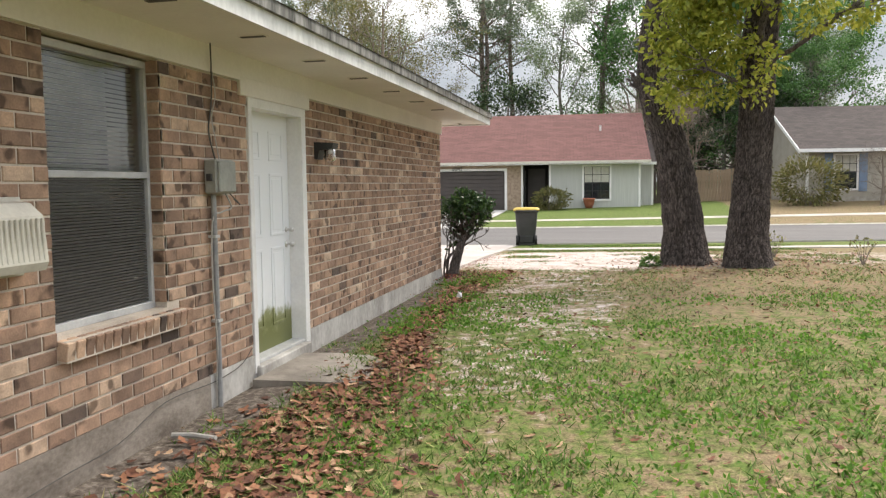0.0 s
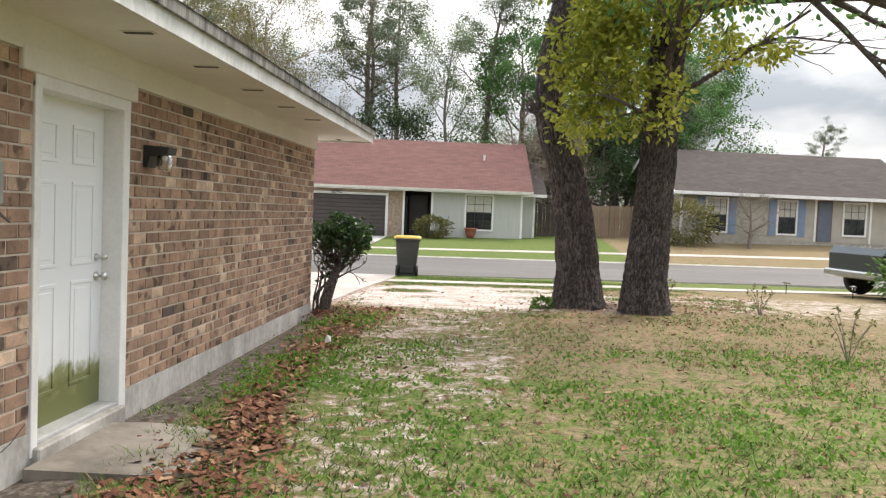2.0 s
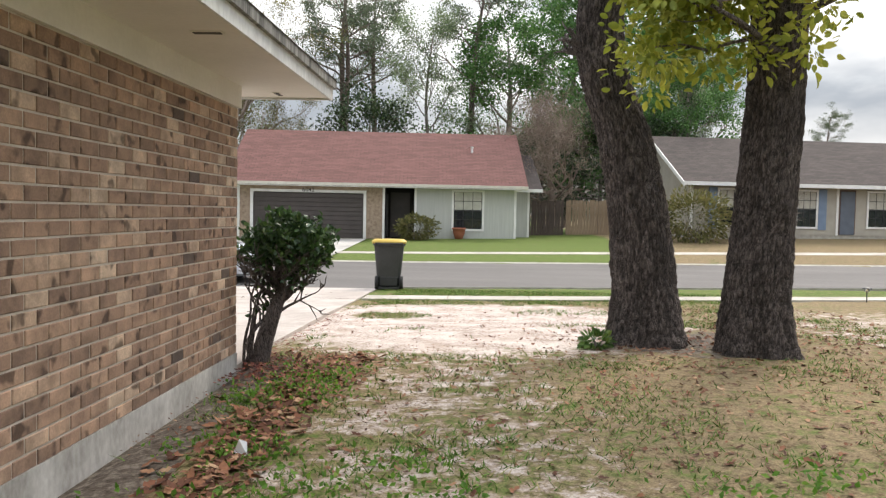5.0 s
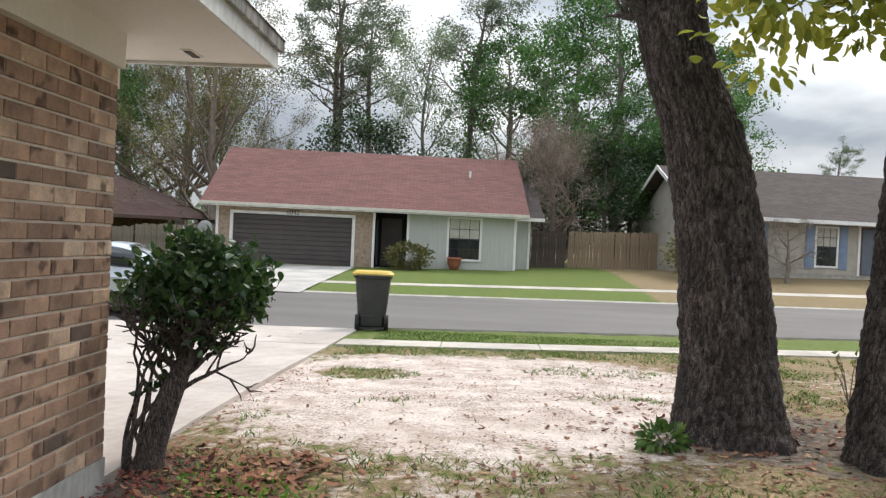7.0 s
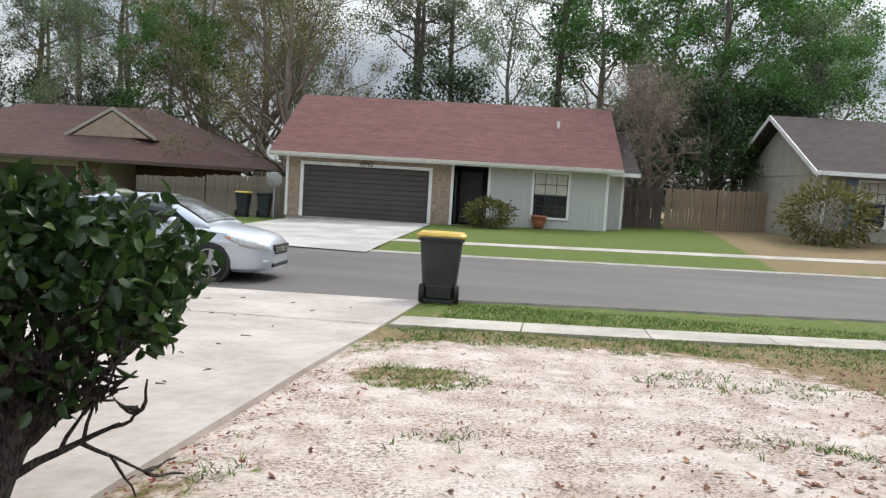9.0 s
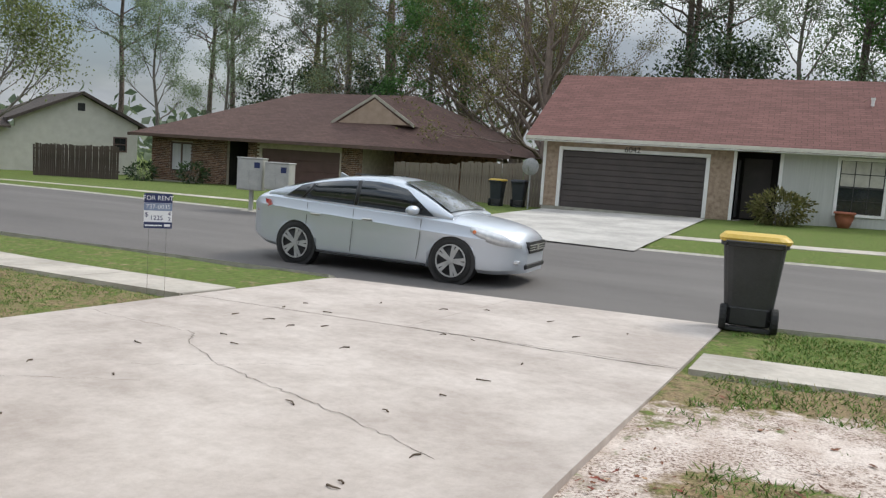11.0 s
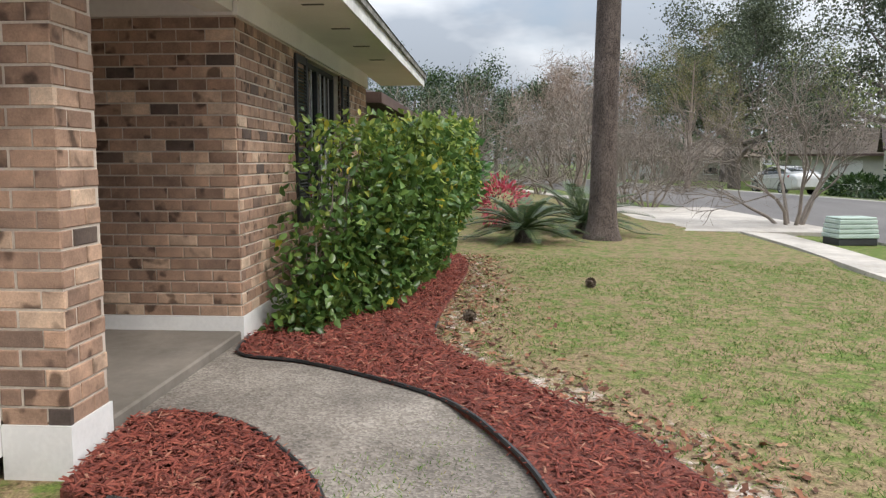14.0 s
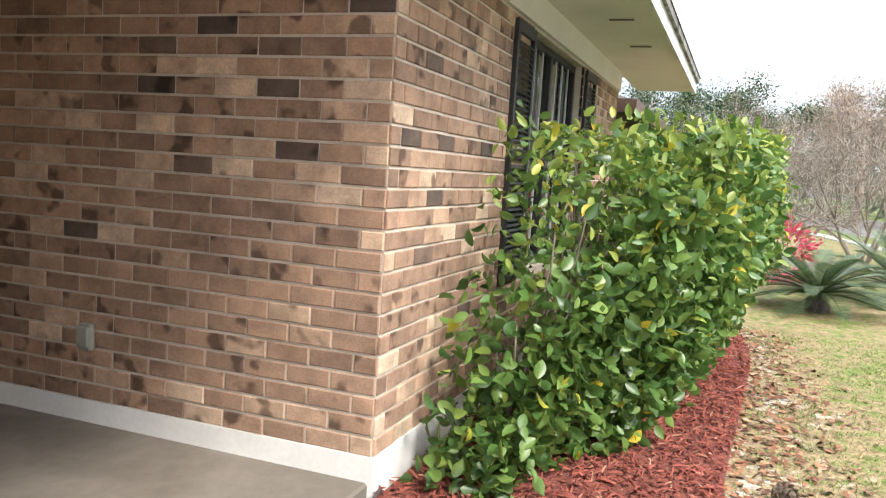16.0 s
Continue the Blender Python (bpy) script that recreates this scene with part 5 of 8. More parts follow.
def low_house(x, y, z, rz, length, wallm, roofm, label):
    h = thing("house", pose(x, y, z, 0, 0, rz), label, "house")
    split("wall", M().box(0, length, 0, 0.2, 0, 2.5).box(0, 0.2, 0.2, 8, 0, 2.5).box(length - 0.2, length, 0.2, 8, 0, 2.5).box(0, length, 7.8, 8, 0, 2.5), wallm, h)
    part("roof", gable_roof(-0.5, length + 0.5, -0.6, 8.6, 2.55, 4.5), roofm, h)
    part("fascia", M().box(-0.5, length + 0.5, -0.63, -0.6, 2.4, 2.57), brown_trim, h)
    part("garage_door", M().box(1.0, 5.6, -0.04, 0.0, 0, 2.1, 0.01), white_paint, h)
    part("entry_door", M().box(7.2, 8.1, -0.04, 0.0, 0.05, 2.1, 0.01), brown_door, h)
    win_grid(h, 9.6, 11.2, 0.7, 2.1, 0.0)
    return h


roof_tan = shingle_mat("tan_shingles", (0.20, 0.16, 0.125), (0.26, 0.21, 0.165))
low_house(-62.0, 22.5, -0.75, 62, 14, off_white, roof_tan, "white bungalow with a tan roof far down the street")
low_house(-88.0, 14.0, -0.8, 70, 15, siding_beige, roof_tan, "tan bungalow at the bend of the street")
# neighbour's dark red brick house beyond the hedge
h6 = thing("house", pose(-30.4, -9.95, -0.05, 0, 0, 0), "dark red brick house next door with a grey roof", "house")
split("wall", M().box(0, 14.5, 9.0, 9.2, 0, 2.5).box(14.3, 14.5, 0, 9.0, 0, 2.5), brown_trim, h6, "dark red wall")
part("roof", M().add([(-0.5, 9.9, 2.45), (15.2, 9.9, 2.45), (15.2, -1, 2.45), (-0.5, -1, 2.45), (4, 4.4, 4.3), (11, 4.4, 4.3)], [(0, 4, 5, 1), (1, 5, 2), (2, 5, 4, 3), (3, 4, 0), (0, 1, 2, 3)]), roof_dark, h6)
split("fascia", M().box(-0.5, 15.2, 9.88, 9.92, 2.30, 2.47).box(15.18, 15.22, -1, 9.88, 2.30, 2.47), brown_trim, h6)


# ---- fences ----
def fence(x0, y0, x1, y1, h, mat, label, w=0.14):
    a, b = Vector((x0, y0, 0)), Vector((x1, y1, 0))
    n = int((b - a).length / (w + 0.012))
    f = thing("fence", pose(x0, y0, 0, 0, 0, math.degrees(math.atan2(y1 - y0, x1 - x0))), label, "fence")
    r = random.Random(int(abs(x0 * 10)))
    L = (b - a).length
    me = M().box(0, w, -0.01, 0.01, -0.15, h, 0.004).mesh("board", mat)
    for k in range(n):
        u = k * (w + 0.012)
        p = a + (b - a) * (u / L)
        ob = new("board", me)
        ob.parent = f
        ob.matrix_local = pose(u, r.uniform(-0.006, 0.006), gz(p.x, p.y), 0, r.uniform(-0.8, 0.8), 0) @ Matrix.Diagonal((1, 1, 1 + r.uniform(-0.02, 0.03), 1))
    za, zb = gz(x0, y0), gz(x1, y1)
    for z in (0.35, h - 0.3):
        m = M().box(0, L, 0.012, 0.05, z, z + 0.09)
        m.v = [(p[0], p[1], p[2] + za + (zb - za) * p[0] / L) for p in m.v]
        part("rail", m, mat, f)
    return f


fence(3.9, 33.6, 6.4, 33.9, 1.75, fence_dark, "dark weathered wooden privacy fence")
fence(6.45, 34.0, 11.4, 34.6, 1.75, fence_tan, "tan weathered wooden privacy fence")
fence(-17.6, 32.6, -13.6, 31.4, 1.55, fence_wood, "grey weathered wooden privacy fence")
fence(-13.55, 31.3, -9.0, 29.2, 1.65, fence_wood, "grey weathered wooden privacy fence beside the garage")
fence(-39.5, 30.2, -33.4, 30.8, 1.75, fence_dark, "dark wooden fence before the white house")


# ---- wheelie bins ----
def wheelie_bin(m, body_mat, lid_mat, label, h=1.0, name="wheelie_bin"):
    b = thing(name, m, label, "trash bin")
    body = M()
    rings = [(0.19, 0.22, 0.06), (0.20, 0.23, 0.10), (0.265, 0.30, h - 0.12), (0.29, 0.325, h - 0.11), (0.29, 0.325, h - 0.06)]
    n = 20
    for rx_, ry_, z in rings:
        for k in range(n):
            w = 2 * math.pi * k / n
            c, s = math.cos(w), math.sin(w)
            p = 0.34
            body.v.append((rx_ * math.copysign(abs(c) ** p, c), ry_ * math.copysign(abs(s) ** p, s), z))
    for i in range(len(rings) - 1):
        for k in range(n):
            body.f.append((i * n + k, i * n + (k + 1) % n, (i + 1) * n + (k + 1) % n, (i + 1) * n + k))
    body.f.append(tuple(range(n))[::-1])
    body.f.append(tuple((len(rings) - 1) * n + k for k in range(n)))
    bo = part("body", body, body_mat, b)
    lid = M()
    for rx_, ry_, z in ((0.30, 0.335, h - 0.065), (0.31, 0.345, h - 0.03), (0.27, 0.31, h + 0.01), (0.12, 0.14, h + 0.02)):
        for k in range(n):
            w = 2 * math.pi * k / n
            c, s = math.cos(w), math.sin(w)
            lid.v.append((rx_ * math.copysign(abs(c) ** 0.34, c), ry_ * math.copysign(abs(s) ** 0.34, s), z))
    for i in range(3):
        for k in range(n):
            lid.f.append((i * n + k, i * n + (k + 1) % n, (i + 1) * n + (k + 1) % n, (i + 1) * n + k))
    lid.f.append(tuple(3 * n + k for k in range(n)))
    lid.f.append(tuple(range(n))[::-1])
    part("lid", lid, lid_mat, b)
    for x in (-0.24, 0.19):
        part("wheel", M().lathe([(0.02, x), (0.13, x), (0.14, x + 0.012), (0.14, x + 0.05), (0.13, x + 0.06), (0.02, x + 0.06)], 18, "x", (0, -0.22, 0.14)), tyre_mat, b)
    part("axle", M().tube([(-0.24, -0.22, 0.14), (0.24, -0.22, 0.14)], 0.012, 8), black_metal, b)
    split("foot", M().box(-0.2, 0.2, -0.25, -0.18, 0.0, 0.05, 0.008).box(-0.2, 0.2, 0.15, 0.22, 0.0, 0.07, 0.008), body_mat, b)
    part("axle_housing", M().box(-0.17, 0.17, -0.255, -0.2, 0.06, 0.27, 0.02), black_plastic, b)
    part("handle", M().tube([(-0.24, -0.31, h - 0.10), (-0.24, -0.385, h - 0.06), (0.24, -0.385, h - 0.06), (0.24, -0.31, h - 0.10)], 0.014, 8), body_mat, b)
    return b


bin_grey = surf("charcoal_bin_plastic", (0.030, 0.030, 0.031), (0.05, 0.05, 0.051), 3, 50, 0.5, bumpy=0.1)
bin_yellow = surf("yellow_bin_lid", (0.52, 0.34, 0.04), (0.64, 0.44, 0.08), 3, 40, 0.5, bumpy=0.05)
bin_blue = surf("blue_black_bin_plastic", (0.018, 0.022, 0.030), (0.03, 0.035, 0.045), 3, 50, 0.5, bumpy=0.1)
bx, by = 0.19, 9.92
wheelie_bin(pose(bx, by, gz(bx, by) + 0.02, 0, 0, 6) @ Matrix.Diagonal((1.2, 1.08, 1.0, 1)), bin_grey, bin_yellow, "charcoal wheeled trash bin with a yellow lid", 1.03)
wheelie_bin(pose(-10.6, 28.4, gz(-10.6, 28.4), 0, 0, 5), bin_blue, bin_yellow, "dark bin with a yellow lid beside a fence", 1.0)
wheelie_bin(pose(-9.75, 28.5, gz(-9.75, 28.5), 0, 0, 5), bin_blue, bin_blue, "dark blue bin beside a fence", 1.0)
wheelie_bin(pose(-31.0, 18.4, gz(-31.0, 18.4), 0, 0, 5), bin_blue, bin_blue, "dark bin on the far verge", 1.15).scale = (1.9, 1.3, 1)
wheelie_bin(pose(-35.4, 21.0, gz(-35.4, 21.0), 0, 0, 5), bin_blue, bin_blue, "dark bin beside a white wall", 1.0)

# ---- satellite dish ----
dish = thing("satellite_dish", pose(-8.9, 27.2, gz(-8.9, 27.2)), "grey satellite dish on a short pole", "satellite dish")
part("pole", M().tube([(0, 0, 0), (0, 0, 1.45)], 0.03, 8), conduit_mat, dish)
part("reflector", M().lathe([(0.001, 0.0), (0.15, 0.02), (0.3, 0.07), (0.31, 0.08), (0.3, 0.085), (0.15, 0.035), (0.001, 0.015)], 20, "y", (0, -0.1, 1.5)), conduit_mat, dish, "", True)
part("arm", M().tube([(0, -0.1, 1.25), (0.1, -0.55, 1.55)], 0.015, 6), conduit_mat, dish)

# ---- sign ----
wire_dark = surf("dark_wire", (0.05, 0.045, 0.04), (0.10, 0.09, 0.08), 6, 40, 0.6, bumpy=0)

navy = surf("navy_print", (0.012, 0.022, 0.085), (0.018, 0.03, 0.11), 4, 40, 0.5, bumpy=0)
steel_blue = surf("blue_grey_print", (0.17, 0.22, 0.33), (0.20, 0.25, 0.37), 4, 40, 0.5, bumpy=0)
sign_white = surf("white_print", (0.74, 0.75, 0.76), (0.80, 0.81, 0.82), 4, 40, 0.5, bumpy=0)
sx, sy = -5.06, 6.46
sign = thing("yard_sign", pose(sx, sy, gz(sx, sy), 0, 0, 52) @ Matrix.Diagonal((0.93, 1, 0.95, 1)), "blue and white FOR RENT yard sign on a wire stake", "sign")
SW, SH, SB = 0.285, 0.365, 0.72
part("panel", M().box(-SW / 2, SW / 2, 0.0, 0.005, SB, SB + SH), sign_white, sign)
part("band", M().box(-SW / 2, SW / 2, -0.002, 0.0, SB + 0.265, SB + SH), navy, sign, "navy heading band")
part("band", M().box(-SW / 2, SW / 2, -0.002, 0.0, SB + 0.185, SB + 0.262), steel_blue, sign, "blue-grey telephone band")
part("band", M().box(-SW / 2, SW / 2, -0.002, 0.0, SB, SB + 0.065), navy, sign, "navy bottom band")
part("bar", M().box(-SW * 0.45, SW * 0.15, -0.003, -0.002, SB + 0.022, SB + 0.036).box(SW * 0.22, SW * 0.44, -0.003, -0.002, SB + 0.018, SB + 0.045), sign_white, sign)
letters("FOR RENT", 0.066, sign_white, "heading", sign, pose(0, -0.003, SB + 0.315, 90, 0, 0), 0.0008)
letters("737-0035", 0.066, sign_white, "telephone", sign, pose(0, -0.003, SB + 0.224, 90, 0, 0), 0.0008)
letters("1225", 0.066, navy, "price", sign, pose(-0.015, -0.001, SB + 0.107, 90, 0, 0), 0.0008)
letters("$", 0.066, navy, "currency", sign, pose(-0.115, -0.001, SB + 0.14, 90, 0, 0), 0.0008)
letters("4", 0.062, navy, "bedrooms", sign, pose(0.115, -0.001, SB + 0.153, 90, 0, 0), 0.0008)
letters("2", 0.062, navy, "bathrooms", sign, pose(0.115, -0.001, SB + 0.097, 90, 0, 0), 0.0008)
for x in (-0.09, 0.09):
    part("stake", M().tube([(x, 0.009, -0.1), (x, 0.009, SB + 0.2)], 0.0014, 6), wire_dark, sign)

# ---- mailboxes ----
mail_grey = surf("mailbox_grey", (0.36, 0.36, 0.34), (0.46, 0.46, 0.43), 4, 40, 0.5, bumpy=0.05)
for k, (mx, my, hh, rz) in enumerate(((-13.2, 17.5, 0.62, 20), (-12.35, 17.6, 0.48, 12))):
    b = thing("cluster_mailbox", pose(mx, my, gz(mx, my), 0, 0, rz), "grey metal cluster mailbox on a post by the kerb", "mailbox", "mailboxes")
    part("pedestal", M().box(-0.05, 0.05, -0.05, 0.05, 0, 0.62, 0.006), mail_grey, b)
    part("base_plate", M().box(-0.22, 0.22, -0.2, 0.2, 0, 0.06, 0.01), kerb_mat, b)
    part("cabinet", M().box(-0.35, 0.35, -0.2, 0.2, 0.62, 0.62 + hh + 0.22, 0.015), mail_grey, b)
    part("roof_plate", M().box(-0.37, 0.37, -0.22, 0.22, 0.84 + hh, 0.87 + hh, 0.01), mail_grey, b)
    part("decal", M().box(0.12, 0.28, -0.204, -0.2, 0.62 + hh - 0.02, 0.62 + hh + 0.13), navy, b)
    for i in range(2):
        part("door", M().box(-0.3 + 0.3 * i, -0.02 + 0.3 * i, -0.21, -0.2, 0.66, 0.55 + hh, 0.003), mail_grey, b)


# ---- silver saloon car ----
def car_paint():
    ma, nt, b = mat_new("silver_car_paint")
    vec = coords(nt)
    c = ramp(nt, noise_tex(nt, vec, 900, 2), [(0.3, (0.50, 0.54, 0.60)), (0.7, (0.60, 0.64, 0.70))])
    nt.links.new(c, b.inputs["Base Color"])
    b.inputs["Metallic"].default_value, b.inputs["Roughness"].default_value = 0.5, 0.38
    b.inputs["Coat Weight"].default_value, b.inputs["Coat Roughness"].default_value = 0.8, 0.04
    return ma


silver = car_paint()
alloy = surf("alloy_wheel", (0.36, 0.36, 0.36), (0.48, 0.48, 0.47), 6, 60, 0.35, 0.1, bumpy=0)
lamp_red = surf("red_lamp", (0.35, 0.012, 0.012), (0.45, 0.02, 0.02), 4, 30, 0.1, bumpy=0, coat=1)
lamp_clear = surf("clear_lamp", (0.55, 0.56, 0.58), (0.72, 0.73, 0.75), 12, 40, 0.12, 0.3, bumpy=0, coat=1)
lamp_amber = surf("amber_lamp", (0.65, 0.16, 0.06), (0.75, 0.25, 0.10), 12, 40, 0.15, bumpy=0, coat=1)


def loft_side(stations, n):
    """Half-width sections along x, mirrored: each station is (x, [(y, z), ...])."""
    m = M()
    k = len(stations[0][1])
    for x, sec in stations:
        for y, z in sec:
            m.v.append((x, y, z))
        for y, z in reversed(sec):
            m.v.append((x, -y, z))
    w = 2 * k
    for i in range(len(stations) - 1):
        for j in range(w):
            a, b = i * w + j, i * w + (j + 1) % w
            m.f.append((a, b, b + w, a + w))
    m.f.append(tuple(range(w)))
    m.f.append(tuple((len(stations) - 1) * w + j for j in range(w))[::-1])
    return m


def lerp_at(x, xs, vs):
    return float(np.interp(x, xs, vs))


def saloon(m, paint, label, name="car"):
    """Four-door saloon pointing along +x, 4.7 m long, wheels at -1.37 and 1.37."""
    c = thing(name, m, label, "car")
    AX = (-1.36, 1.36)
    belt = lambda x: lerp_at(x, [-2.36, -2.3, -2.2, -1.9, -1.2, 0, 0.85, 1.3, 1.7, 2.0, 2.2, 2.32, 2.38], [0.80, 0.95, 1.02, 1.05, 1.02, 0.965, 0.925, 0.905, 0.86, 0.80, 0.74, 0.67, 0.58])
    half = lambda x: lerp_at(x, [-2.36, -2.28, -2.1, -1.8, -1.2, 0, 1.2, 1.6, 1.9, 2.1, 2.25, 2.34, 2.38], [0.60, 0.72, 0.82, 0.88, 0.915, 0.92, 0.915, 0.895, 0.85, 0.77, 0.66, 0.52, 0.40])
    floor_ = lambda x: lerp_at(x, [-2.36, -2.0, -1.5, 1.5, 2.0, 2.38], [0.40, 0.26, 0.21, 0.19, 0.18, 0.22])
    hood = lambda x: lerp_at(x, [-2.36, -2.3, -2.2, -1.95, -1.5, 0.8, 1.1, 1.5, 1.8, 2.05, 2.22, 2.33, 2.38], [0.82, 1.03, 1.115, 1.13, 1.10, 1.02, 1.00, 0.96, 0.92, 0.87, 0.815, 0.74, 0.63])
    st = []
    for x in [-2.36, -2.33] + list(np.arange(-2.28, 2.29, 0.06)) + [2.32, 2.355, 2.38]:
        h, bz, fz, tz = half(x), belt(x), floor_(x), hood(x)
        # the waist crease climbs towards the tail
        cz = min(0.70 + 0.055 * (1.6 - x), bz - 0.06)
        low = min(fz + 0.22, cz - 0.12)
        st.append((x, [(0.001, fz), (h * 0.86, fz), (h * 0.965, fz + 0.06), (h * 0.99, low), (h * 0.972, (low + cz) / 2), (h * 0.99, cz - 0.05), (h * 0.998, cz), (h * 0.983, cz + 0.03), (h * 0.962, bz - 0.02), (h * 0.905, bz + 0.012), (h * 0.72, bz + 0.6 * (tz - bz)), (h * 0.4, tz + 0.004), (0.001, tz + 0.012)]))
    body = loft_side(st, 10)
    # press the flanks inward over the wheels
    new_v = []
    for x, y, z in body.v:
        for ax in AX:
            d = math.hypot(x - ax, z - 0.32)
            if d < 0.37 and abs(y) > 0.5:
                z = max(z, 0.32 + math.sqrt(max(0.37 ** 2 - (x - ax) ** 2, 0)))
        new_v.append((x, y, z))
    body.v = new_v
    bo = part("body", body, paint, c, "", True)
    bo.data.set_sharp_from_angle(angle=radians(28))
    # cabin
    RX = [-2.0, -1.8, -1.5, -1.2, -0.9, -0.6, -0.3, 0.0, 0.25, 0.5, 0.75, 1.0, 1.2, 1.32]
    RZ = [1.115, 1.175, 1.26, 1.335, 1.395, 1.44, 1.465, 1.465, 1.44, 1.375, 1.275, 1.155, 1.045, 0.985]
    GX = list(np.arange(-2.0, 1.32, 0.11)) + [1.32]
    roofz = lambda x: lerp_at(x, RX, RZ)
    cab = []
    for x in GX:
        b0, t = belt(x) + 0.01, roofz(x)
        w0 = half(x) * 0.90
        g = max((t - b0) / 0.47, 0.02)
        cab.append((x, [(0.001, b0 - 0.04), (w0, b0 - 0.01), (w0 - 0.07 * g, b0 + (t - b0) * 0.45), (w0 - 0.16 * g, b0 + (t - b0) * 0.86), (w0 - 0.24 * g - 0.03, t - 0.02), (w0 * 0.45, t + 0.005), (0.001, t + 0.015)]))
    part("cabin", loft_side(cab, 6), paint, c, "", True)

    def side_glass(x0, x1, xb0, xb1, s, name="side_window", mat=dark_glass):
        g = M()
        n_ = 8
        for k in range(n_ + 1):
            f = k / n_
            xt, xb = x0 + (x1 - x0) * f, xb0 + (xb1 - xb0) * f
            bt, bb = belt(xt) + 0.01, belt(xb) + 0.01
            tt = roofz(xt)
            gg = max((tt - bt) / 0.47, 0.02)
            zt = bt + (tt - bt) * 0.86
            g.v += [(xb, s * (half(xb) * 0.90 + 0.004), bb + 0.02), (xt, s * (half(xt) * 0.90 - 0.155 * gg + 0.006), zt - 0.01)]
        # middle row follows the bulge of the cabin
        for k in range(n_):
            q = (2 * k, 2 * k + 2, 2 * k + 3, 2 * k + 1)
            g.f.append(q if s < 0 else q[::-1])
        for i, (x, y, z) in enumerate(list(g.v)):
            g.v[i] = (x, y + s * 0.016, z)
        o = len(g.v)
        g.v += [(x, y - s * 0.02, z) for x, y, z in g.v]
        n2 = o // 2
        for k in range(n_):
            g.f.append((2 * k, o + 2 * k, o + 2 * k + 2, 2 * k + 2))
            g.f.append((2 * k + 1, 2 * k + 3, o + 2 * k + 3, o + 2 * k + 1))
        return part(name, g, mat, c, "", True)

    for s in (-1, 1):
        side_glass(-0.30, 0.50, -0.28, 1.02, s)
        side_glass(-1.08, -0.37, -1.25, -0.35, s)
        side_glass(-1.36, -1.13, -1.62, -1.31, s)
        side_glass(-0.365, -0.305, -0.345, -0.285, s, "pillar", black_plastic)
        side_glass(-1.125, -1.085, -1.305, -1.255, s, "pillar", black_plastic)
        part("window_trim", M().tube([(x, s * (half(x) * 0.905 + 0.012), belt(x) + 0.012) for x in (-1.68, -1.2, -0.6, 0.0, 0.6, 1.1)], 0.009, 6), chrome, c)
        mm = M().lathe([(0.001, -0.12), (0.07, -0.11), (0.115, -0.02), (0.11, 0.06), (0.07, 0.10), (0.001, 0.11)], 16, "y")
        mm.v = [(0.74 + x * 0.8 - 0.05 * abs(y), s * 1.0 + y * 1.1, 1.02 + z * 0.62) for x, y, z in mm.v]
        mir = part("wing_mirror", mm, paint, c, "", True)
        part("stalk", M().box(0.72, 0.78, min(s * 0.84, s * 0.95), max(s * 0.86, s * 0.95), 0.965, 0.995, 0.005), paint, mir)
        for x0, x1 in ((-0.15, 0.03), (-1.08, -0.90)):
            part("door_handle", M().box(x0, x1, min(s * 0.90, s * 0.935), max(s * 0.90, s * 0.935), 0.80, 0.83, 0.008), chrome, c)
        for xa, xb in ((0.84, 0.80), (-0.32, -0.34), (-1.16, -1.30)):
            part("door_seam", M().tube([(xa, s * (half(xa) * 0.965 + 0.004), belt(xa) - 0.03), (xa, s * (half(xa) + 0.003), 0.62), (xb, s * (half(xb) + 0.001), 0.30)], 0.004, 5), black_metal, c)
        part("sill_trim", M().tube([(-0.95, s * 0.905, 0.25), (0.95, s * 0.905, 0.23)], 0.02, 6), black_plastic, c)
        hl = M()
        for i in range(9):
            x = 1.62 + 0.70 * i / 8
            f = i / 8
            zt, zb = belt(x) - 0.01, belt(x) - 0.03 - 0.15 * math.sin(math.pi * min(f * 0.75 + 0.12, 1.0))
            hl.v += [(x + 0.012, s * (half(x) * 0.955 + 0.012), zt), (x + 0.014, s * (half(x) * 0.985 + 0.014), (zt + zb) / 2), (x + 0.010, s * (half(x) * 0.985 + 0.006), zb), (x - 0.05, s * (half(x) * 0.85), zb), (x - 0.05, s * (half(x) * 0.83), zt)]
        for i in range(8):
            for j in range(5):
                q = (i * 5 + j, i * 5 + (j + 1) % 5, i * 5 + 5 + (j + 1) % 5, i * 5 + 5 + j)
                hl.f.append(q if s > 0 else q[::-1])
        hl.f += [(0, 1, 2, 3, 4), (40, 41, 42, 43, 44)]
        part("headlight", hl, lamp_clear, c, "", True)
        part("turn_signal", M().lathe([(0.001, -0.012), (0.026, -0.008), (0.03, 0.006), (0.001, 0.02)], 10, "y", (1.70, s * 0.89, 0.785)), lamp_amber, c)
        part("tail_light", M().add([(-2.20, s * 0.755, 0.78), (-1.84, s * 0.885, 0.90), (-1.90, s * 0.865, 0.98), (-2.18, s * 0.74, 0.98), (-2.12, s * 0.68, 0.78), (-1.84, s * 0.8, 0.90), (-1.90, s * 0.8, 0.98), (-2.12, s * 0.66, 0.98)],
                                   [(0, 1, 2, 3)[::-s], (4, 5, 6, 7)[::s]] + [tuple((i, (i + 1) % 4, 4 + (i + 1) % 4, 4 + i)[::s]) for i in range(4)]), lamp_red, c)
        part("fog_lamp", M().box(2.16, 2.32, min(s * 0.46, s * 0.64), max(s * 0.46, s * 0.64), 0.35, 0.41, 0.015), lamp_clear, c)
    ws = M()
    rows_ = []
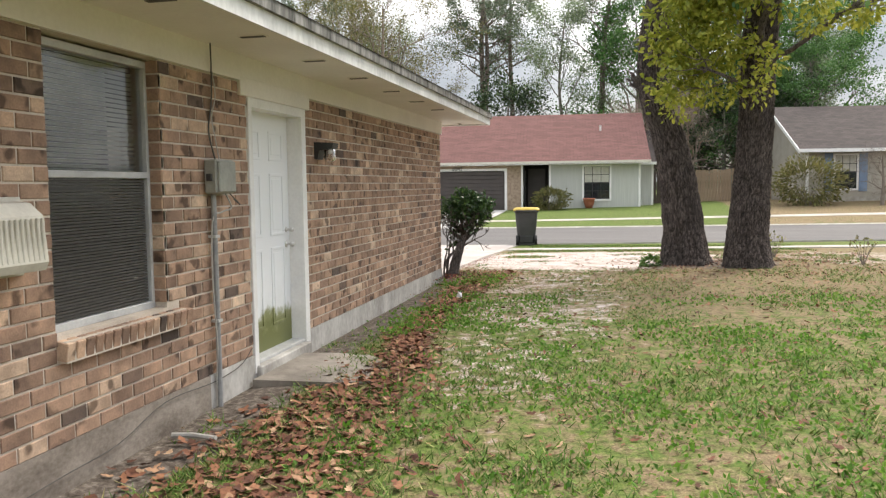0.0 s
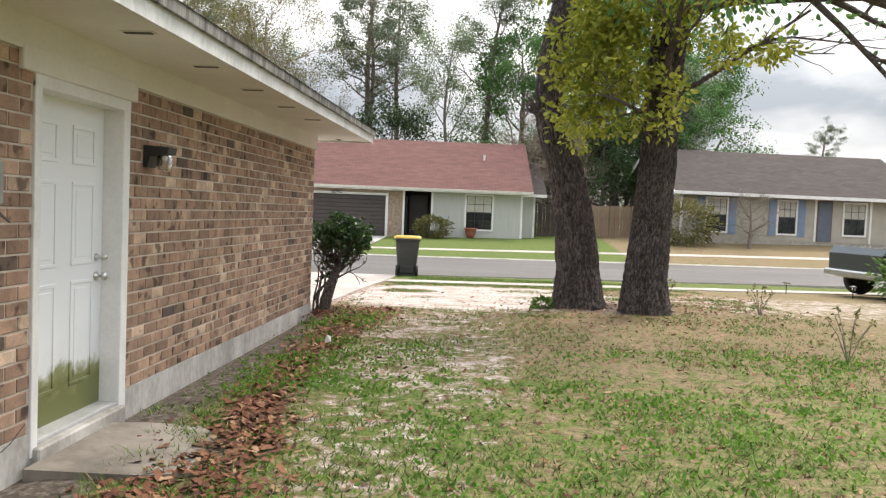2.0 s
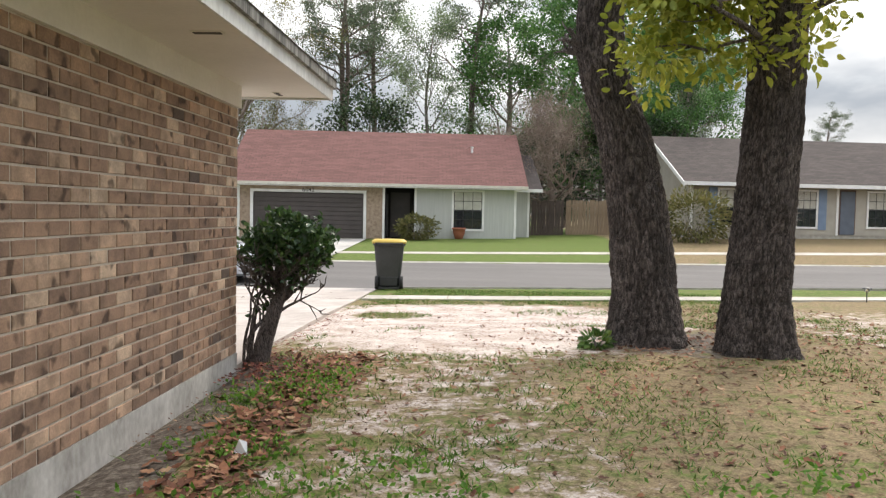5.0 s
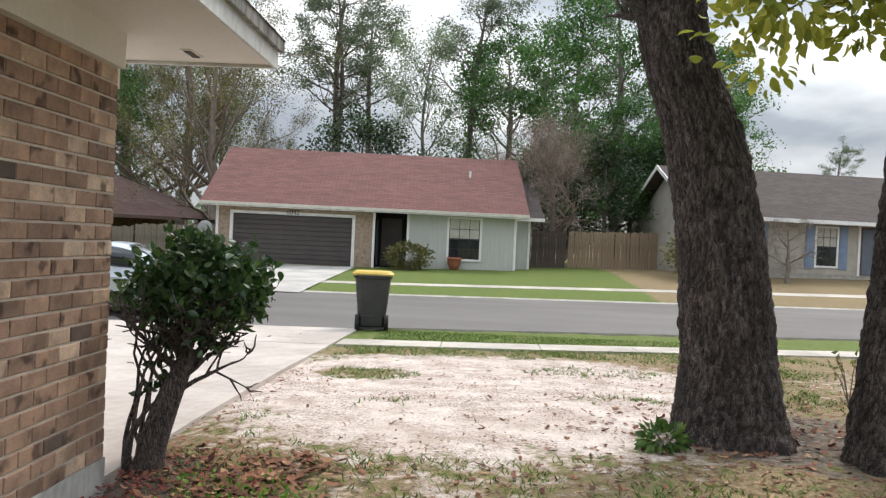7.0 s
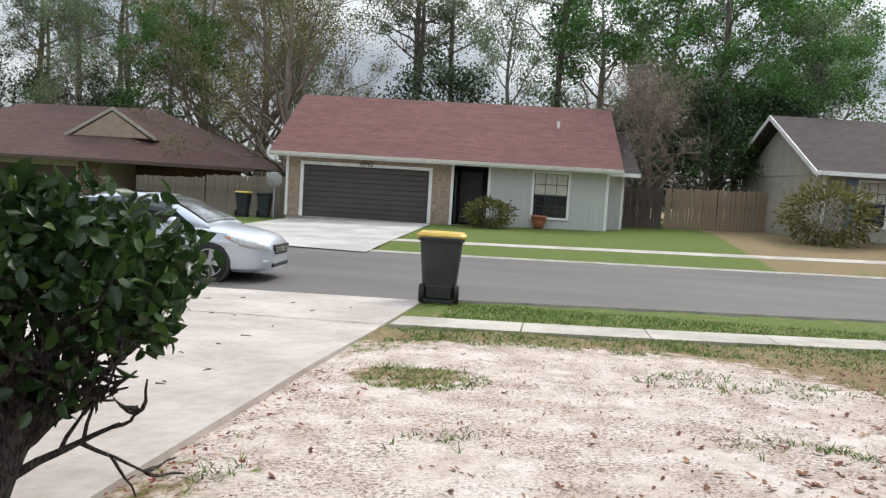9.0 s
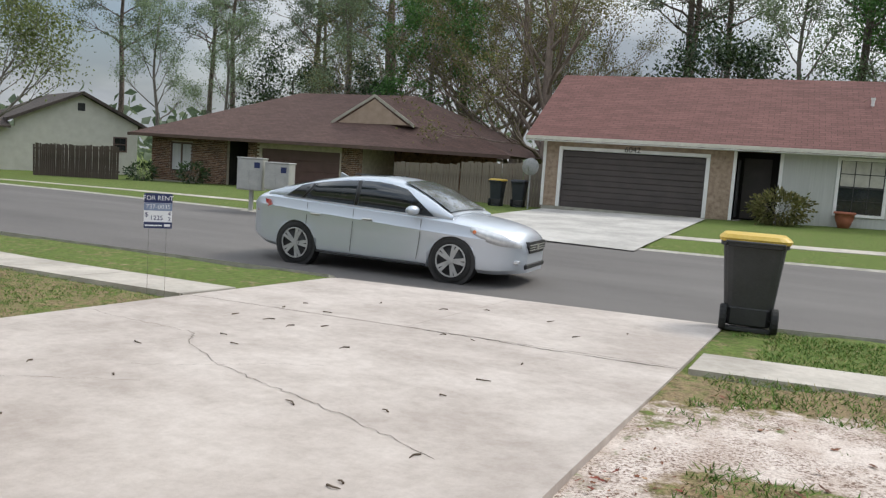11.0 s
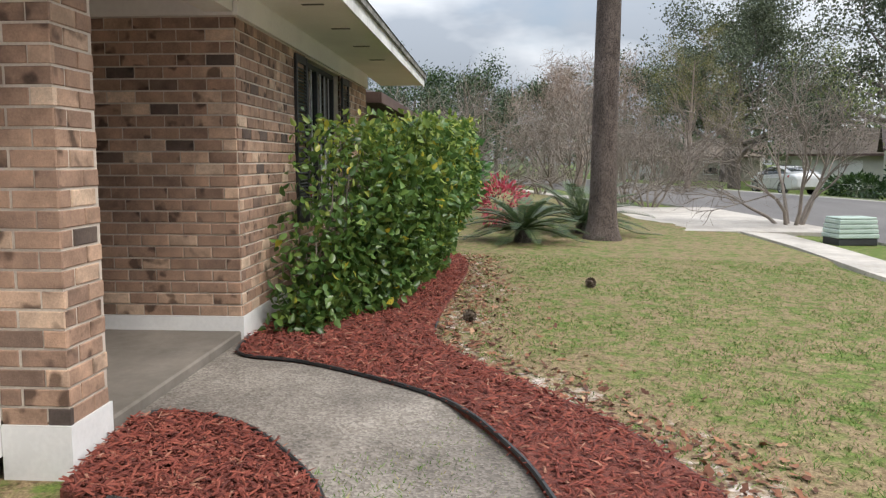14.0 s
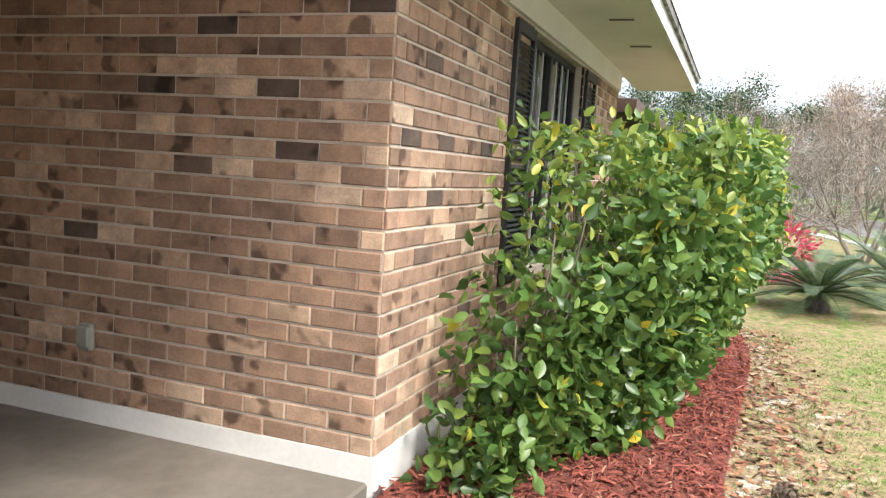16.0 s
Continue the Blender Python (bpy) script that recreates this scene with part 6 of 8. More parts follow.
    for f in np.linspace(0, 1, 6):
        x = 0.36 + (1.24 - 0.36) * f
        t = roofz(x)
        w0 = half(x) * 0.90 - (0.24 * max((t - belt(x)) / 0.47, 0.02) + 0.02)
        rows_.append([(x + 0.012, w0 * g, t + 0.026 - 0.022 * abs(g) ** 2) for g in np.linspace(-1, 1, 9)])
    for r_ in rows_:
        ws.v += r_
    for i in range(5):
        for j in range(8):
            ws.f.append((i * 9 + j, (i + 1) * 9 + j, (i + 1) * 9 + j + 1, i * 9 + j + 1))
    sun_glass = surf("windscreen_glass", (0.10, 0.115, 0.125), (0.13, 0.145, 0.155), 2, 20, 0.04, bumpy=0, coat=1)
    part("windscreen", ws, sun_glass, c, "", True)
    rw = M()
    rows_ = []
    for f in np.linspace(0, 1, 6):
        x = -1.82 + (-1.0 + 1.82) * f
        t = roofz(x)
        w0 = half(x) * 0.90 - (0.24 * max((t - belt(x)) / 0.47, 0.02) + 0.06)
        rows_.append([(x - 0.008, w0 * g, t + 0.022 - 0.02 * abs(g) ** 2) for g in np.linspace(-1, 1, 9)])
    for r_ in rows_:
        rw.v += r_
    for i in range(5):
        for j in range(8):
            rw.f.append((i * 9 + j, (i + 1) * 9 + j, (i + 1) * 9 + j + 1, i * 9 + j + 1))
    part("rear_window", rw, dark_glass, c, "", True)
    part("sunroof", M().box(-0.62, -0.05, -0.40, 0.40, 1.465, 1.482, 0.006), dark_glass, c)
    gr = part("grille", M().extrude([(-0.34, 0.50), (0.34, 0.50), (0.42, 0.60), (0.40, 0.67), (-0.40, 0.67), (-0.42, 0.60)], "x", 2.24, 2.40), black_metal, c)
    for k in range(3):
        part("bar", M().box(2.392, 2.412, -0.37, 0.37, 0.54 + k * 0.036, 0.556 + k * 0.036, 0.004), chrome, gr)
    part("badge", M().lathe([(0.05, 2.39), (0.055, 2.415), (0.001, 2.42)], 14, "x", (0, 0, 0.585)), chrome, gr)
    part("lower_grille", M().box(2.22, 2.395, -0.46, 0.46, 0.27, 0.35, 0.02), black_metal, c)
    part("aerial", M().extrude([(-1.12, 1.35), (-0.92, 1.40), (-1.1, 1.48)], "y", -0.02, 0.02), paint, c)
    for ax in AX:
        for s in (-1, 1):
            part("wheel_arch", M().lathe([(0.36, s * 0.70), (0.372, s * 0.70), (0.372, s * 0.88), (0.36, s * 0.88)], 24, "y", (ax, 0, 0.325)), black_plastic, c)
            wh = part("wheel", M().lathe([(0.22, s * 0.68), (0.31, s * 0.69), (0.335, s * 0.72), (0.335, s * 0.86), (0.315, s * 0.895), (0.235, s * 0.90), (0.22, s * 0.87)], 28, "y", (ax, 0, 0.335)), tyre_mat, c, "", True)
            part("rim", M().lathe([(0.232, s * 0.895), (0.225, s * 0.86), (0.20, s * 0.85), (0.195, s * 0.80), (0.001, s * 0.79)], 28, "y", (ax, 0, 0.335)), black_plastic, wh, "", True)
            sp = M()
            for k in range(10):
                w_ = 2 * math.pi * (k // 2) / 5 + (0.16 if k % 2 else -0.16)
                d0, d1 = Vector((math.cos(w_), 0, math.sin(w_))), Vector((math.cos(w_ + 0.02), 0, math.sin(w_ + 0.02)))
                cx = Vector((ax, s * 0.912, 0.335))
                side = Vector((-d0.z, 0, d0.x)) * 0.021
                a0, a1 = cx + d0 * 0.03, cx + d0 * 0.225
                sp.add([a0 - side, a0 + side, a1 + side * 1.1, a1 - side * 1.1] + [p + Vector((0, -s * 0.025, 0)) for p in (a0 - side, a0 + side, a1 + side * 1.1, a1 - side * 1.1)],
                       [(0, 1, 2, 3)[::-s], (0, 1, 5, 4), (1, 2, 6, 5), (2, 3, 7, 6), (3, 0, 4, 7)])
            sp.lathe([(0.24, s * 0.885), (0.243, s * 0.913), (0.226, s * 0.916), (0.222, s * 0.885)], 28, "y", (ax, 0, 0.335))
            sp.lathe([(0.05, s * 0.89), (0.045, s * 0.918), (0.001, s * 0.922)], 12, "y", (ax, 0, 0.335))
            part("spokes", sp, alloy, wh)
    return c


CARX, CARY = -5.03, 11.2
car = saloon(pose(CARX, CARY, -0.245, 0, 0, 3.5) @ Matrix.Diagonal((0.93, 0.95, 0.945, 1)), silver, "silver four-door saloon parked at the end of the driveway")
white_car = saloon(pose(-45.5, 17.2, gz(-45.5, 17.2), 0, 0, 190), surf("white_car_paint", (0.5, 0.5, 0.5), (0.56, 0.56, 0.56), 5, 50, 0.3, bumpy=0, coat=0.8), "white car parked on a far driveway")

# ---- dark pickup at the neighbour's kerb ----
tr = thing("pickup_truck", pose(12.4, 8.4, gz(12.0, 8.0), 0, 0, 12), "dark green pickup truck parked in the next driveway", "truck")
dark_green = surf("dark_green_paint", (0.012, 0.02, 0.018), (0.02, 0.03, 0.027), 3, 30, 0.25, bumpy=0, coat=0.8)
part("body", M().extrude([(-1.6, 0.55), (-1.28, 0.5), (-1.2, 0.85), (-0.9, 1.0), (-0.6, 0.95), (-0.42, 0.5), (3.0, 0.5), (3.0, 1.2), (1.0, 1.25), (0.2, 1.22), (-1.5, 1.16), (-1.62, 1.0)], "y", -0.95, 0.95), dark_green, tr)
part("cab", M().extrude([(0.2, 1.22), (0.9, 1.8), (2.6, 1.85), (3.0, 1.2)], "y", -0.8, 0.8), dark_green, tr)
part("side_window", M().extrude([(0.5, 1.28), (1.0, 1.74), (2.4, 1.78), (2.6, 1.28)], "y", -0.812, 0.812), dark_glass, tr)
part("bumper", M().box(-1.75, -1.55, -0.95, 0.95, 0.45, 0.62, 0.03), chrome, tr)
for x in (-0.86, 2.3):
    for s in (-1, 1):
        wh = part("wheel", M().lathe([(0.25, s * 0.70), (0.36, s * 0.71), (0.385, s * 0.75), (0.385, s * 0.90), (0.36, s * 0.93), (0.25, s * 0.94)], 24, "y", (x, 0, 0.385)), tyre_mat, tr, "", True)
        part("rim", M().lathe([(0.25, s * 0.935), (0.22, s * 0.90), (0.10, s * 0.91), (0.08, s * 0.95), (0.001, s * 0.955)], 20, "y", (x, 0, 0.385)), chrome, wh, "", True)
# corner of the house next door
h7 = thing("house", pose(15.2, 1.2, 0.1), "grey-fasciaed house next door with a pale brick chimney", "house")
split("wall", M().box(1.2, 9, -9, 3.0, 0, 2.7), siding_beige, h7)
part("chimney", M().box(0.55, 1.2, 1.9, 2.7, 1.9, 3.15, 0.01), siding_beige, h7)
part("roof", M().add([(0.2, -9.5, 3.45), (0.2, 3.6, 3.45), (4.6, 3.6, 5.4), (4.6, -9.5, 5.4), (9.5, 3.6, 3.45), (9.5, -9.5, 3.45)], [(0, 3, 2, 1), (3, 5, 4, 2), (0, 1, 4, 5)]), roof_dark, h7)
part("gable", M().extrude([(1.2, 2.6), (9.0, 2.6), (9.0, 3.5), (4.6, 5.2), (1.2, 3.6)], "y", 2.8, 3.0), siding_beige, h7)

# ---- transformer box on the verge ----
pale_green = surf("pale_green_enamel", (0.34, 0.42, 0.36), (0.42, 0.50, 0.44), 4, 40, 0.5, bumpy=0.1)
tb = thing("utility_cabinet", pose(-16.75, 8.2, gz(-16.75, 8.2), 0, 0, 8), "pale green ribbed utility cabinet on a dark plinth", "utility box")
part("plinth", M().box(-0.26, 0.26, -0.36, 0.36, 0, 0.13, 0.01), black_plastic, tb)
for k in range(4):
    part("rib", M().box(-0.28 + 0.01 * k, 0.28 - 0.01 * k, -0.38 + 0.01 * k, 0.38 - 0.01 * k, 0.13 + 0.085 * k, 0.205 + 0.085 * k, 0.012), pale_green, tb)
part("top", M().box(-0.24, 0.24, -0.34, 0.34, 0.465, 0.50, 0.012), pale_green, tb)

# ---- fittings on the brick side wall ----
mb = thing("utility_box", pose(0.008, -7.18, 1.46), "grey cable box on the brick wall with loose wires", "utility box")
part("case", M().box(0.0, 0.10, -0.13, 0.13, 0, 0.24, 0.012), grey_box, mb)
part("lid", M().box(0.10, 0.118, -0.12, 0.12, 0.01, 0.23, 0.008), grey_box, mb)
part("latch", M().box(0.03, 0.07, -0.155, -0.13, 0.09, 0.14, 0.005), black_plastic, mb)
cd = thing("conduit", pose(0.03, -7.24, 0), "grey conduit pipe running down the brick wall", "pipe")
part("pipe", M().tube([(0.01, 0, -0.12), (0.01, 0, 1.47)], 0.019, 10), conduit_mat, cd)
part("strap", M().box(-0.025, 0.032, -0.03, 0.03, 0.55, 0.57), alu, cd)
part("strap", M().box(-0.025, 0.032, -0.03, 0.03, 1.15, 1.17), alu, cd)


def cable(name, pts, r, mat, label):
    return tagged(part(name, M().tube([tuple(p) for p in curve3(pts, 30)], r, 6), mat), label, "cable")


def curve3(ctrl, n):
    c = [np.array(p, float) for p in ctrl]
    c = [2 * c[0] - c[1]] + c + [2 * c[-1] - c[-2]]
    out, segs = [], len(ctrl) - 1
    for k in range(n + 1):
        t = min(k / n * segs, segs - 1e-6)
        i, f = int(t), t - int(t)
        p0, p1, p2, p3 = c[i:i + 4]
        out.append(0.5 * (2 * p1 + (p2 - p0) * f + (2 * p0 - 5 * p1 + 4 * p2 - p3) * f * f + (3 * p1 - p0 - 3 * p2 + p3) * f ** 3))
    return out


wire_pale = surf("pale_wire", (0.35, 0.34, 0.31), (0.50, 0.48, 0.44), 6, 40, 0.6, bumpy=0)
cable("wire", [(0.04, -7.2, 1.70), (0.02, -7.24, 1.9), (0.025, -7.20, 2.1), (0.05, -7.23, 2.3), (0.06, -7.25, 2.5)], 0.006, wire_dark, "dark wire from the soffit to the cable box")
cable("wire", [(0.04, -7.14, 1.70), (0.03, -7.17, 1.85), (0.02, -7.19, 2.0), (0.035, -7.16, 2.15), (0.045, -7.21, 2.31)], 0.004, wire_pale, "pale wire looped along the brick wall")
cable("wire", [(0.07, -7.12, 1.46), (0.09, -7.08, 1.36), (0.06, -7.16, 1.33), (0.04, -7.27, 1.26), (0.035, -7.28, 0.8), (0.05, -7.275, 0.4), (0.03, -7.27, 0.1)], 0.006, wire_pale, "pale cable hanging beside the conduit")
cable("wire", [(0.08, -7.08, 1.46), (0.13, -7.02, 1.38), (0.10, -7.06, 1.42)], 0.004, wire_dark, "short loose wire under the cable box")
cable("wire", [(0.03, -9.6, -0.02), (0.03, -8.9, 0.02), (0.03, -8.4, 0.04), (0.025, -7.9, 0.15), (0.03, -7.3, 0.13), (0.03, -6.9, 0.16), (0.03, -6.7, 0.25)], 0.003, wire_dark, "thin cable trailing along the foundation")

vh = thing("wall_vent", pose(0.01, -9.22, 1.12), "cream ribbed vent hood on the brick wall", "vent hood")
part("hood", M().extrude([(0.0, 0.0), (0.15, 0.0), (0.17, 0.04), (0.15, 0.26), (0.08, 0.32), (0.0, 0.33)], "y", -0.16, 0.15), cream, vh)
vh.children[0].data.transform(Matrix.Identity(4))
for k in range(9):
    part("rib", M().box(0.155, 0.172, -0.145 + k * 0.033, -0.13 + k * 0.033, 0.05, 0.25, 0.004), cream, vh)
part("base_plate", M().box(0.0, 0.012, -0.19, 0.17, -0.03, 0.35, 0.004), cream, vh)

lamp = thing("wall_lamp", pose(0.008, -5.2, 1.86), "black wall lantern bracket with a clear ribbed jar", "lamp")
part("bracket", M().extrude([(0.0, -0.10), (0.03, -0.10), (0.05, -0.02), (0.18, 0.0), (0.19, 0.05), (0.0, 0.06)], "y", -0.075, 0.075), black_metal, lamp)
jar_glass = glass_mat("jar_glass", (0.75, 0.75, 0.72), 0.25)
part("jar", M().lathe([(0.05, 0.0), (0.056, -0.02), (0.052, -0.05), (0.058, -0.08), (0.05, -0.11), (0.03, -0.125), (0.001, -0.13)], 18, "z", (0.13, 0, 0.0)), jar_glass, lamp, "clear ribbed glass jar", True)
part("socket", M().lathe([(0.03, 0.0), (0.03, -0.04), (0.02, -0.05)], 12, "z", (0.13, 0, 0.0)), white_paint, lamp)

ol = thing("outdoor_outlet", pose(-7.708, -1.49, 0.42), "small grey outlet cover on the porch brick", "outlet")
part("cover", M().box(0.0, 0.035, -0.04, 0.04, 0, 0.13, 0.008), grey_box, ol)
part("flap", M().box(0.035, 0.05, -0.035, 0.035, 0.02, 0.12, 0.006), grey_box, ol)

# garden lights near the sidewalk
for x, y in ((9.55, 8.7), (10.5, 7.3)):
    g = thing("solar_light", pose(x, y, gz(x, y)), "small black solar garden light", "garden light", "garden lights")
    part("stake", M().tube([(0, 0, -0.05), (0, 0, 0.22)], 0.012, 6), black_plastic, g)
    part("lens", M().lathe([(0.04, 0.20), (0.045, 0.26)], 12), glass, g)
    part("cap", M().lathe([(0.09, 0.26), (0.085, 0.28), (0.03, 0.30), (0.001, 0.305)], 14), black_plastic, g)

tagged(part("driveway_neighbour", M().extrude([(-26.5, 0.5), (-19.2, 0.5), (-18.2, 9.0), (-27.0, 8.4)], "z", -0.5, -0.115), walk_mat), "pale concrete driveway of the next house", "driveway", kind="structure")


# ---- plants ----
def leaf_mesh(name, pts, size, mat, seed, aspect=0.55, droop=0.0, fold=0.12, normal_up=0.0, oval=False):
    """Many small pointed leaves, each of two triangles folded along the midrib."""
    g = np.random.default_rng(seed)
    p = np.asarray(pts, float)
    n = len(p)
    d = g.normal(size=(n, 3))
    d[:, 2] -= droop
    d /= np.linalg.norm(d, axis=1)[:, None]
    r = g.normal(size=(n, 3))
    r[:, 2] *= (1 - normal_up)
    s = np.cross(d, r)
    s /= np.linalg.norm(s, axis=1)[:, None] + 1e-9
    up = np.cross(s, d)
    L = size * g.uniform(0.65, 1.35, n)[:, None]
    tip = p + d * L
    mid = p + d * L * 0.45
    a = mid + s * L * aspect * 0.5 + up * L * fold
    b = mid - s * L * aspect * 0.5 + up * L * fold
    me = bpy.data.meshes.new(name)
    if oval:
        # near leaves: rounded outline, two folded halves, curled at the tip
        cup = up * L * fold
        end = tip - up * L * fold * 0.8
        rim = [(p + d * L * f, s * L * aspect * q, cup * k) for f, q, k in ((0.12, 0.26, 0.5), (0.35, 0.46, 1.0), (0.62, 0.43, 1.0), (0.84, 0.23, 0.4))]
        v = np.stack([p] + [c + q + k for c, q, k in rim] + [end] + [c - q + k for c, q, k in rim[::-1]] + [p + d * L * 0.35, p + d * L * 0.68], 1).reshape(-1, 3)
        idx = np.arange(n)[:, None] * 12
        quads = np.concatenate([idx + q for q in ([0, 1, 2, 10], [10, 2, 3, 11], [11, 3, 4, 5], [11, 5, 6, 7], [10, 11, 7, 8], [0, 10, 8, 9])], 1).reshape(-1)
        me.vertices.add(12 * n)
        me.vertices.foreach_set("co", v.ravel())
        me.loops.add(24 * n)
        me.loops.foreach_set("vertex_index", quads)
        me.polygons.add(6 * n)
        me.polygons.foreach_set("loop_start", np.arange(6 * n) * 4)
        me.polygons.foreach_set("loop_total", np.full(6 * n, 4))
        me.polygons.foreach_set("use_smooth", np.ones(6 * n, bool))
        me.materials.append(mat)
        me.update(calc_edges=True)
        return me
    v = np.stack([p, a, tip, b], 1).reshape(-1, 3)
    me.vertices.add(4 * n)
    me.vertices.foreach_set("co", v.ravel())
    idx = np.arange(n)[:, None] * 4
    tris = np.concatenate([idx + [0, 1, 2], idx + [0, 2, 3]], 1).reshape(-1)
    me.loops.add(6 * n)
    me.loops.foreach_set("vertex_index", tris)
    me.polygons.add(2 * n)
    me.polygons.foreach_set("loop_start", np.arange(2 * n) * 3)
    me.polygons.foreach_set("loop_total", np.full(2 * n, 3))
    me.materials.append(mat)
    me.update(calc_edges=True)
    return me


def grow(m, tips, r, p, d, length, rad, level, spec):
    """One limb and its children."""
    n = 4
    pts, rads = [p], [rad]
    step = length / n
    for k in range(n):
        d = (d + Vector((r.gauss(0, spec["wander"]), r.gauss(0, spec["wander"]), r.gauss(0, spec["wander"]) + spec["lift"]))).normalized()
        p = p + d * step
        pts.append(p)
        rads.append(rad * (1 - 0.62 * (k + 1) / n))
    m.tube(pts, rads, 6 if level < 2 else 4 if level < 3 else 3, caps=False)
    if level >= spec["levels"]:
        tips.append((pts[-1], d))
        tips.append((pts[2], d))
        return
    for k in range(spec["kids"][level]):
        t = r.uniform(0.35, 1.0)
        i = min(int(t * n), n - 1)
        q = pts[i].lerp(pts[i + 1], t * n - i)
        ax = Vector((r.gauss(0, 1), r.gauss(0, 1), r.gauss(0, 0.6)))
        ax = (ax - d * ax.dot(d)).normalized()
        nd = (d * spec["keep"] + ax * (1 - spec["keep"])).normalized()
        grow(m, tips, r, q, nd, length * r.uniform(0.5, 0.75), max(rads[i] * 0.55, 0.008), level + 1, spec)
    tips.append((pts[-1], d))


def tree(name, m, seed, trunk, spec, bark, leaf, leaves, size, spread, label, first=0.4, limbs=9, limb_len=3.0, droop=0.0, trunk_sides=12, category="tree", up=0.35, leaf_name="crown", aspect=0.55):
    """trunk: list of (point, radius). Limbs leave it above the fraction first of its length."""
    r = random.Random(seed)
    t = thing(name, m, label, category)
    tm, tips = M(), []
    if trunk:
        pts = curve3([p for p, _ in trunk], 14)
        rads = np.interp(np.linspace(0, len(trunk) - 1, 15), range(len(trunk)), [q for _, q in trunk])
        tm.tube([tuple(p) for p in pts], list(rads), trunk_sides, caps=False)
        for k in range(limbs):
            f = first + (1 - first) * (k + r.random()) / limbs
            i = min(int(f * 14), 13)
            q = Vector(pts[i]).lerp(Vector(pts[i + 1]), f * 14 - i)
            w = k * 2.4 + r.uniform(-0.5, 0.5)
            d = Vector((math.cos(w), math.sin(w), r.uniform(up - 0.25, up + 0.35))).normalized()
            grow(tm, tips, r, q, d, limb_len * (1.15 - 0.55 * (f - first) / (1 - first)) * r.uniform(0.8, 1.2), rads[i] * 0.45, 0, spec)
    else:
        for k in range(limbs):
            w = 2 * math.pi * k / limbs + r.uniform(-0.3, 0.3)
            q = Vector((math.cos(w) * 0.12, math.sin(w) * 0.12, -0.05))
            d = Vector((math.cos(w) * 0.6, math.sin(w) * 0.6, 1.0)).normalized()
            grow(tm, tips, r, q, d, limb_len * r.uniform(0.85, 1.15), 0.034, 0, spec)
    part("trunk", tm, bark, t, "", True)
    if leaves:
        g = np.random.default_rng(seed)
        base = np.array([p for p, _ in tips])
        # leaves sit in clumps of uneven fullness round the twig ends
        full = g.gamma(0.7, 1.0, len(base))
        pick = g.choice(len(base), leaves, p=full / full.sum())
        pts = base[pick] + g.normal(size=(leaves, 3)) * np.array(spread)
        ob = new(leaf_name, leaf_mesh(leaf_name, pts, size, leaf, seed, aspect, droop, 0.12 if aspect > 0.1 else 0.006))
        ob.parent = t
    return t


SP = dict(levels=2, kids=[4, 3, 2], wander=0.18, lift=0.05, keep=0.55)
SP_UP = dict(levels=2, kids=[4, 4, 2], wander=0.15, lift=0.12, keep=0.7)
SP_TWIG = dict(levels=3, kids=[4, 4, 4, 2], wander=0.2, lift=0.03, keep=0.6)

# prototypes of the woods behind the houses
far_away = pose(0, 0, 0)
SP_FINE = dict(levels=3, kids=[4, 3, 3, 2], wander=0.16, lift=0.10, keep=0.68)
SP_DOME = dict(levels=3, kids=[5, 4, 4, 2], wander=0.17, lift=0.03, keep=0.62)
bark_dome = surf("pale_brown_twig_bark", (0.22, 0.165, 0.13), (0.36, 0.28, 0.225), 5, 40, 0.9, stretch=(1, 1, 0.3), bumpy=0.2)
bark_twig = surf("brown_twig_bark", (0.17, 0.13, 0.105), (0.30, 0.24, 0.20), 5, 40, 0.9, stretch=(1, 1, 0.3), bumpy=0.2)
pine = tree("pine_tree", far_away, 11, [((0, 0, -0.2), 0.26), ((0.3, 0.1, 6), 0.21), ((0.2, 0.3, 12), 0.15), ((0.6, 0.2, 17.5), 0.05)], SP, bark_pine, leaf_grey, 8500, 0.15, (0.26, 0.26, 0.16), "tall pine with a thin grey-green crown", 0.5, 14, 2.7)
light = tree("slender_tree", far_away, 12, [((0, 0, -0.2), 0.17), ((0.2, 0, 4), 0.13), ((-0.1, 0.2, 8), 0.09), ((0.3, 0.1, 12.5), 0.03)], SP_UP, bark_grey, leaf_pale, 9500, 0.13, (0.34, 0.34, 0.3), "slender tree with pale new leaves", 0.3, 12, 2.6, up=0.7)
olive = tree("budding_tree", far_away, 13, [((0, 0, -0.2), 0.36), ((0.2, 0, 3), 0.3), ((0, 0.3, 7), 0.2), ((0.4, 0, 14), 0.05)], SP_FINE, bark_twig, leaf_olive, 16000, 0.13, (0.32, 0.32, 0.28), "large budding tree with sparse olive leaves", 0.1, 19, 5.0, up=0.7)
green = tree("green_tree", far_away, 14, [((0, 0, -0.2), 0.3), ((0.1, 0.1, 4), 0.25), ((0, 0, 9), 0.16), ((0.3, 0, 13), 0.05)], SP, bark_grey, leaf_green, 17000, 0.2, (0.40, 0.40, 0.24), "large tree in fresh green leaf", 0.2, 19, 4.0, up=0.4)
dark = tree("dark_tree", far_away, 15, [((0, 0, -0.2), 0.24), ((0, 0, 4), 0.15), ((0.1, 0, 7.5), 0.04)], SP, bark_grey, leaf_dark, 8500, 0.2, (0.42, 0.42, 0.38), "dense dark green magnolia", 0.12, 16, 2.6, up=0.3)
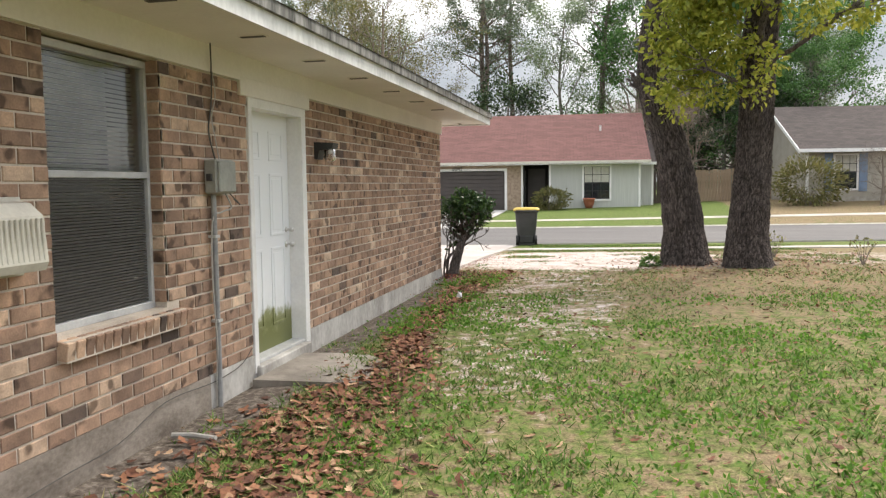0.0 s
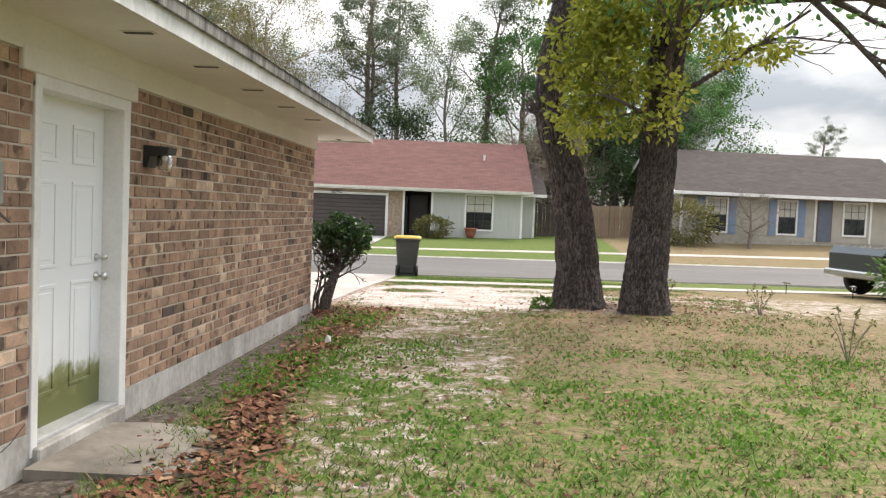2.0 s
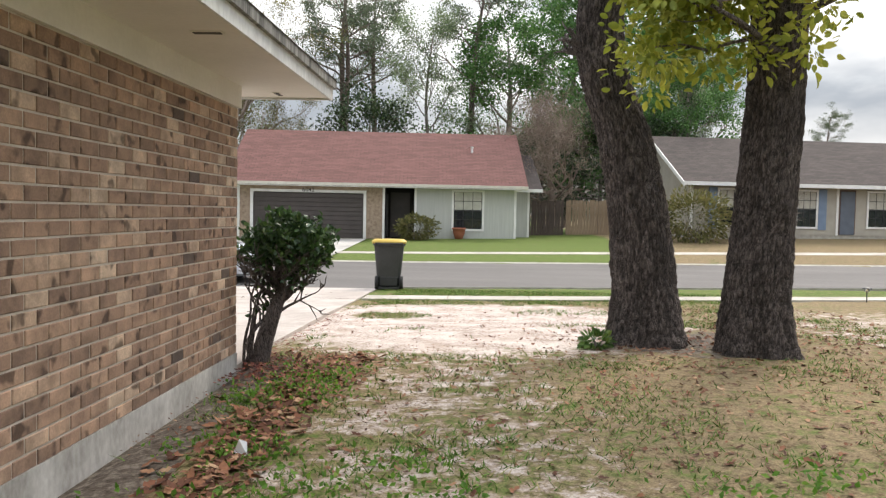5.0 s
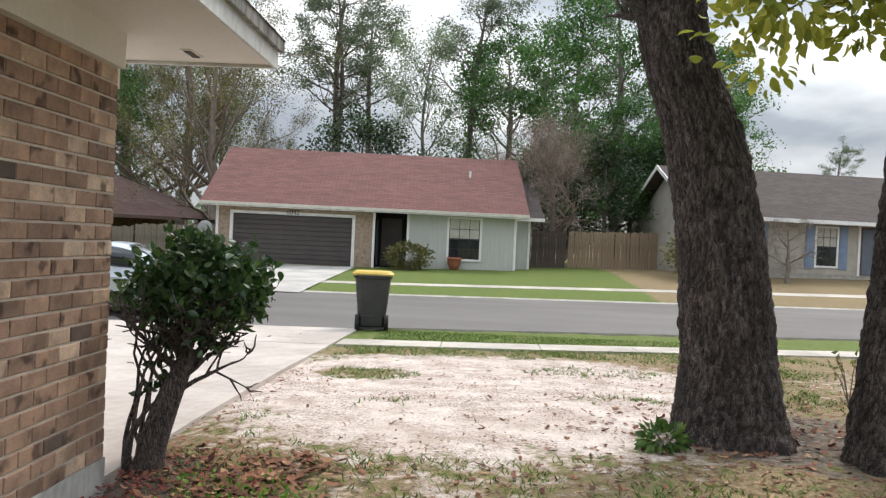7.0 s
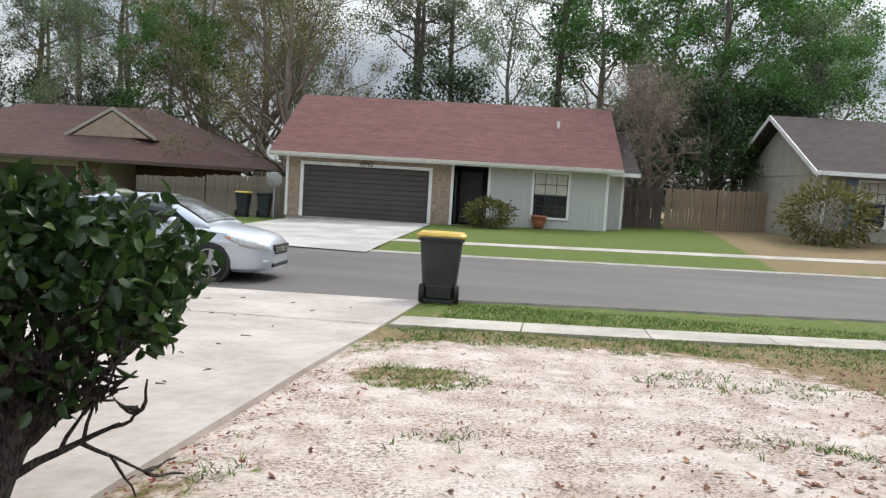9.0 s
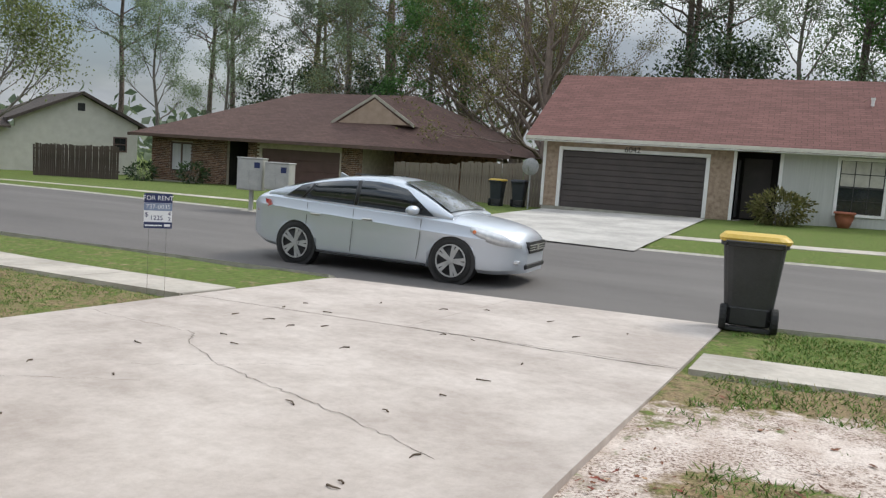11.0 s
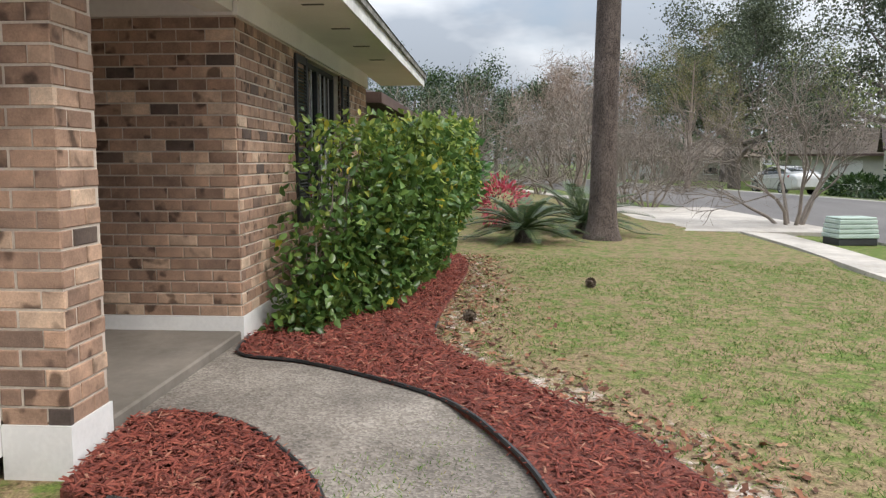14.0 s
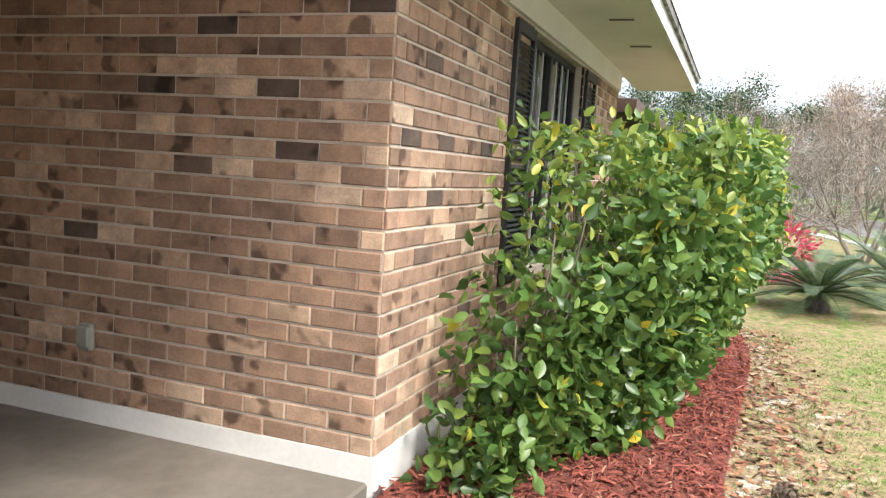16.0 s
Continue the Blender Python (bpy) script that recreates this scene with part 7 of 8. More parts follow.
liveoak = tree("live_oak", far_away, 16, [((0, 0, -0.2), 0.6), ((0.3, 0, 3), 0.5), ((0, 0.4, 6), 0.35), ((0.5, 0, 11), 0.1)], SP, bark_dark, leaf_oak, 22000, 0.24, (0.7, 0.7, 0.45), "huge dark live oak over the street", 0.25, 15, 6.0, up=0.4)
crape = tree("crape_myrtle", far_away, 17, None, SP_TWIG, bark_tan, bark_tan, 1600, 0.3, (0.1, 0.1, 0.1), "bare vase-shaped crape myrtle with many stems", limbs=6, limb_len=1.5, droop=-0.8, leaf_name="twigwork", aspect=0.02)
bare = tree("bare_tree", far_away, 18, [((0, 0, -0.1), 0.16), ((0.1, 0, 1.6), 0.11), ((0, 0.1, 3.8), 0.04)], SP_TWIG, bark_tan, bark_tan, 1600, 0.3, (0.1, 0.1, 0.1), "leafless pale twiggy tree", 0.25, 11, 1.9, droop=-0.5, up=0.5, leaf_name="twigwork", aspect=0.02)
dome = tree("bare_tree", far_away, 20, [((0, 0, -0.1), 0.2), ((0.1, 0, 1.2), 0.17), ((0, 0.1, 2.6), 0.12), ((0, 0, 4.2), 0.05)], SP_DOME, bark_dome, bark_dome, 12000, 0.42, (0.22, 0.22, 0.2), "leafless brown tree with a dense domed head of twigs", 0.22, 17, 2.2, droop=-0.6, up=0.45, leaf_name="twigwork", aspect=0.03)
roundt = tree("street_tree", far_away, 19, [((0, 0, -0.2), 0.2), ((0.1, 0, 2), 0.16), ((0, 0.1, 4.5), 0.1), ((0.1, 0, 7.0), 0.03)], SP_FINE, bark_grey, leaf_street, 15000, 0.13, (0.34, 0.34, 0.28), "round-crowned street tree in olive leaf", 0.22, 16, 2.9, up=0.45)


def stand(proto, x, y, s=1.0, rz=0.0, tilt=0.0, first=False):
    z = gz(x, y)
    proto.scale = (s, s, s)
    if first:
        proto.matrix_world = pose(x, y, z, 0, tilt, rz) @ Matrix.Diagonal((s, s, s, 1))
        return proto
    return copy_thing(proto, pose(x, y, z, 0, tilt, rz))


placed = {}
for proto, x, y, s, rz, tilt in (
        (olive, -10.2, 43, 0.95, 20, 0), (olive, -13.2, 41, 1.0, 130, 0), (olive, -16.5, 45, 0.95, 250, 0), (olive, -20.5, 46, 1.0, 70, 0), (olive, -27, 48, 1.0, 200, 0),
        (pine, -8.3, 50, 1.1, 10, 0), (pine, -7.0, 47, 0.95, 200, 0), (pine, -6.2, 55, 1.05, 100, 0), (pine, 0.7, 45, 1.0, 60, 9), (pine, 9.0, 58, 1.1, 330, 0), (pine, -24, 52, 1.05, 40, 0),
        (pine, -31, 49, 1.0, 150, 0), (pine, -37, 53, 1.1, 250, 0), (pine, -44, 51, 1.0, 80, 0), (pine, -34, 58, 1.15, 20, 0), (pine, -50, 55, 1.05, 300, 0), (pine, -58, 52, 1.1, 60, 0), (pine, -41, 60, 1.0, 190, 0),
        (pine, -20, 55, 1.0, 220, 0), (pine, 27.0, 52, 0.46, 20, 0), (pine, -66, 45, 1.1, 20, 0),
        (light, -1.5, 45, 0.92, 15, 0), (light, -29, 45, 0.95, 260, 0), (light, -47, 46, 1.0, 80, 0), (light, -38, 44, 0.9, 190, 0), (light, 14, 40, 0.8, 60, 0), (light, -16, 50, 1.05, 330, 0),
        (green, 6.4, 43, 1.05, 40, 0), (green, 3.9, 47, 0.98, 150, 0), (green, 10.0, 42, 1.1, 200, 0), (green, 16, 48, 0.95, 310, 0), (green, 13.5, 38, 0.62, 110, 0), (green, -22, 44, 0.8, 20, 0), (green, 9.5, 38, 0.6, 60, 0),
        (dark, -4.8, 41, 0.72, 0, 0), (dark, 8.6, 37, 0.7, 120, 0), (dark, 12.5, 37.5, 0.75, 250, 0), (dark, -34, 46, 1.0, 60, 0), (dark, -25.5, 42.5, 0.8, 170, 0), (dark, 5.5, 38.5, 0.65, 300, 0), (dark, 10.5, 40, 0.8, 20, 0),
        (dark, -50, -3.0, 0.7, 140, 0), (dark, -44, -5.0, 0.6, 240, 0), (dark, -60, 6, 0.85, 0, 0), (dark, -66, 12, 1.05, 80, 0), (dark, -75, 2, 0.95, 200, 0), (dark, -40, 0.0, 0.5, 300, 0),
        (liveoak, -57, 18.0, 1.05, 0, 0), (liveoak, -62, 32, 1.1, 200, 0), (liveoak, -80, 24, 1.2, 60, 0), (liveoak, -66, -14, 0.75, 30, 0), (dark, -55, 1, 0.85, 30, 0), (dark, -60, -4, 0.95, 130, 0), (olive, -47, 12.5, 0.5, 60, 0),
        (crape, -20.4, 8.5, 0.8, 0, 0), (crape, -27.0, 6.6, 1.19, 70, 0), (crape, -29.2, 6.3, 1.23, 150, 0), (crape, -31.8, 6.4, 1.23, 220, 0), (crape, -25.0, 4.0, 1.42, 300, 0), (crape, -37, 3.8, 1.42, 110, 0), (crape, -23.5, 1.0, 1.42, 200, 0),
        (dome, 5.8, 36.4, 1.12, 0, 0), (dome, -50, 6.8, 1.3, 60, 0), (bare, 14.6, 28.2, 0.6, 40, 0),
        (roundt, -35.2, 23.6, 1.15, 0, 0), (roundt, -70, 28, 1.2, 120, 0)):
    stand(proto, x, y, s, rz, tilt, proto not in placed)
    placed[proto] = True

# low wild growth and a far belt of woods behind everything
g = np.random.default_rng(3)
far_pts = []
for k in range(3000):
    w = g.uniform(0, 2 * math.pi)
    rr = g.uniform(75, 110)
    hh = 5.5 + 2 * math.sin(5 * w) + 2 * math.sin(13 * w + 1)
    far_pts.append((-5 + rr * math.cos(w), 15 + rr * math.sin(w), g.uniform(-0.5, max(hh, 4)) * g.uniform(0.5, 1)))
belt = new("far_woods", leaf_mesh("far_woods", np.repeat(np.array(far_pts), 4, 0) + g.normal(size=(12000, 3)) * 1.2, 1.5, leaf_grey, 5))
tagged(belt, "distant belt of grey-green woods", "trees", kind="stuff")


def shrub(name, m, rad, count, size, leaf, seed, label, stems=6, flat=0.75, category="shrub"):
    """Leaves in an uneven mound on a few stems."""
    t = thing(name, m, label, category)
    r = random.Random(seed)
    g = np.random.default_rng(seed)
    sm = M()
    for k in range(stems):
        w = 2 * math.pi * k / stems
        e = (rad[0] * 0.6 * math.cos(w), rad[1] * 0.6 * math.sin(w), rad[2] * 1.3)
        sm.tube(curve3([(0.1 * math.cos(w), 0.1 * math.sin(w), -0.05), (e[0] * 0.4, e[1] * 0.4, e[2] * 0.5), e], 6), [0.016, 0.015, 0.013, 0.011, 0.009, 0.007, 0.004], 5, caps=False)
    part("stems", sm, bark_grey, t)
    d = g.normal(size=(count, 3))
    d /= np.linalg.norm(d, axis=1)[:, None]
    rr = g.uniform(0.45, 1.0, count) ** 0.6
    lump = 1 + 0.18 * np.sin(d[:, 0] * 6 + seed) * np.cos(d[:, 1] * 5) + 0.1 * g.normal(size=count)
    p = d * (rr * lump)[:, None] * np.array(rad) + np.array((0, 0, rad[2] * 0.95))
    p[:, 2] = np.maximum(p[:, 2], 0.04)
    ob = new("foliage", leaf_mesh("foliage", p, size, leaf, seed))
    ob.parent = t
    return t


shrub("shrub", pose(-0.7, 27.6, gz(-0.7, 27.6)), (0.85, 0.5, 0.55), 1700, 0.12, leaf_olive, 21, "low green shrub before the grey wall")
shrub("shrub", pose(11.4, 28.2, gz(11.4, 28.2)), (1.6, 0.9, 1.15), 2400, 0.16, leaf_olive, 22, "tall mixed shrub at the house corner")
shrub("shrub", pose(-32.6, 31.6, gz(-32.6, 31.6)), (0.9, 0.7, 0.5), 700, 0.14, leaf_dark, 23, "clipped dark shrub by the brick wall")
shrub("shrub", pose(-29.0, 31.6, gz(-29.0, 31.6)), (0.9, 0.7, 0.55), 700, 0.14, leaf_dark, 24, "clipped dark shrub by the entry")
shrub("shrub", pose(-34.6, 18.9, gz(-34.6, 18.9)), (2.0, 1.2, 0.95), 2600, 0.2, leaf_dark, 25, "rounded dark hedge on the far verge")
shrub("shrub", pose(-46.0, 21.2, gz(-46.0, 21.2)), (3.0, 1.0, 0.6), 1400, 0.24, leaf_dark, 26, "low dark hedge before the white bungalow")
shrub("azalea", pose(-18.2, 2.0, gz(-18.2, 2.0)), (0.5, 0.45, 0.5), 900, 0.09, petal, 27, "pink flowering azalea bush")
shrub("shrub", pose(-20.0, 0.4, gz(-20, 0.4)), (1.4, 1.2, 1.0), 2000, 0.16, leaf_green, 28, "green bush beyond the front lawn")
shrub("shrub", pose(11.35, 6.4, gz(11.3, 6.4)), (0.75, 0.7, 0.6), 900, 0.13, leaf_hedge, 29, "leafy bush beside the truck")
shrub("weed", pose(3.3, 1.05, gz(3.3, 1.05)), (0.14, 0.12, 0.07), 200, 0.07, leaf_hedge, 30, "small leafy weed at the foot of the tree", 3)
pot = thing("flower_pot", pose(1.15, 28.35, gz(1.15, 28.35)), "terracotta pot before the grey wall", "pot")
part("bowl", M().lathe([(0.16, 0), (0.26, 0.25), (0.28, 0.42), (0.32, 0.43), (0.32, 0.5), (0.27, 0.5), (0.24, 0.44), (0.001, 0.42)], 18), terracotta, pot, "", True)

# ---- the two big trees by the drive ----
SP_BIG = dict(levels=2, kids=[4, 3, 2], wander=0.2, lift=0.02, keep=0.6)


def big_tree(name, seed, base, trunk, label, boles):
    t = thing(name, pose(base[0], base[1], gz(*base)), label, "tree")
    m = M()
    r = random.Random(seed)
    rows = 210
    pts = curve3([p for p, _ in trunk], rows)
    rads = np.interp(np.linspace(0, len(trunk) - 1, rows + 1), range(len(trunk)), [q for _, q in trunk])
    n = 130
    plates = []
    for i, (p, q) in enumerate(zip(pts, rads)):
        for k in range(n):
            w = 2 * math.pi * k / n
            c, s_ = math.cos(w), math.sin(w)
            flare = math.exp(-max(p[2], 0) / 0.28)
            bump_ = 1 + 0.05 * math.sin(3 * w + seed + p[2] * 0.7) + 0.03 * math.sin(7 * w + p[2] * 2) + flare * (0.12 + 0.25 * max(0, math.sin(4 * w + seed)) ** 2)
            bump_ += 0.05 * noise.noise((c * 4 + seed, s_ * 4, p[2] * 3.0)) + 0.04 * noise.noise((c * 14, s_ * 14 + seed, p[2] * 5.0))
            # an old healed branch scar, then scaly plates with furrows between them
            bump_ += 0.16 * math.exp(-((w - 4.95) / 0.22) ** 2 - ((p[2] - 1.35) / 0.13) ** 2) * (1 + 0.35 * math.sin(p[2] * 60))
            far = noise.voronoi(Vector((c * 11 + 1.1 * noise.noise((c * 5, s_ * 5, p[2] * 4)), s_ * 11, p[2] * 8.0 + seed)))[0]
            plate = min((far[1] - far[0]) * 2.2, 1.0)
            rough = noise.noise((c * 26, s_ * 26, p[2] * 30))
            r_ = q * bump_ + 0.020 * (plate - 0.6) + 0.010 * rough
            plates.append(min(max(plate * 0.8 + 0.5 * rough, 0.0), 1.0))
            m.v.append((p[0] + r_ * c, p[1] + r_ * s_, p[2]))
    for i in range(len(pts) - 1):
        for k in range(n):
            m.f.append((i * n + k, i * n + (k + 1) % n, (i + 1) * n + (k + 1) % n, (i + 1) * n + k))
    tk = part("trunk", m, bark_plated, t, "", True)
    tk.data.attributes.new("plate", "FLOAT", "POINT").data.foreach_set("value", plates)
    lm, tips = M(), []
    for p, d, ln, q in boles:
        grow(lm, tips, r, Vector(p), Vector(d).normalized(), ln, q, 0, SP_BIG)
    part("limbs", lm, bark_dark, t, "", True)
    return t, tips


t1, tips1 = big_tree("oak_tree", 31, (3.84, 1.44), [((0.05, 0, -0.15), 0.385), ((0.0, 0, 0.5), 0.325), ((-0.1, 0, 1.3), 0.295), ((-0.27, 0, 2.1), 0.275), ((-0.52, 0.02, 2.9), 0.24), ((-0.50, 0.05, 3.9), 0.23), ((-0.2, 0.1, 5.4), 0.21), ((0.1, 0.2, 8), 0.12)],
                     "large dark-barked tree leaning over the drive", [((-0.45, 0, 2.75), (-0.7, -0.1, 0.5), 0.5, 0.13), ((-0.4, 0.05, 4.6), (-0.7, 0.6, 0.6), 3.2, 0.12), ((-0.1, 0.1, 5.6), (0.7, 0.7, 0.6), 3.0, 0.11), ((0, 0.1, 6.4), (-0.7, -0.5, 0.6), 3.0, 0.1), ((0.1, 0.2, 7.2), (0.3, 0.5, 0.9), 2.6, 0.08)])
t2, tips2 = big_tree("oak_tree", 37, (4.79, 0.78), [((0, 0, -0.15), 0.355), ((-0.03, 0, 0.5), 0.30), ((-0.0, 0, 1.3), 0.27), ((0.05, 0, 2.4), 0.255), ((0.07, 0, 3.4), 0.25), ((0.15, 0.05, 4.6), 0.25), ((0.3, 0.1, 8), 0.12)],
                     "large furrowed tree with yellow-green spring leaves", [((0.1, -0.1, 4.3), (0.9, -0.1, 0.45), 3.4, 0.14), ((0.1, -0.15, 3.3), (-0.5, -0.9, 0.5), 1.7, 0.06), ((0.05, -0.2, 2.75), (-0.9, -0.8, 0.15), 1.3, 0.04), ((0.12, 0, 4.8), (-0.8, -0.5, 0.5), 2.6, 0.1), ((0.2, 0.1, 5.6), (0.5, 0.7, 0.7), 3.0, 0.1), ((0.3, 0, 6.6), (0.6, -0.6, 0.6), 2.8, 0.09), ((0.05, 0.2, 3.1), (0.9, -0.35, 0.35), 2.3, 0.05)])


def clumps(t, name, spots, n_each, spread, size, leaf, seed, droop=0.3):
    g = np.random.default_rng(seed)
    pts = np.concatenate([np.array(s) + g.normal(size=(n_each, 3)) * np.array(spread) for s in spots])
    ob = new(name, leaf_mesh(name, pts, size, leaf, seed, aspect=0.6, droop=droop, oval=True))
    ob.parent = t


rc = random.Random(41)
yellow = []
for k in range(120):
    a = rc.random()
    yellow.append((-0.95 + rc.gauss(0, 0.38) + 0.25 * a, -0.62 + rc.gauss(0, 0.18), 2.55 + 2.0 * a + rc.gauss(0, 0.12)))
for k in range(30):
    yellow.append((-0.5 + rc.gauss(0, 0.4), -0.6 + rc.gauss(0, 0.2), 3.0 + abs(rc.gauss(0, 0.7))))
for k in range(16):
    yellow.append((0.8 + rc.gauss(0, 0.5), -0.7 + rc.gauss(0, 0.3), 3.4 + abs(rc.gauss(0, 0.5))))
clumps(t2, "spring_leaves", yellow, 42, (0.10, 0.10, 0.08), 0.085, leaf_yellow, 51)
clumps(t2, "upper_leaves", [tuple(p) for p, _ in tips2 if p.z > 4.1], 20, (0.30, 0.30, 0.2), 0.10, leaf_green, 52)
clumps(t1, "upper_leaves", [tuple(p) for p, _ in tips1 if p.z > 3.9], 36, (0.34, 0.34, 0.22), 0.10, leaf_green, 53)

# ---- pine on the front lawn, cycads ----
fp = thing("pine_tree", pose(-16.2, 3.72, gz(-16.2, 3.72)), "tall straight pine trunk on the front lawn", "tree")
pts = curve3([(0, 0, -0.1), (0.02, 0, 0.4), (0.06, 0, 2), (0.14, 0.02, 5), (0.25, 0.0, 10), (0.3, 0.1, 16)], 20)
pt = M()
for i, p in enumerate(pts):
    q = 0.235 - 0.0075 * p[2] + 0.12 * math.exp(-max(p[2], 0) / 0.22)
    for k in range(20):
        w = 2 * math.pi * k / 20
        b_ = 1 + 0.04 * noise.noise((math.cos(w) * 5, math.sin(w) * 5, p[2] * 2))
        pt.v.append((p[0] + q * b_ * math.cos(w), p[1] + q * b_ * math.sin(w), p[2]))
for i in range(len(pts) - 1):
    for k in range(20):
        pt.f.append((i * 20 + k, i * 20 + (k + 1) % 20, (i + 1) * 20 + (k + 1) % 20, (i + 1) * 20 + k))
part("trunk", pt, bark_pine, fp, "", True)
gg = np.random.default_rng(8)
lm, tips = M(), []
rr_ = random.Random(9)
for k in range(14):
    grow(lm, tips, rr_, Vector((0.28, 0.05, 11 + 0.36 * k)), Vector((math.cos(k * 2.4), math.sin(k * 2.4), 0.35)).normalized(), 2.2, 0.05, 0, SP)
part("limbs", lm, bark_pine, fp)
clumps(fp, "needles", [tuple(p) for p, _ in tips], 14, (0.4, 0.4, 0.25), 0.3, leaf_grey, 54)


def cycad(x, y, s, seed, label):
    c = thing("cycad", pose(x, y, gz(x, y), 0, 0, seed * 40), label, "palm", "cycads")
    part("trunk", M().lathe([(0.13, -0.05), (0.15, 0.06), (0.13, 0.15), (0.07, 0.20), (0.001, 0.21)], 14), bark_dark, c)
    r = random.Random(seed)
    for k in range(36):
        w = k * 2.4
        el = 1.05 - 1.0 * (k / 36)
        L = s * r.uniform(0.85, 1.1)
        fm = M()
        rib = []
        for i in range(13):
            f = i / 12
            h = L * f
            out = h * math.cos(el) + 0.12 * f * f * L
            z = 0.21 + h * math.sin(el) - 0.42 * L * f * f * (0.4 + 0.6 * math.cos(el))
            rib.append(Vector((out * math.cos(w), out * math.sin(w), max(z, 0.05))))
        fm.tube(rib, [0.012 * (1 - 0.8 * i / 12) for i in range(13)], 4, caps=False)
        side = Vector((-math.sin(w), math.cos(w), 0))
        for i in range(1, 12):
            for sgn in (-1, 1):
                for off in (0.0, 0.33, 0.67):
                    a = rib[i].lerp(rib[i + 1], off)
                    t_ = (rib[i + 1] - rib[i]).normalized()
                    ln = 0.17 * s * math.sin(math.pi * (i + off) / 12.5) + 0.03
                    tip = a + (side * sgn * 0.85 + t_ * 0.5 + Vector((0, 0, 0.22))).normalized() * ln
                    fm.add([a - t_ * 0.009, a + t_ * 0.009, a.lerp(tip, 0.6) + t_ * 0.010, tip, a.lerp(tip, 0.6) - t_ * 0.007], [(0, 1, 2, 3, 4)])
        part("frond", fm, leaf_cycad, c)
    return c


cycad(-15.3, 2.3, 0.98, 3, "spreading sago cycad with stiff dark fronds")
cycad(-17.3, 3.5, 1.3, 5, "larger sago cycad behind the pine trunk")

# ---- clipped hedge along the front wall ----
hedge = thing("hedge", pose(0, 0, 0), "tall clipped green hedge with some yellow leaves", "hedge")
g = np.random.default_rng(61)


def hedge_top(x):
    return np.interp(x, [-12.4, -11.8, -9.0, -8.6, -8.2, -7.95], [1.55, 1.72, 1.68, 1.45, 0.75, 0.35])


def hedge_front(x, z):
    return np.interp(x, [-12.4, -11.4, -9.0, -8.4, -7.9], [1.35, 1.55, 1.22, 0.85, 0.55]) * (0.72 + 0.28 * np.clip(z / 0.9, 0, 1))


pts = []
while len(pts) < 19000:
    x, z, u = g.uniform(-12.4, -7.85), g.uniform(0.03, 1.85), g.uniform(0, 1)
    top = hedge_top(x) + 0.06 * math.sin(x * 9) + g.normal() * 0.03
    if z > top:
        continue
    fr = hedge_front(x, z) + 0.07 * math.sin(x * 7 + z * 5) + g.normal() * 0.04
    bk = 0.12
    y = fr - (fr - bk) * u ** 2.6
    if top - z > 0.25 and u > 0.75 and x < -8.4 and g.random() < 0.6:
        continue
    pts.append((x, y, z))
shoot_at = [q for q in pts if g.random() < 0.04 + 0.75 * max(0.0, (q[2] - 0.75) / 1.0) ** 1.3]
chosen = set(shoot_at)
pts = [q for q in pts if q not in chosen]
ob = new("new_growth", leaf_mesh("new_growth", shoot_at, 0.07, leaf_shoot, 64, aspect=0.5, fold=0.1, oval=True))
ob.parent = hedge
ob = new("foliage", leaf_mesh("foliage", pts, 0.078, leaf_hedge, 62, aspect=0.6, fold=0.1, oval=True))
ob.parent = hedge
hm = M()
rh = random.Random(63)
for k in range(70):
    x = rh.uniform(-12.2, -8.1)
    y = rh.uniform(0.3, max(0.4, hedge_front(x, 0.3) * 0.75))
    t = hedge_top(x) * rh.uniform(0.75, 0.98)
    hm.tube([(x, y, -0.1), (x + rh.uniform(-0.1, 0.1), y + rh.uniform(-0.05, 0.15), t * 0.5), (x + rh.uniform(-0.2, 0.2), min(y + rh.uniform(0, 0.3), hedge_front(x, t) - 0.05), t)], [0.014, 0.01, 0.004], 5, caps=False)
part("branchwork", hm, bark_tan, hedge)

# ---- dark bush at the garage corner ----
bush = thing("bush", pose(0.27, 0.28, 0.0), "dark glossy rounded bush on crooked stems", "shrub")
rb = random.Random(71)
bm_, tips = M(), []
bm_.tube(curve3([(-0.14, 0.0, -0.06), (-0.10, 0.0, 0.2), (-0.03, 0.04, 0.46), (0.06, 0.12, 0.74)], 8), [0.115, 0.092, 0.085, 0.082, 0.08, 0.074, 0.066, 0.058, 0.05], 12, caps=False)
for k in range(8):
    w = k * 0.85
    sx_, sy_ = -0.20 + 0.10 * math.cos(w), 0.1 + 0.16 * math.sin(w)
    lean_ = rb.uniform(-0.12, 0.12)
    bm_.tube(curve3([(sx_, sy_, -0.05), (sx_ - 0.04 + lean_ * 0.6, sy_, 0.22), (sx_ + 0.05, sy_ + 0.03, 0.45), (sx_ - 0.02 + lean_, sy_ + 0.06, 0.68), (sx_ + 0.06 + lean_ * 2, sy_ + 0.1, 0.95)], 9),
             [0.017, 0.016, 0.015, 0.014, 0.012, 0.011, 0.009, 0.008, 0.006, 0.005], 6, caps=False)
for k in range(22):
    w = k * 2.4
    grow(bm_, tips, rb, Vector((0.02, 0.1, 0.5 + 0.014 * k)), Vector((math.cos(w) * 0.85 + 0.1, math.sin(w) * 0.8 + 0.2, rb.uniform(0.65, 1.2))).normalized(), 0.34, 0.018, 0, SP)
part("branchwork", bm_, bark_dark, bush, "", True)
g = np.random.default_rng(72)
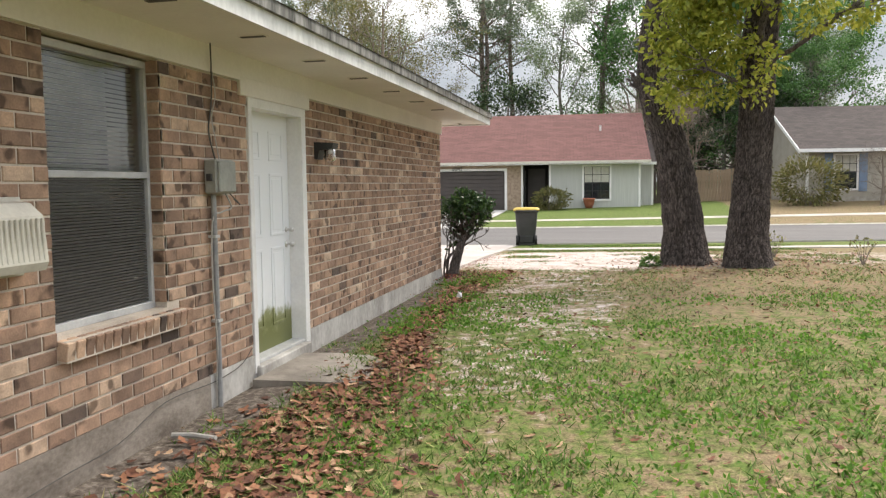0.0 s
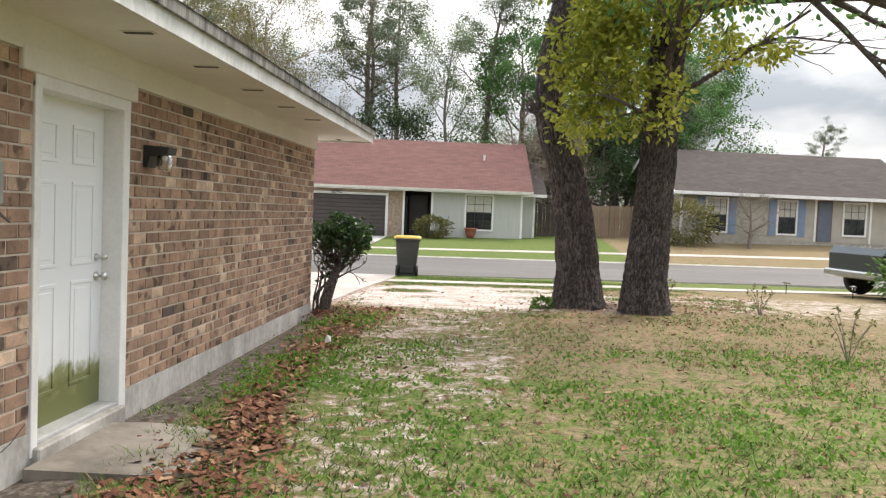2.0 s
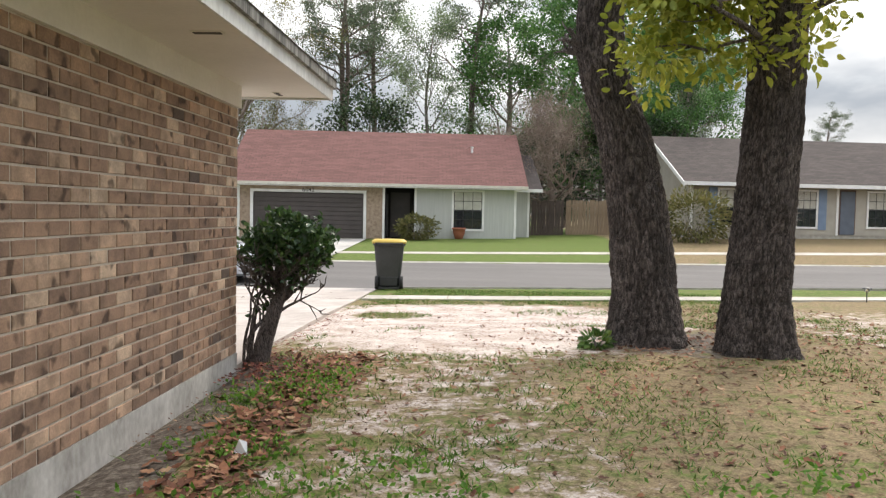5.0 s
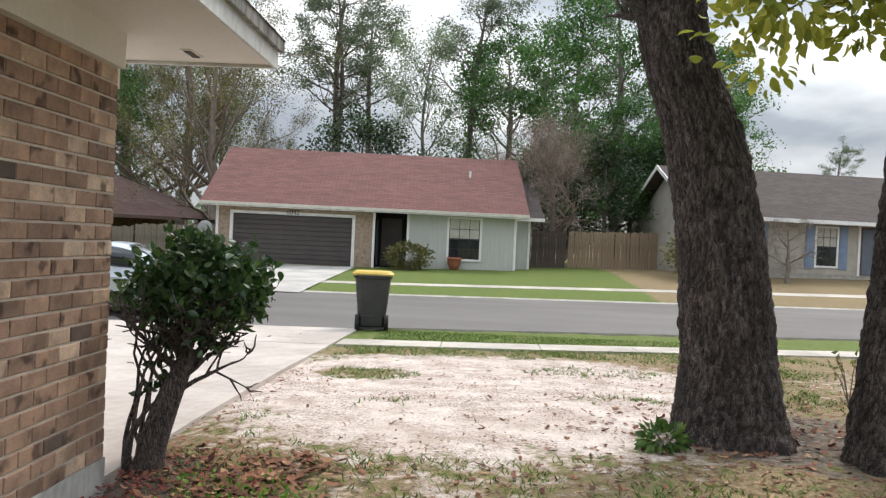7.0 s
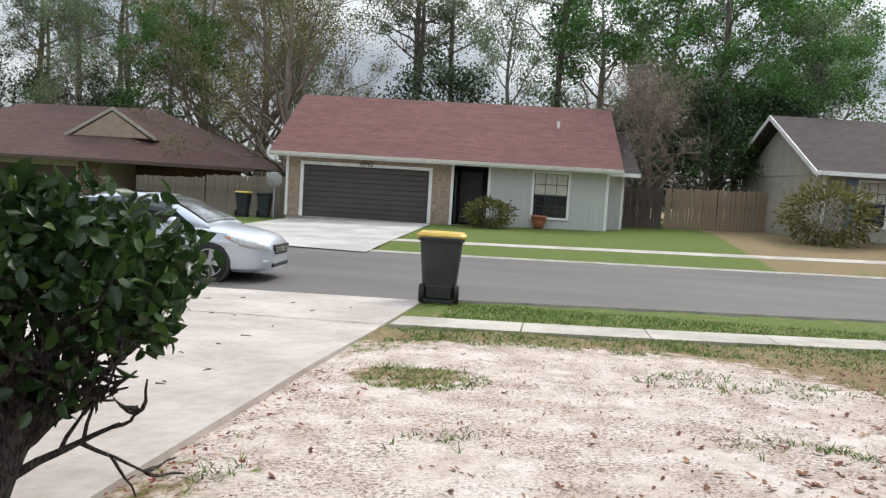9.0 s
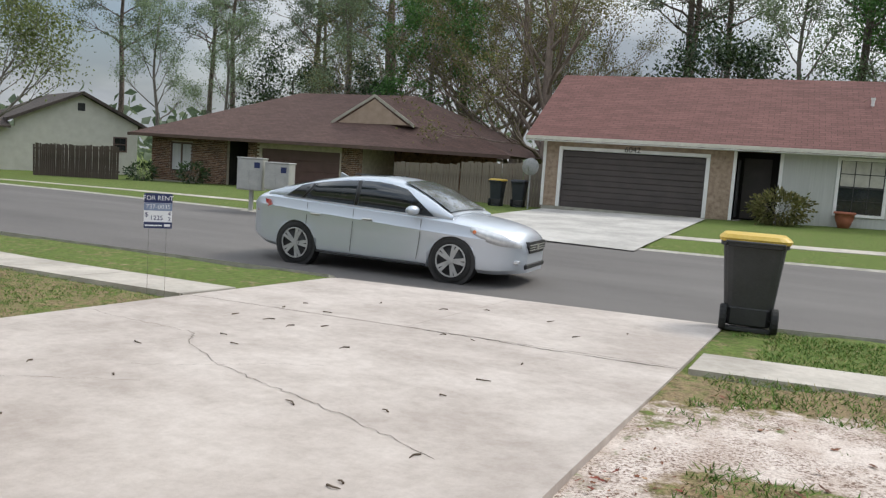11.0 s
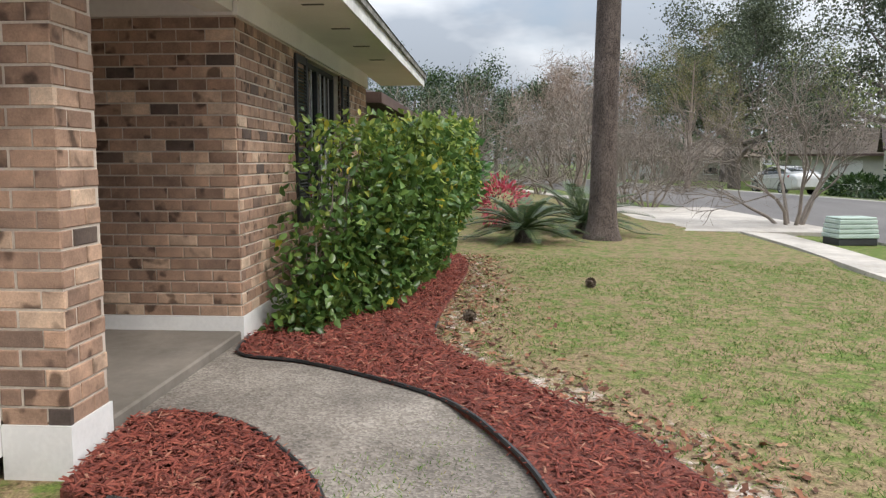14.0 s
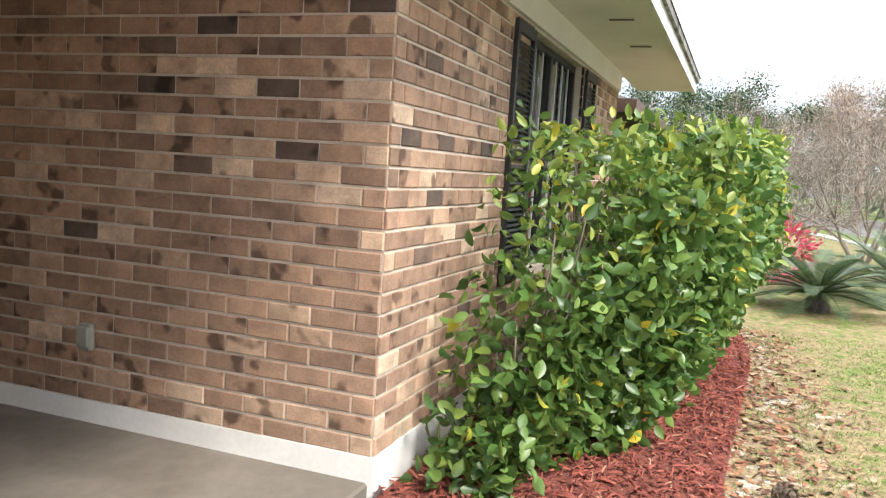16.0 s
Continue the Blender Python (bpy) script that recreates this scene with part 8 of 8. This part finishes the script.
# sprays of leaves: a full flat-topped head, thinner and ragged below and beside the wall
heads = []
while len(heads) < 110:
    d = g.normal(size=3)
    d /= np.linalg.norm(d)
    rr = g.uniform(0.3, 1.0) ** 0.5 * (1 + 0.12 * math.sin(d[0] * 7 + 1) * math.cos(d[2] * 6))
    c_ = d * rr * np.array((0.44, 0.44, 0.37)) + np.array((0.05, 0.24, 1.08))
    c_[0] += 0.22 * (c_[2] - 1.05)
    if c_[2] > 1.38 or (c_[0] < -0.22 and c_[1] < 0.0):
        continue
    if c_[2] < 0.95 and g.random() < 0.5 + 0.4 * (c_[0] < 0.0):
        continue
    heads.append(c_)
heads += [np.array((-0.16 + 0.1 * math.sin(k), 0.1 + 0.05 * k % 0.2, 0.52 + 0.09 * k)) for k in range(4)]
p = np.concatenate([c_ + np.clip(g.normal(size=(26, 3)), -1.5, 1.5) * np.array((0.052, 0.052, 0.042)) for c_ in heads])
ob = new("foliage", leaf_mesh("foliage", p, 0.062, leaf_bush, 73, aspect=0.58, fold=0.1, oval=True))
ob.parent = bush

# ---- mulch beds, edging, ground litter ----
BED1 = curve_pts([(-5.05, 0.12), (-5.55, 0.05), (-5.98, 0.08), (-5.85, 0.58), (-5.25, 1.06), (-4.9, 1.16), (-4.88, 0.75), (-4.98, 0.3), (-5.05, 0.12)], 48)
BED2 = curve_pts([(-7.75, 0.03), (-7.22, 0.14), (-7.0, 0.68), (-6.33, 1.53), (-5.58, 1.92), (-4.9, 2.1)], 30) + curve_pts([(-4.88, 2.1), (-4.86, 2.72)], 4) \
    + curve_pts([(-4.9, 2.74), (-5.3, 2.72), (-6.1, 2.42), (-6.85, 1.92), (-7.7, 1.45), (-8.4, 1.36), (-10.3, 1.45), (-12.0, 1.5), (-13.2, 1.2), (-13.4, 0.03)], 44)


def inside(poly, x, y):
    c, n = False, len(poly)
    for i in range(n):
        (x0, y0), (x1, y1) = poly[i], poly[i - 1]
        if (y0 > y) != (y1 > y) and x < (x1 - x0) * (y - y0) / (y1 - y0) + x0:
            c = not c
    return c


def bed(name, poly, label, chips, seed):
    """A grid of mulch cut to the outline, with loose shreds on it."""
    b = thing(name, pose(0, 0, 0), label, "mulch bed", kind="structure")
    xs, ys = [p[0] for p in poly], [p[1] for p in poly]
    x0, x1, y0, y1 = min(xs), max(xs), min(ys), max(ys)
    m = M()
    n = len(poly)
    m.v = [(x, y, gz(x, y) + 0.035) for x, y in poly] + [(x, y, gz(x, y) - 0.1) for x, y in poly]
    m.f.append(tuple(range(n)))
    m.f += [(i, (i + 1) % n, n + (i + 1) % n, n + i) for i in range(n)]
    part("mulch", m, mulch_base, b)
    r = random.Random(seed)
    c = M()
    k = 0
    while k < chips:
        x, y = r.uniform(x0, x1), r.uniform(y0, y1)
        if not inside(poly, x, y):
            continue
        k += 1
        w, L, t = r.uniform(0, 6.28), r.uniform(0.025, 0.085), r.uniform(0.0025, 0.007)
        dx, dy = math.cos(w) * L / 2, math.sin(w) * L / 2
        ex, ey = -math.sin(w) * t, math.cos(w) * t
        z = gz(x, y) + 0.036 + r.uniform(0, 0.022)
        tz = r.uniform(-0.3, 0.3) * L
        c.add([(x - dx - ex, y - dy - ey, z - tz), (x + dx - ex, y + dy - ey, z + tz), (x + dx + ex, y + dy + ey, z + tz), (x - dx + ex, y - dy + ey, z - tz), (x, y, z + t * 1.5)],
              [(0, 1, 4), (1, 2, 4), (2, 3, 4), (3, 0, 4)])
    part("shreds", c, mulch_mat, b, "loose red shredded bark")["kind"] = "stuff"
    return b


bed("mulch_bed", BED1, "small red mulch bed by the brick pillar", 3000, 81)
bed("mulch_bed", BED2, "long red mulch bed along the path and hedge", 12000, 82)


def edging(pts, label, h=0.06):
    m = M()
    m.tube([(x, y, gz(x, y) + h * 0.75) for x, y in pts], 0.013, 6)
    m.v = [(x, y, z if z > gz(x, y) + 0.02 else z) for x, y, z in m.v]
    e = part("edging", m, black_plastic)
    return tagged(e, label, "edging")


edging(BED1[12:42], "black plastic edging round the small bed")
edging(BED2[0:35], "black plastic edging beside the front path")
edging(BED2[35:62], "dark edging between mulch and lawn", 0.03)


def scatter_leaves(name, spots, size, mat, seed, label):
    g = np.random.default_rng(seed)
    n = len(spots)
    m = M()
    for (x, y, z) in spots:
        w = g.uniform(0, 6.28)
        s = size * g.uniform(0.6, 1.3)
        c_, s_ = math.cos(w), math.sin(w)
        shape = [(-0.5, 0), (-0.15, 0.22), (0.05, 0.14), (0.2, 0.3), (0.5, 0.02), (0.18, -0.26), (0.02, -0.13), (-0.2, -0.2)]
        curl = g.uniform(0.02, 0.3)
        tx, ty = g.normal() * 0.25, g.normal() * 0.25
        m.add([(x + s * (u * c_ - v * s_), y + s * (u * s_ + v * c_), z + s * (curl * (u * u + v * v) * 1.5 + tx * u + ty * v) + 0.01) for u, v in shape], [tuple(range(8))])
    ob = part(name, m, mat)
    return tagged(ob, label, "fallen leaves", kind="stuff")


rl = random.Random(91)
spots = []
while len(spots) < 5200:
    y = rl.uniform(-12.5, 0.6)
    line = np.interp(y, [-12, -9, -8, -7, -6, -5, -3, -1, 0.5], [1.3, 1.05, 0.95, 0.95, 1.1, 0.85, 0.75, 0.75, 0.9])
    wid = np.interp(y, [-12, -8.5, -7.5, -6, -4, 0], [0.55, 0.45, 0.3, 0.12, 0.10, 0.2])
    x = rl.gauss(line, wid)
    if x < 0.06 or (y > -4.5 and rl.random() < 0.45):
        continue
    spots.append((x, y, gz(x, y) + rl.uniform(0, 0.02)))
scatter_leaves("fallen_leaves", spots, 0.085, litter_mat, 92, "drift of brown dead oak leaves along the wall")
spots = []
for k in range(5200):
    x, y = rl.uniform(0.3, 7.5), rl.uniform(-12.5, 6.5)
    if math.hypot((x - 2.1) / 2.7, (y - 3.8) / 3.2) < 1 and rl.random() < 0.88:
        continue
    spots.append((x, y, gz(x, y)))
for k in range(900):
    x, y = rl.gauss(4.4, 0.9), rl.gauss(1.3, 0.8)
    spots.append((x, y, gz(x, y)))
for k in range(1500):
    x = rl.uniform(-13.2, -4.95)
    y = bed_rim(x) + abs(rl.gauss(0, 0.32)) - 0.03
    spots.append((x, y, gz(x, y)))
for k in range(260):
    x, y = rl.gauss(0.35, 0.3), rl.gauss(0.3, 0.35)
    if x > 0.03:
        spots.append((x, y, gz(x, y)))
scatter_leaves("scattered_leaves", spots, 0.06, litter_mat, 93, "single dead leaves scattered over the lawn")

# fine bits of bark and leaf over the sand, thicker by the trees and along the drive's edge
bits = []
while len(bits) < 5200:
    x, y = rl.uniform(0.05, 6.5), rl.uniform(-2.5, 6.4)
    dens = 0.12 + 0.5 * smooth01(x, 1.0, 4.0) + 1.2 * noise.noise((x * 1.6, y * 1.6, 21))
    if x < 0.4:
        dens += 0.35
    if rl.random() < dens:
        bits.append((x, y, gz(x, y)))
scatter_leaves("fine_litter", bits, 0.028, litter_mat, 94, "fine brown bits of bark and leaf on sand")
red = [(abs(rl.gauss(0.1, 0.16)) + 0.02, rl.uniform(0.5, 4.4), 0) for k in range(150)] + [(abs(rl.gauss(0.3, 0.3)) + 0.04, rl.gauss(0.0, 0.4), 0) for k in range(500)]
scatter_leaves("mulch_litter", [(x, y, gz(x, y) + 0.01) for x, y, _ in red if x > 0.03], 0.04, mulch_mat, 96, "reddish mulch litter under bush and drive edge")

# grass tufts, denser where the lawn is green
rg = np.random.default_rng(95)
bl = []
tries = 0
while len(bl) < 150000 and tries < 400000:
    tries += 1
    q = rg.random()
    if q < 0.72:
        x, y = 0.15 + 7.0 * rg.random() ** 1.2, rg.uniform(-12.6, 10.0)
        if on_slab(x, y):
            continue
    else:
        x, y = rg.uniform(-13.5, -4.9), rg.uniform(0.6, 6.5)
    if x < 0:
        if inside(BED2, x, y) or on_slab(x, y):
            continue
        keep = 0.9
    else:
        nse = noise.noise((x * 1.1, y * 1.1, 3)) + 0.6 * noise.noise((x * 4, y * 4, 7))
        s = math.hypot((x - 2.0) / 2.5, (y - 4.2) / 3.4)
        keep = 0.55 + 0.9 * nse
        if y > -5:
            keep -= 0.25
        if s < 1.05:
            keep -= 0.75
        if y > walk_near(x):
            keep = 0.9
        if walk_near(x) - 1.1 + 0.25 * noise.noise((x * 2, 0, 4)) < y < walk_near(x):
            keep = 0.8 + nse
        if math.hypot((x - 0.8) / 0.7, (y - 4.35) / 0.5) < 1:
            keep = 0.55 + nse
        if math.hypot((x - 3.4) / 0.8, (y - 5.0) / 0.5) < 1 or math.hypot((x - 3.3) / 0.5, (y - 2.9) / 0.3) < 1:
            keep = 0.35 + nse
        if x < 0.45:
            keep = -0.3 + 1.2 * nse
        if math.hypot(x - 4.4, y - 1.5) < 1.2:
            keep -= 0.8
    if rg.random() < keep:
        for _ in range(3):
            bl.append((x + rg.normal() * 0.02, y + rg.normal() * 0.02))
bl = np.array(bl)
n = len(bl)
zz = np.array([gz(x, y) for x, y in bl])
w = rg.uniform(0, 6.28, n)
front = bl[:, 0] < 0
hgt = np.where(front, rg.uniform(0.012, 0.03, n), rg.uniform(0.015, 0.06, n) * np.where(bl[:, 1] < -6, 1.25, 0.9))
lean = rg.normal(size=(n, 2)) * hgt[:, None] * 0.9
hw = np.where(front, 0.004, 0.006)
base = np.column_stack([bl, zz - 0.005])
a = base + np.column_stack([np.cos(w) * hw, np.sin(w) * hw, np.zeros(n)])
b = base - np.column_stack([np.cos(w) * hw, np.sin(w) * hw, np.zeros(n)])
tip = base + np.column_stack([lean, hgt])
me = bpy.data.meshes.new("grass")
me.vertices.add(3 * n)
me.vertices.foreach_set("co", np.stack([a, b, tip], 1).ravel())
me.loops.add(3 * n)
me.loops.foreach_set("vertex_index", np.arange(3 * n))
me.polygons.add(n)
me.polygons.foreach_set("loop_start", np.arange(n) * 3)
me.polygons.foreach_set("loop_total", np.full(n, 3))
me.materials.append(blade_mat)
me.update(calc_edges=True)
tagged(new("grass", me), "short green and straw-coloured grass blades", "grass", kind="stuff")

leaf_weed = leaf_material("weed_leaf", [(0, (0.07, 0.17, 0.02)), (0.6, (0.13, 0.28, 0.035)), (1, (0.24, 0.38, 0.07))], 0.7, 0.45)
# weeds in broad clumps near the wall and in the yard
wd = []
rw_ = random.Random(97)
for k in range(1000):
    if k < 110:
        cx, cy = rw_.gauss(0.75, 0.25), rw_.choice((-4.6, -4.1, -3.4, -2.4, -1.0, -0.4)) + rw_.gauss(0, 0.2)
    else:
        cx, cy = rw_.uniform(1.0, 7.0), rw_.uniform(-11.8, -2.5)
        if noise.noise((cx * 0.9, cy * 0.7, 11)) < -0.1:
            continue
    if cx < 0.25:
        continue
    for i in range(24):
        x, y = rw_.gauss(cx, 0.11), rw_.gauss(cy, 0.11)
        wd.append((x, y, gz(x, y) + rw_.uniform(0.0, 0.04)))
ob = new("weeds", leaf_mesh("weeds", wd, 0.04, leaf_weed, 98, droop=-0.5))
tagged(ob, "low broad-leaved weeds in the lawn", "weeds", kind="stuff")

# twigs on the concrete, pine cones, stick by the wall
twig_mat = surf("dry_twig", (0.07, 0.05, 0.035), (0.16, 0.12, 0.085), 9, 60, 0.9, bumpy=0.2)
rt = random.Random(99)
for k in range(46):
    x, y = rt.uniform(-4.7, -0.2), rt.uniform(0.6, 9.0)
    w, L = rt.uniform(0, 6.28), rt.uniform(0.03, 0.11)
    z = gz(x, y) + 0.026
    tagged(part("twig", M().tube([(x, y, z), (x + L * 0.5 * math.cos(w), y + L * 0.5 * math.sin(w), z + 0.004), (x + L * math.cos(w + 0.3), y + L * math.sin(w + 0.3), z)], [0.006, 0.005, 0.003], 5), twig_mat), "dry twig lying on the concrete drive", "twig", "twigs on the drive")
for k, (x, y) in enumerate(((-10.66, 2.86), (-8.6, 1.62))):
    c = thing("pine_cone", pose(x, y, gz(x, y) + 0.05, 0, 70, 40 * k), "brown pine cone lying on the grass", "pine cone", "pine cones")
    cm = M()
    for i in range(7):
        for j in range(8):
            w = j * 0.785 + i * 0.4
            rr = 0.055 * math.sin(math.pi * (i + 0.8) / 8)
            p0 = Vector((rr * math.cos(w), rr * math.sin(w), -0.06 + i * 0.018))
            cm.add([p0 * 0.6, p0 + Vector((-math.sin(w), math.cos(w), 0)) * 0.014, p0 * 1.15 + Vector((0, 0, 0.014)), p0 - Vector((-math.sin(w), math.cos(w), 0)) * 0.014], [(0, 1, 2, 3)])
    part("core", M().lathe([(0.001, -0.06), (0.03, -0.05), (0.042, -0.01), (0.03, 0.04), (0.001, 0.07)], 10), twig_mat, c)
    part("scales", cm, twig_mat, c)
tagged(part("stick", M().tube([(0.12, -8.0, -0.03), (0.25, -7.98, -0.028), (0.42, -8.0, -0.03)], [0.018, 0.018, 0.016], 8), wire_pale), "short white plastic pipe lying in the dirt", "pipe")
tagged(part("paper_scrap", M().add([(0.78, -2.48, 0.05), (0.84, -2.45, 0.05), (0.83, -2.42, 0.12), (0.79, -2.44, 0.14), (0.76, -2.43, 0.07)], [(0, 1, 2, 3, 4)]), sign_white), "crumpled scrap of white paper on the grass", "litter")
for x, y, s in ((6.2, -2.6, 1.0), (6.5, 1.1, 0.8), (5.6, 3.4, 0.8)):
    sp = thing("sapling", pose(x, y, gz(x, y)), "thin leggy sapling in the lawn", "sapling", "saplings")
    m = M()
    pts = []
    for k in range(7):
        w = k * 0.9
        e = Vector((0.22 * s * math.cos(w), 0.22 * s * math.sin(w), 0.42 * s + 0.05 * (k % 3)))
        m.tube([(0, 0, -0.03), tuple(e * 0.5 + Vector((0, 0, 0.05))), tuple(e)], [0.006, 0.005, 0.003], 5, caps=False)
        pts += [tuple(e * f) for f in (0.5, 0.65, 0.8, 0.9, 1.0, 1.0, 1.05)]
    part("stems", m, bark_tan, sp)
    ob = new("leaves", leaf_mesh("leaves", pts, 0.06, leaf_olive, 100 + int(x * 10)))
    ob.parent = sp

# ---- bricks, laid last ----
lay_bricks(wall_side, (0, -16, 0), (0, 1, 0), (1, 0, 0), 16, 25, [(WIN_Y0 + 16, WIN_Y1 + 16, 0.60, 9), (WIN_Y0 + 16, WIN_Y1 + 16 + 0.145, 0.60, WIN_Z0), (DOOR_Y0 + 16 - 0.06, DOOR_Y1 + 16 + 0.085, 0, 9)], near=(13.6, 16))
lay_bricks(wall_side, (-0.082, WIN_Y1, 0), (1, 0, 0), (0, -1, 0), 0.082, 25, [(-1, 1, 0, WIN_Z0)])
lay_bricks(wall_recess, (-7.72, -2.6, 0), (0, 1, 0), (1, 0, 0), 2.6, 25, near=(0.0, 2.6))
lay_bricks(wall_front, (-5.36, 0, 0), (-1, 0, 0), (0, 1, 0), 0.34, 25, near=(0, 0.34), z0=0.165)
lay_bricks(wall_front, (-5.36, -0.30, 0), (0, 1, 0), (1, 0, 0), 0.305, 25, near=(0, 0.32), z0=0.165)
lay_bricks(wall_wing, (-7.72, 0, 0), (-1, 0, 0), (0, 1, 0), 5.68, 25, [(2.06, 3.78, 0.74, 9)], near=(0, 1.7))
lay_bricks(wall_front, (0, 0, 0), (-1, 0, 0), (0, 1, 0), 0.35, 25)
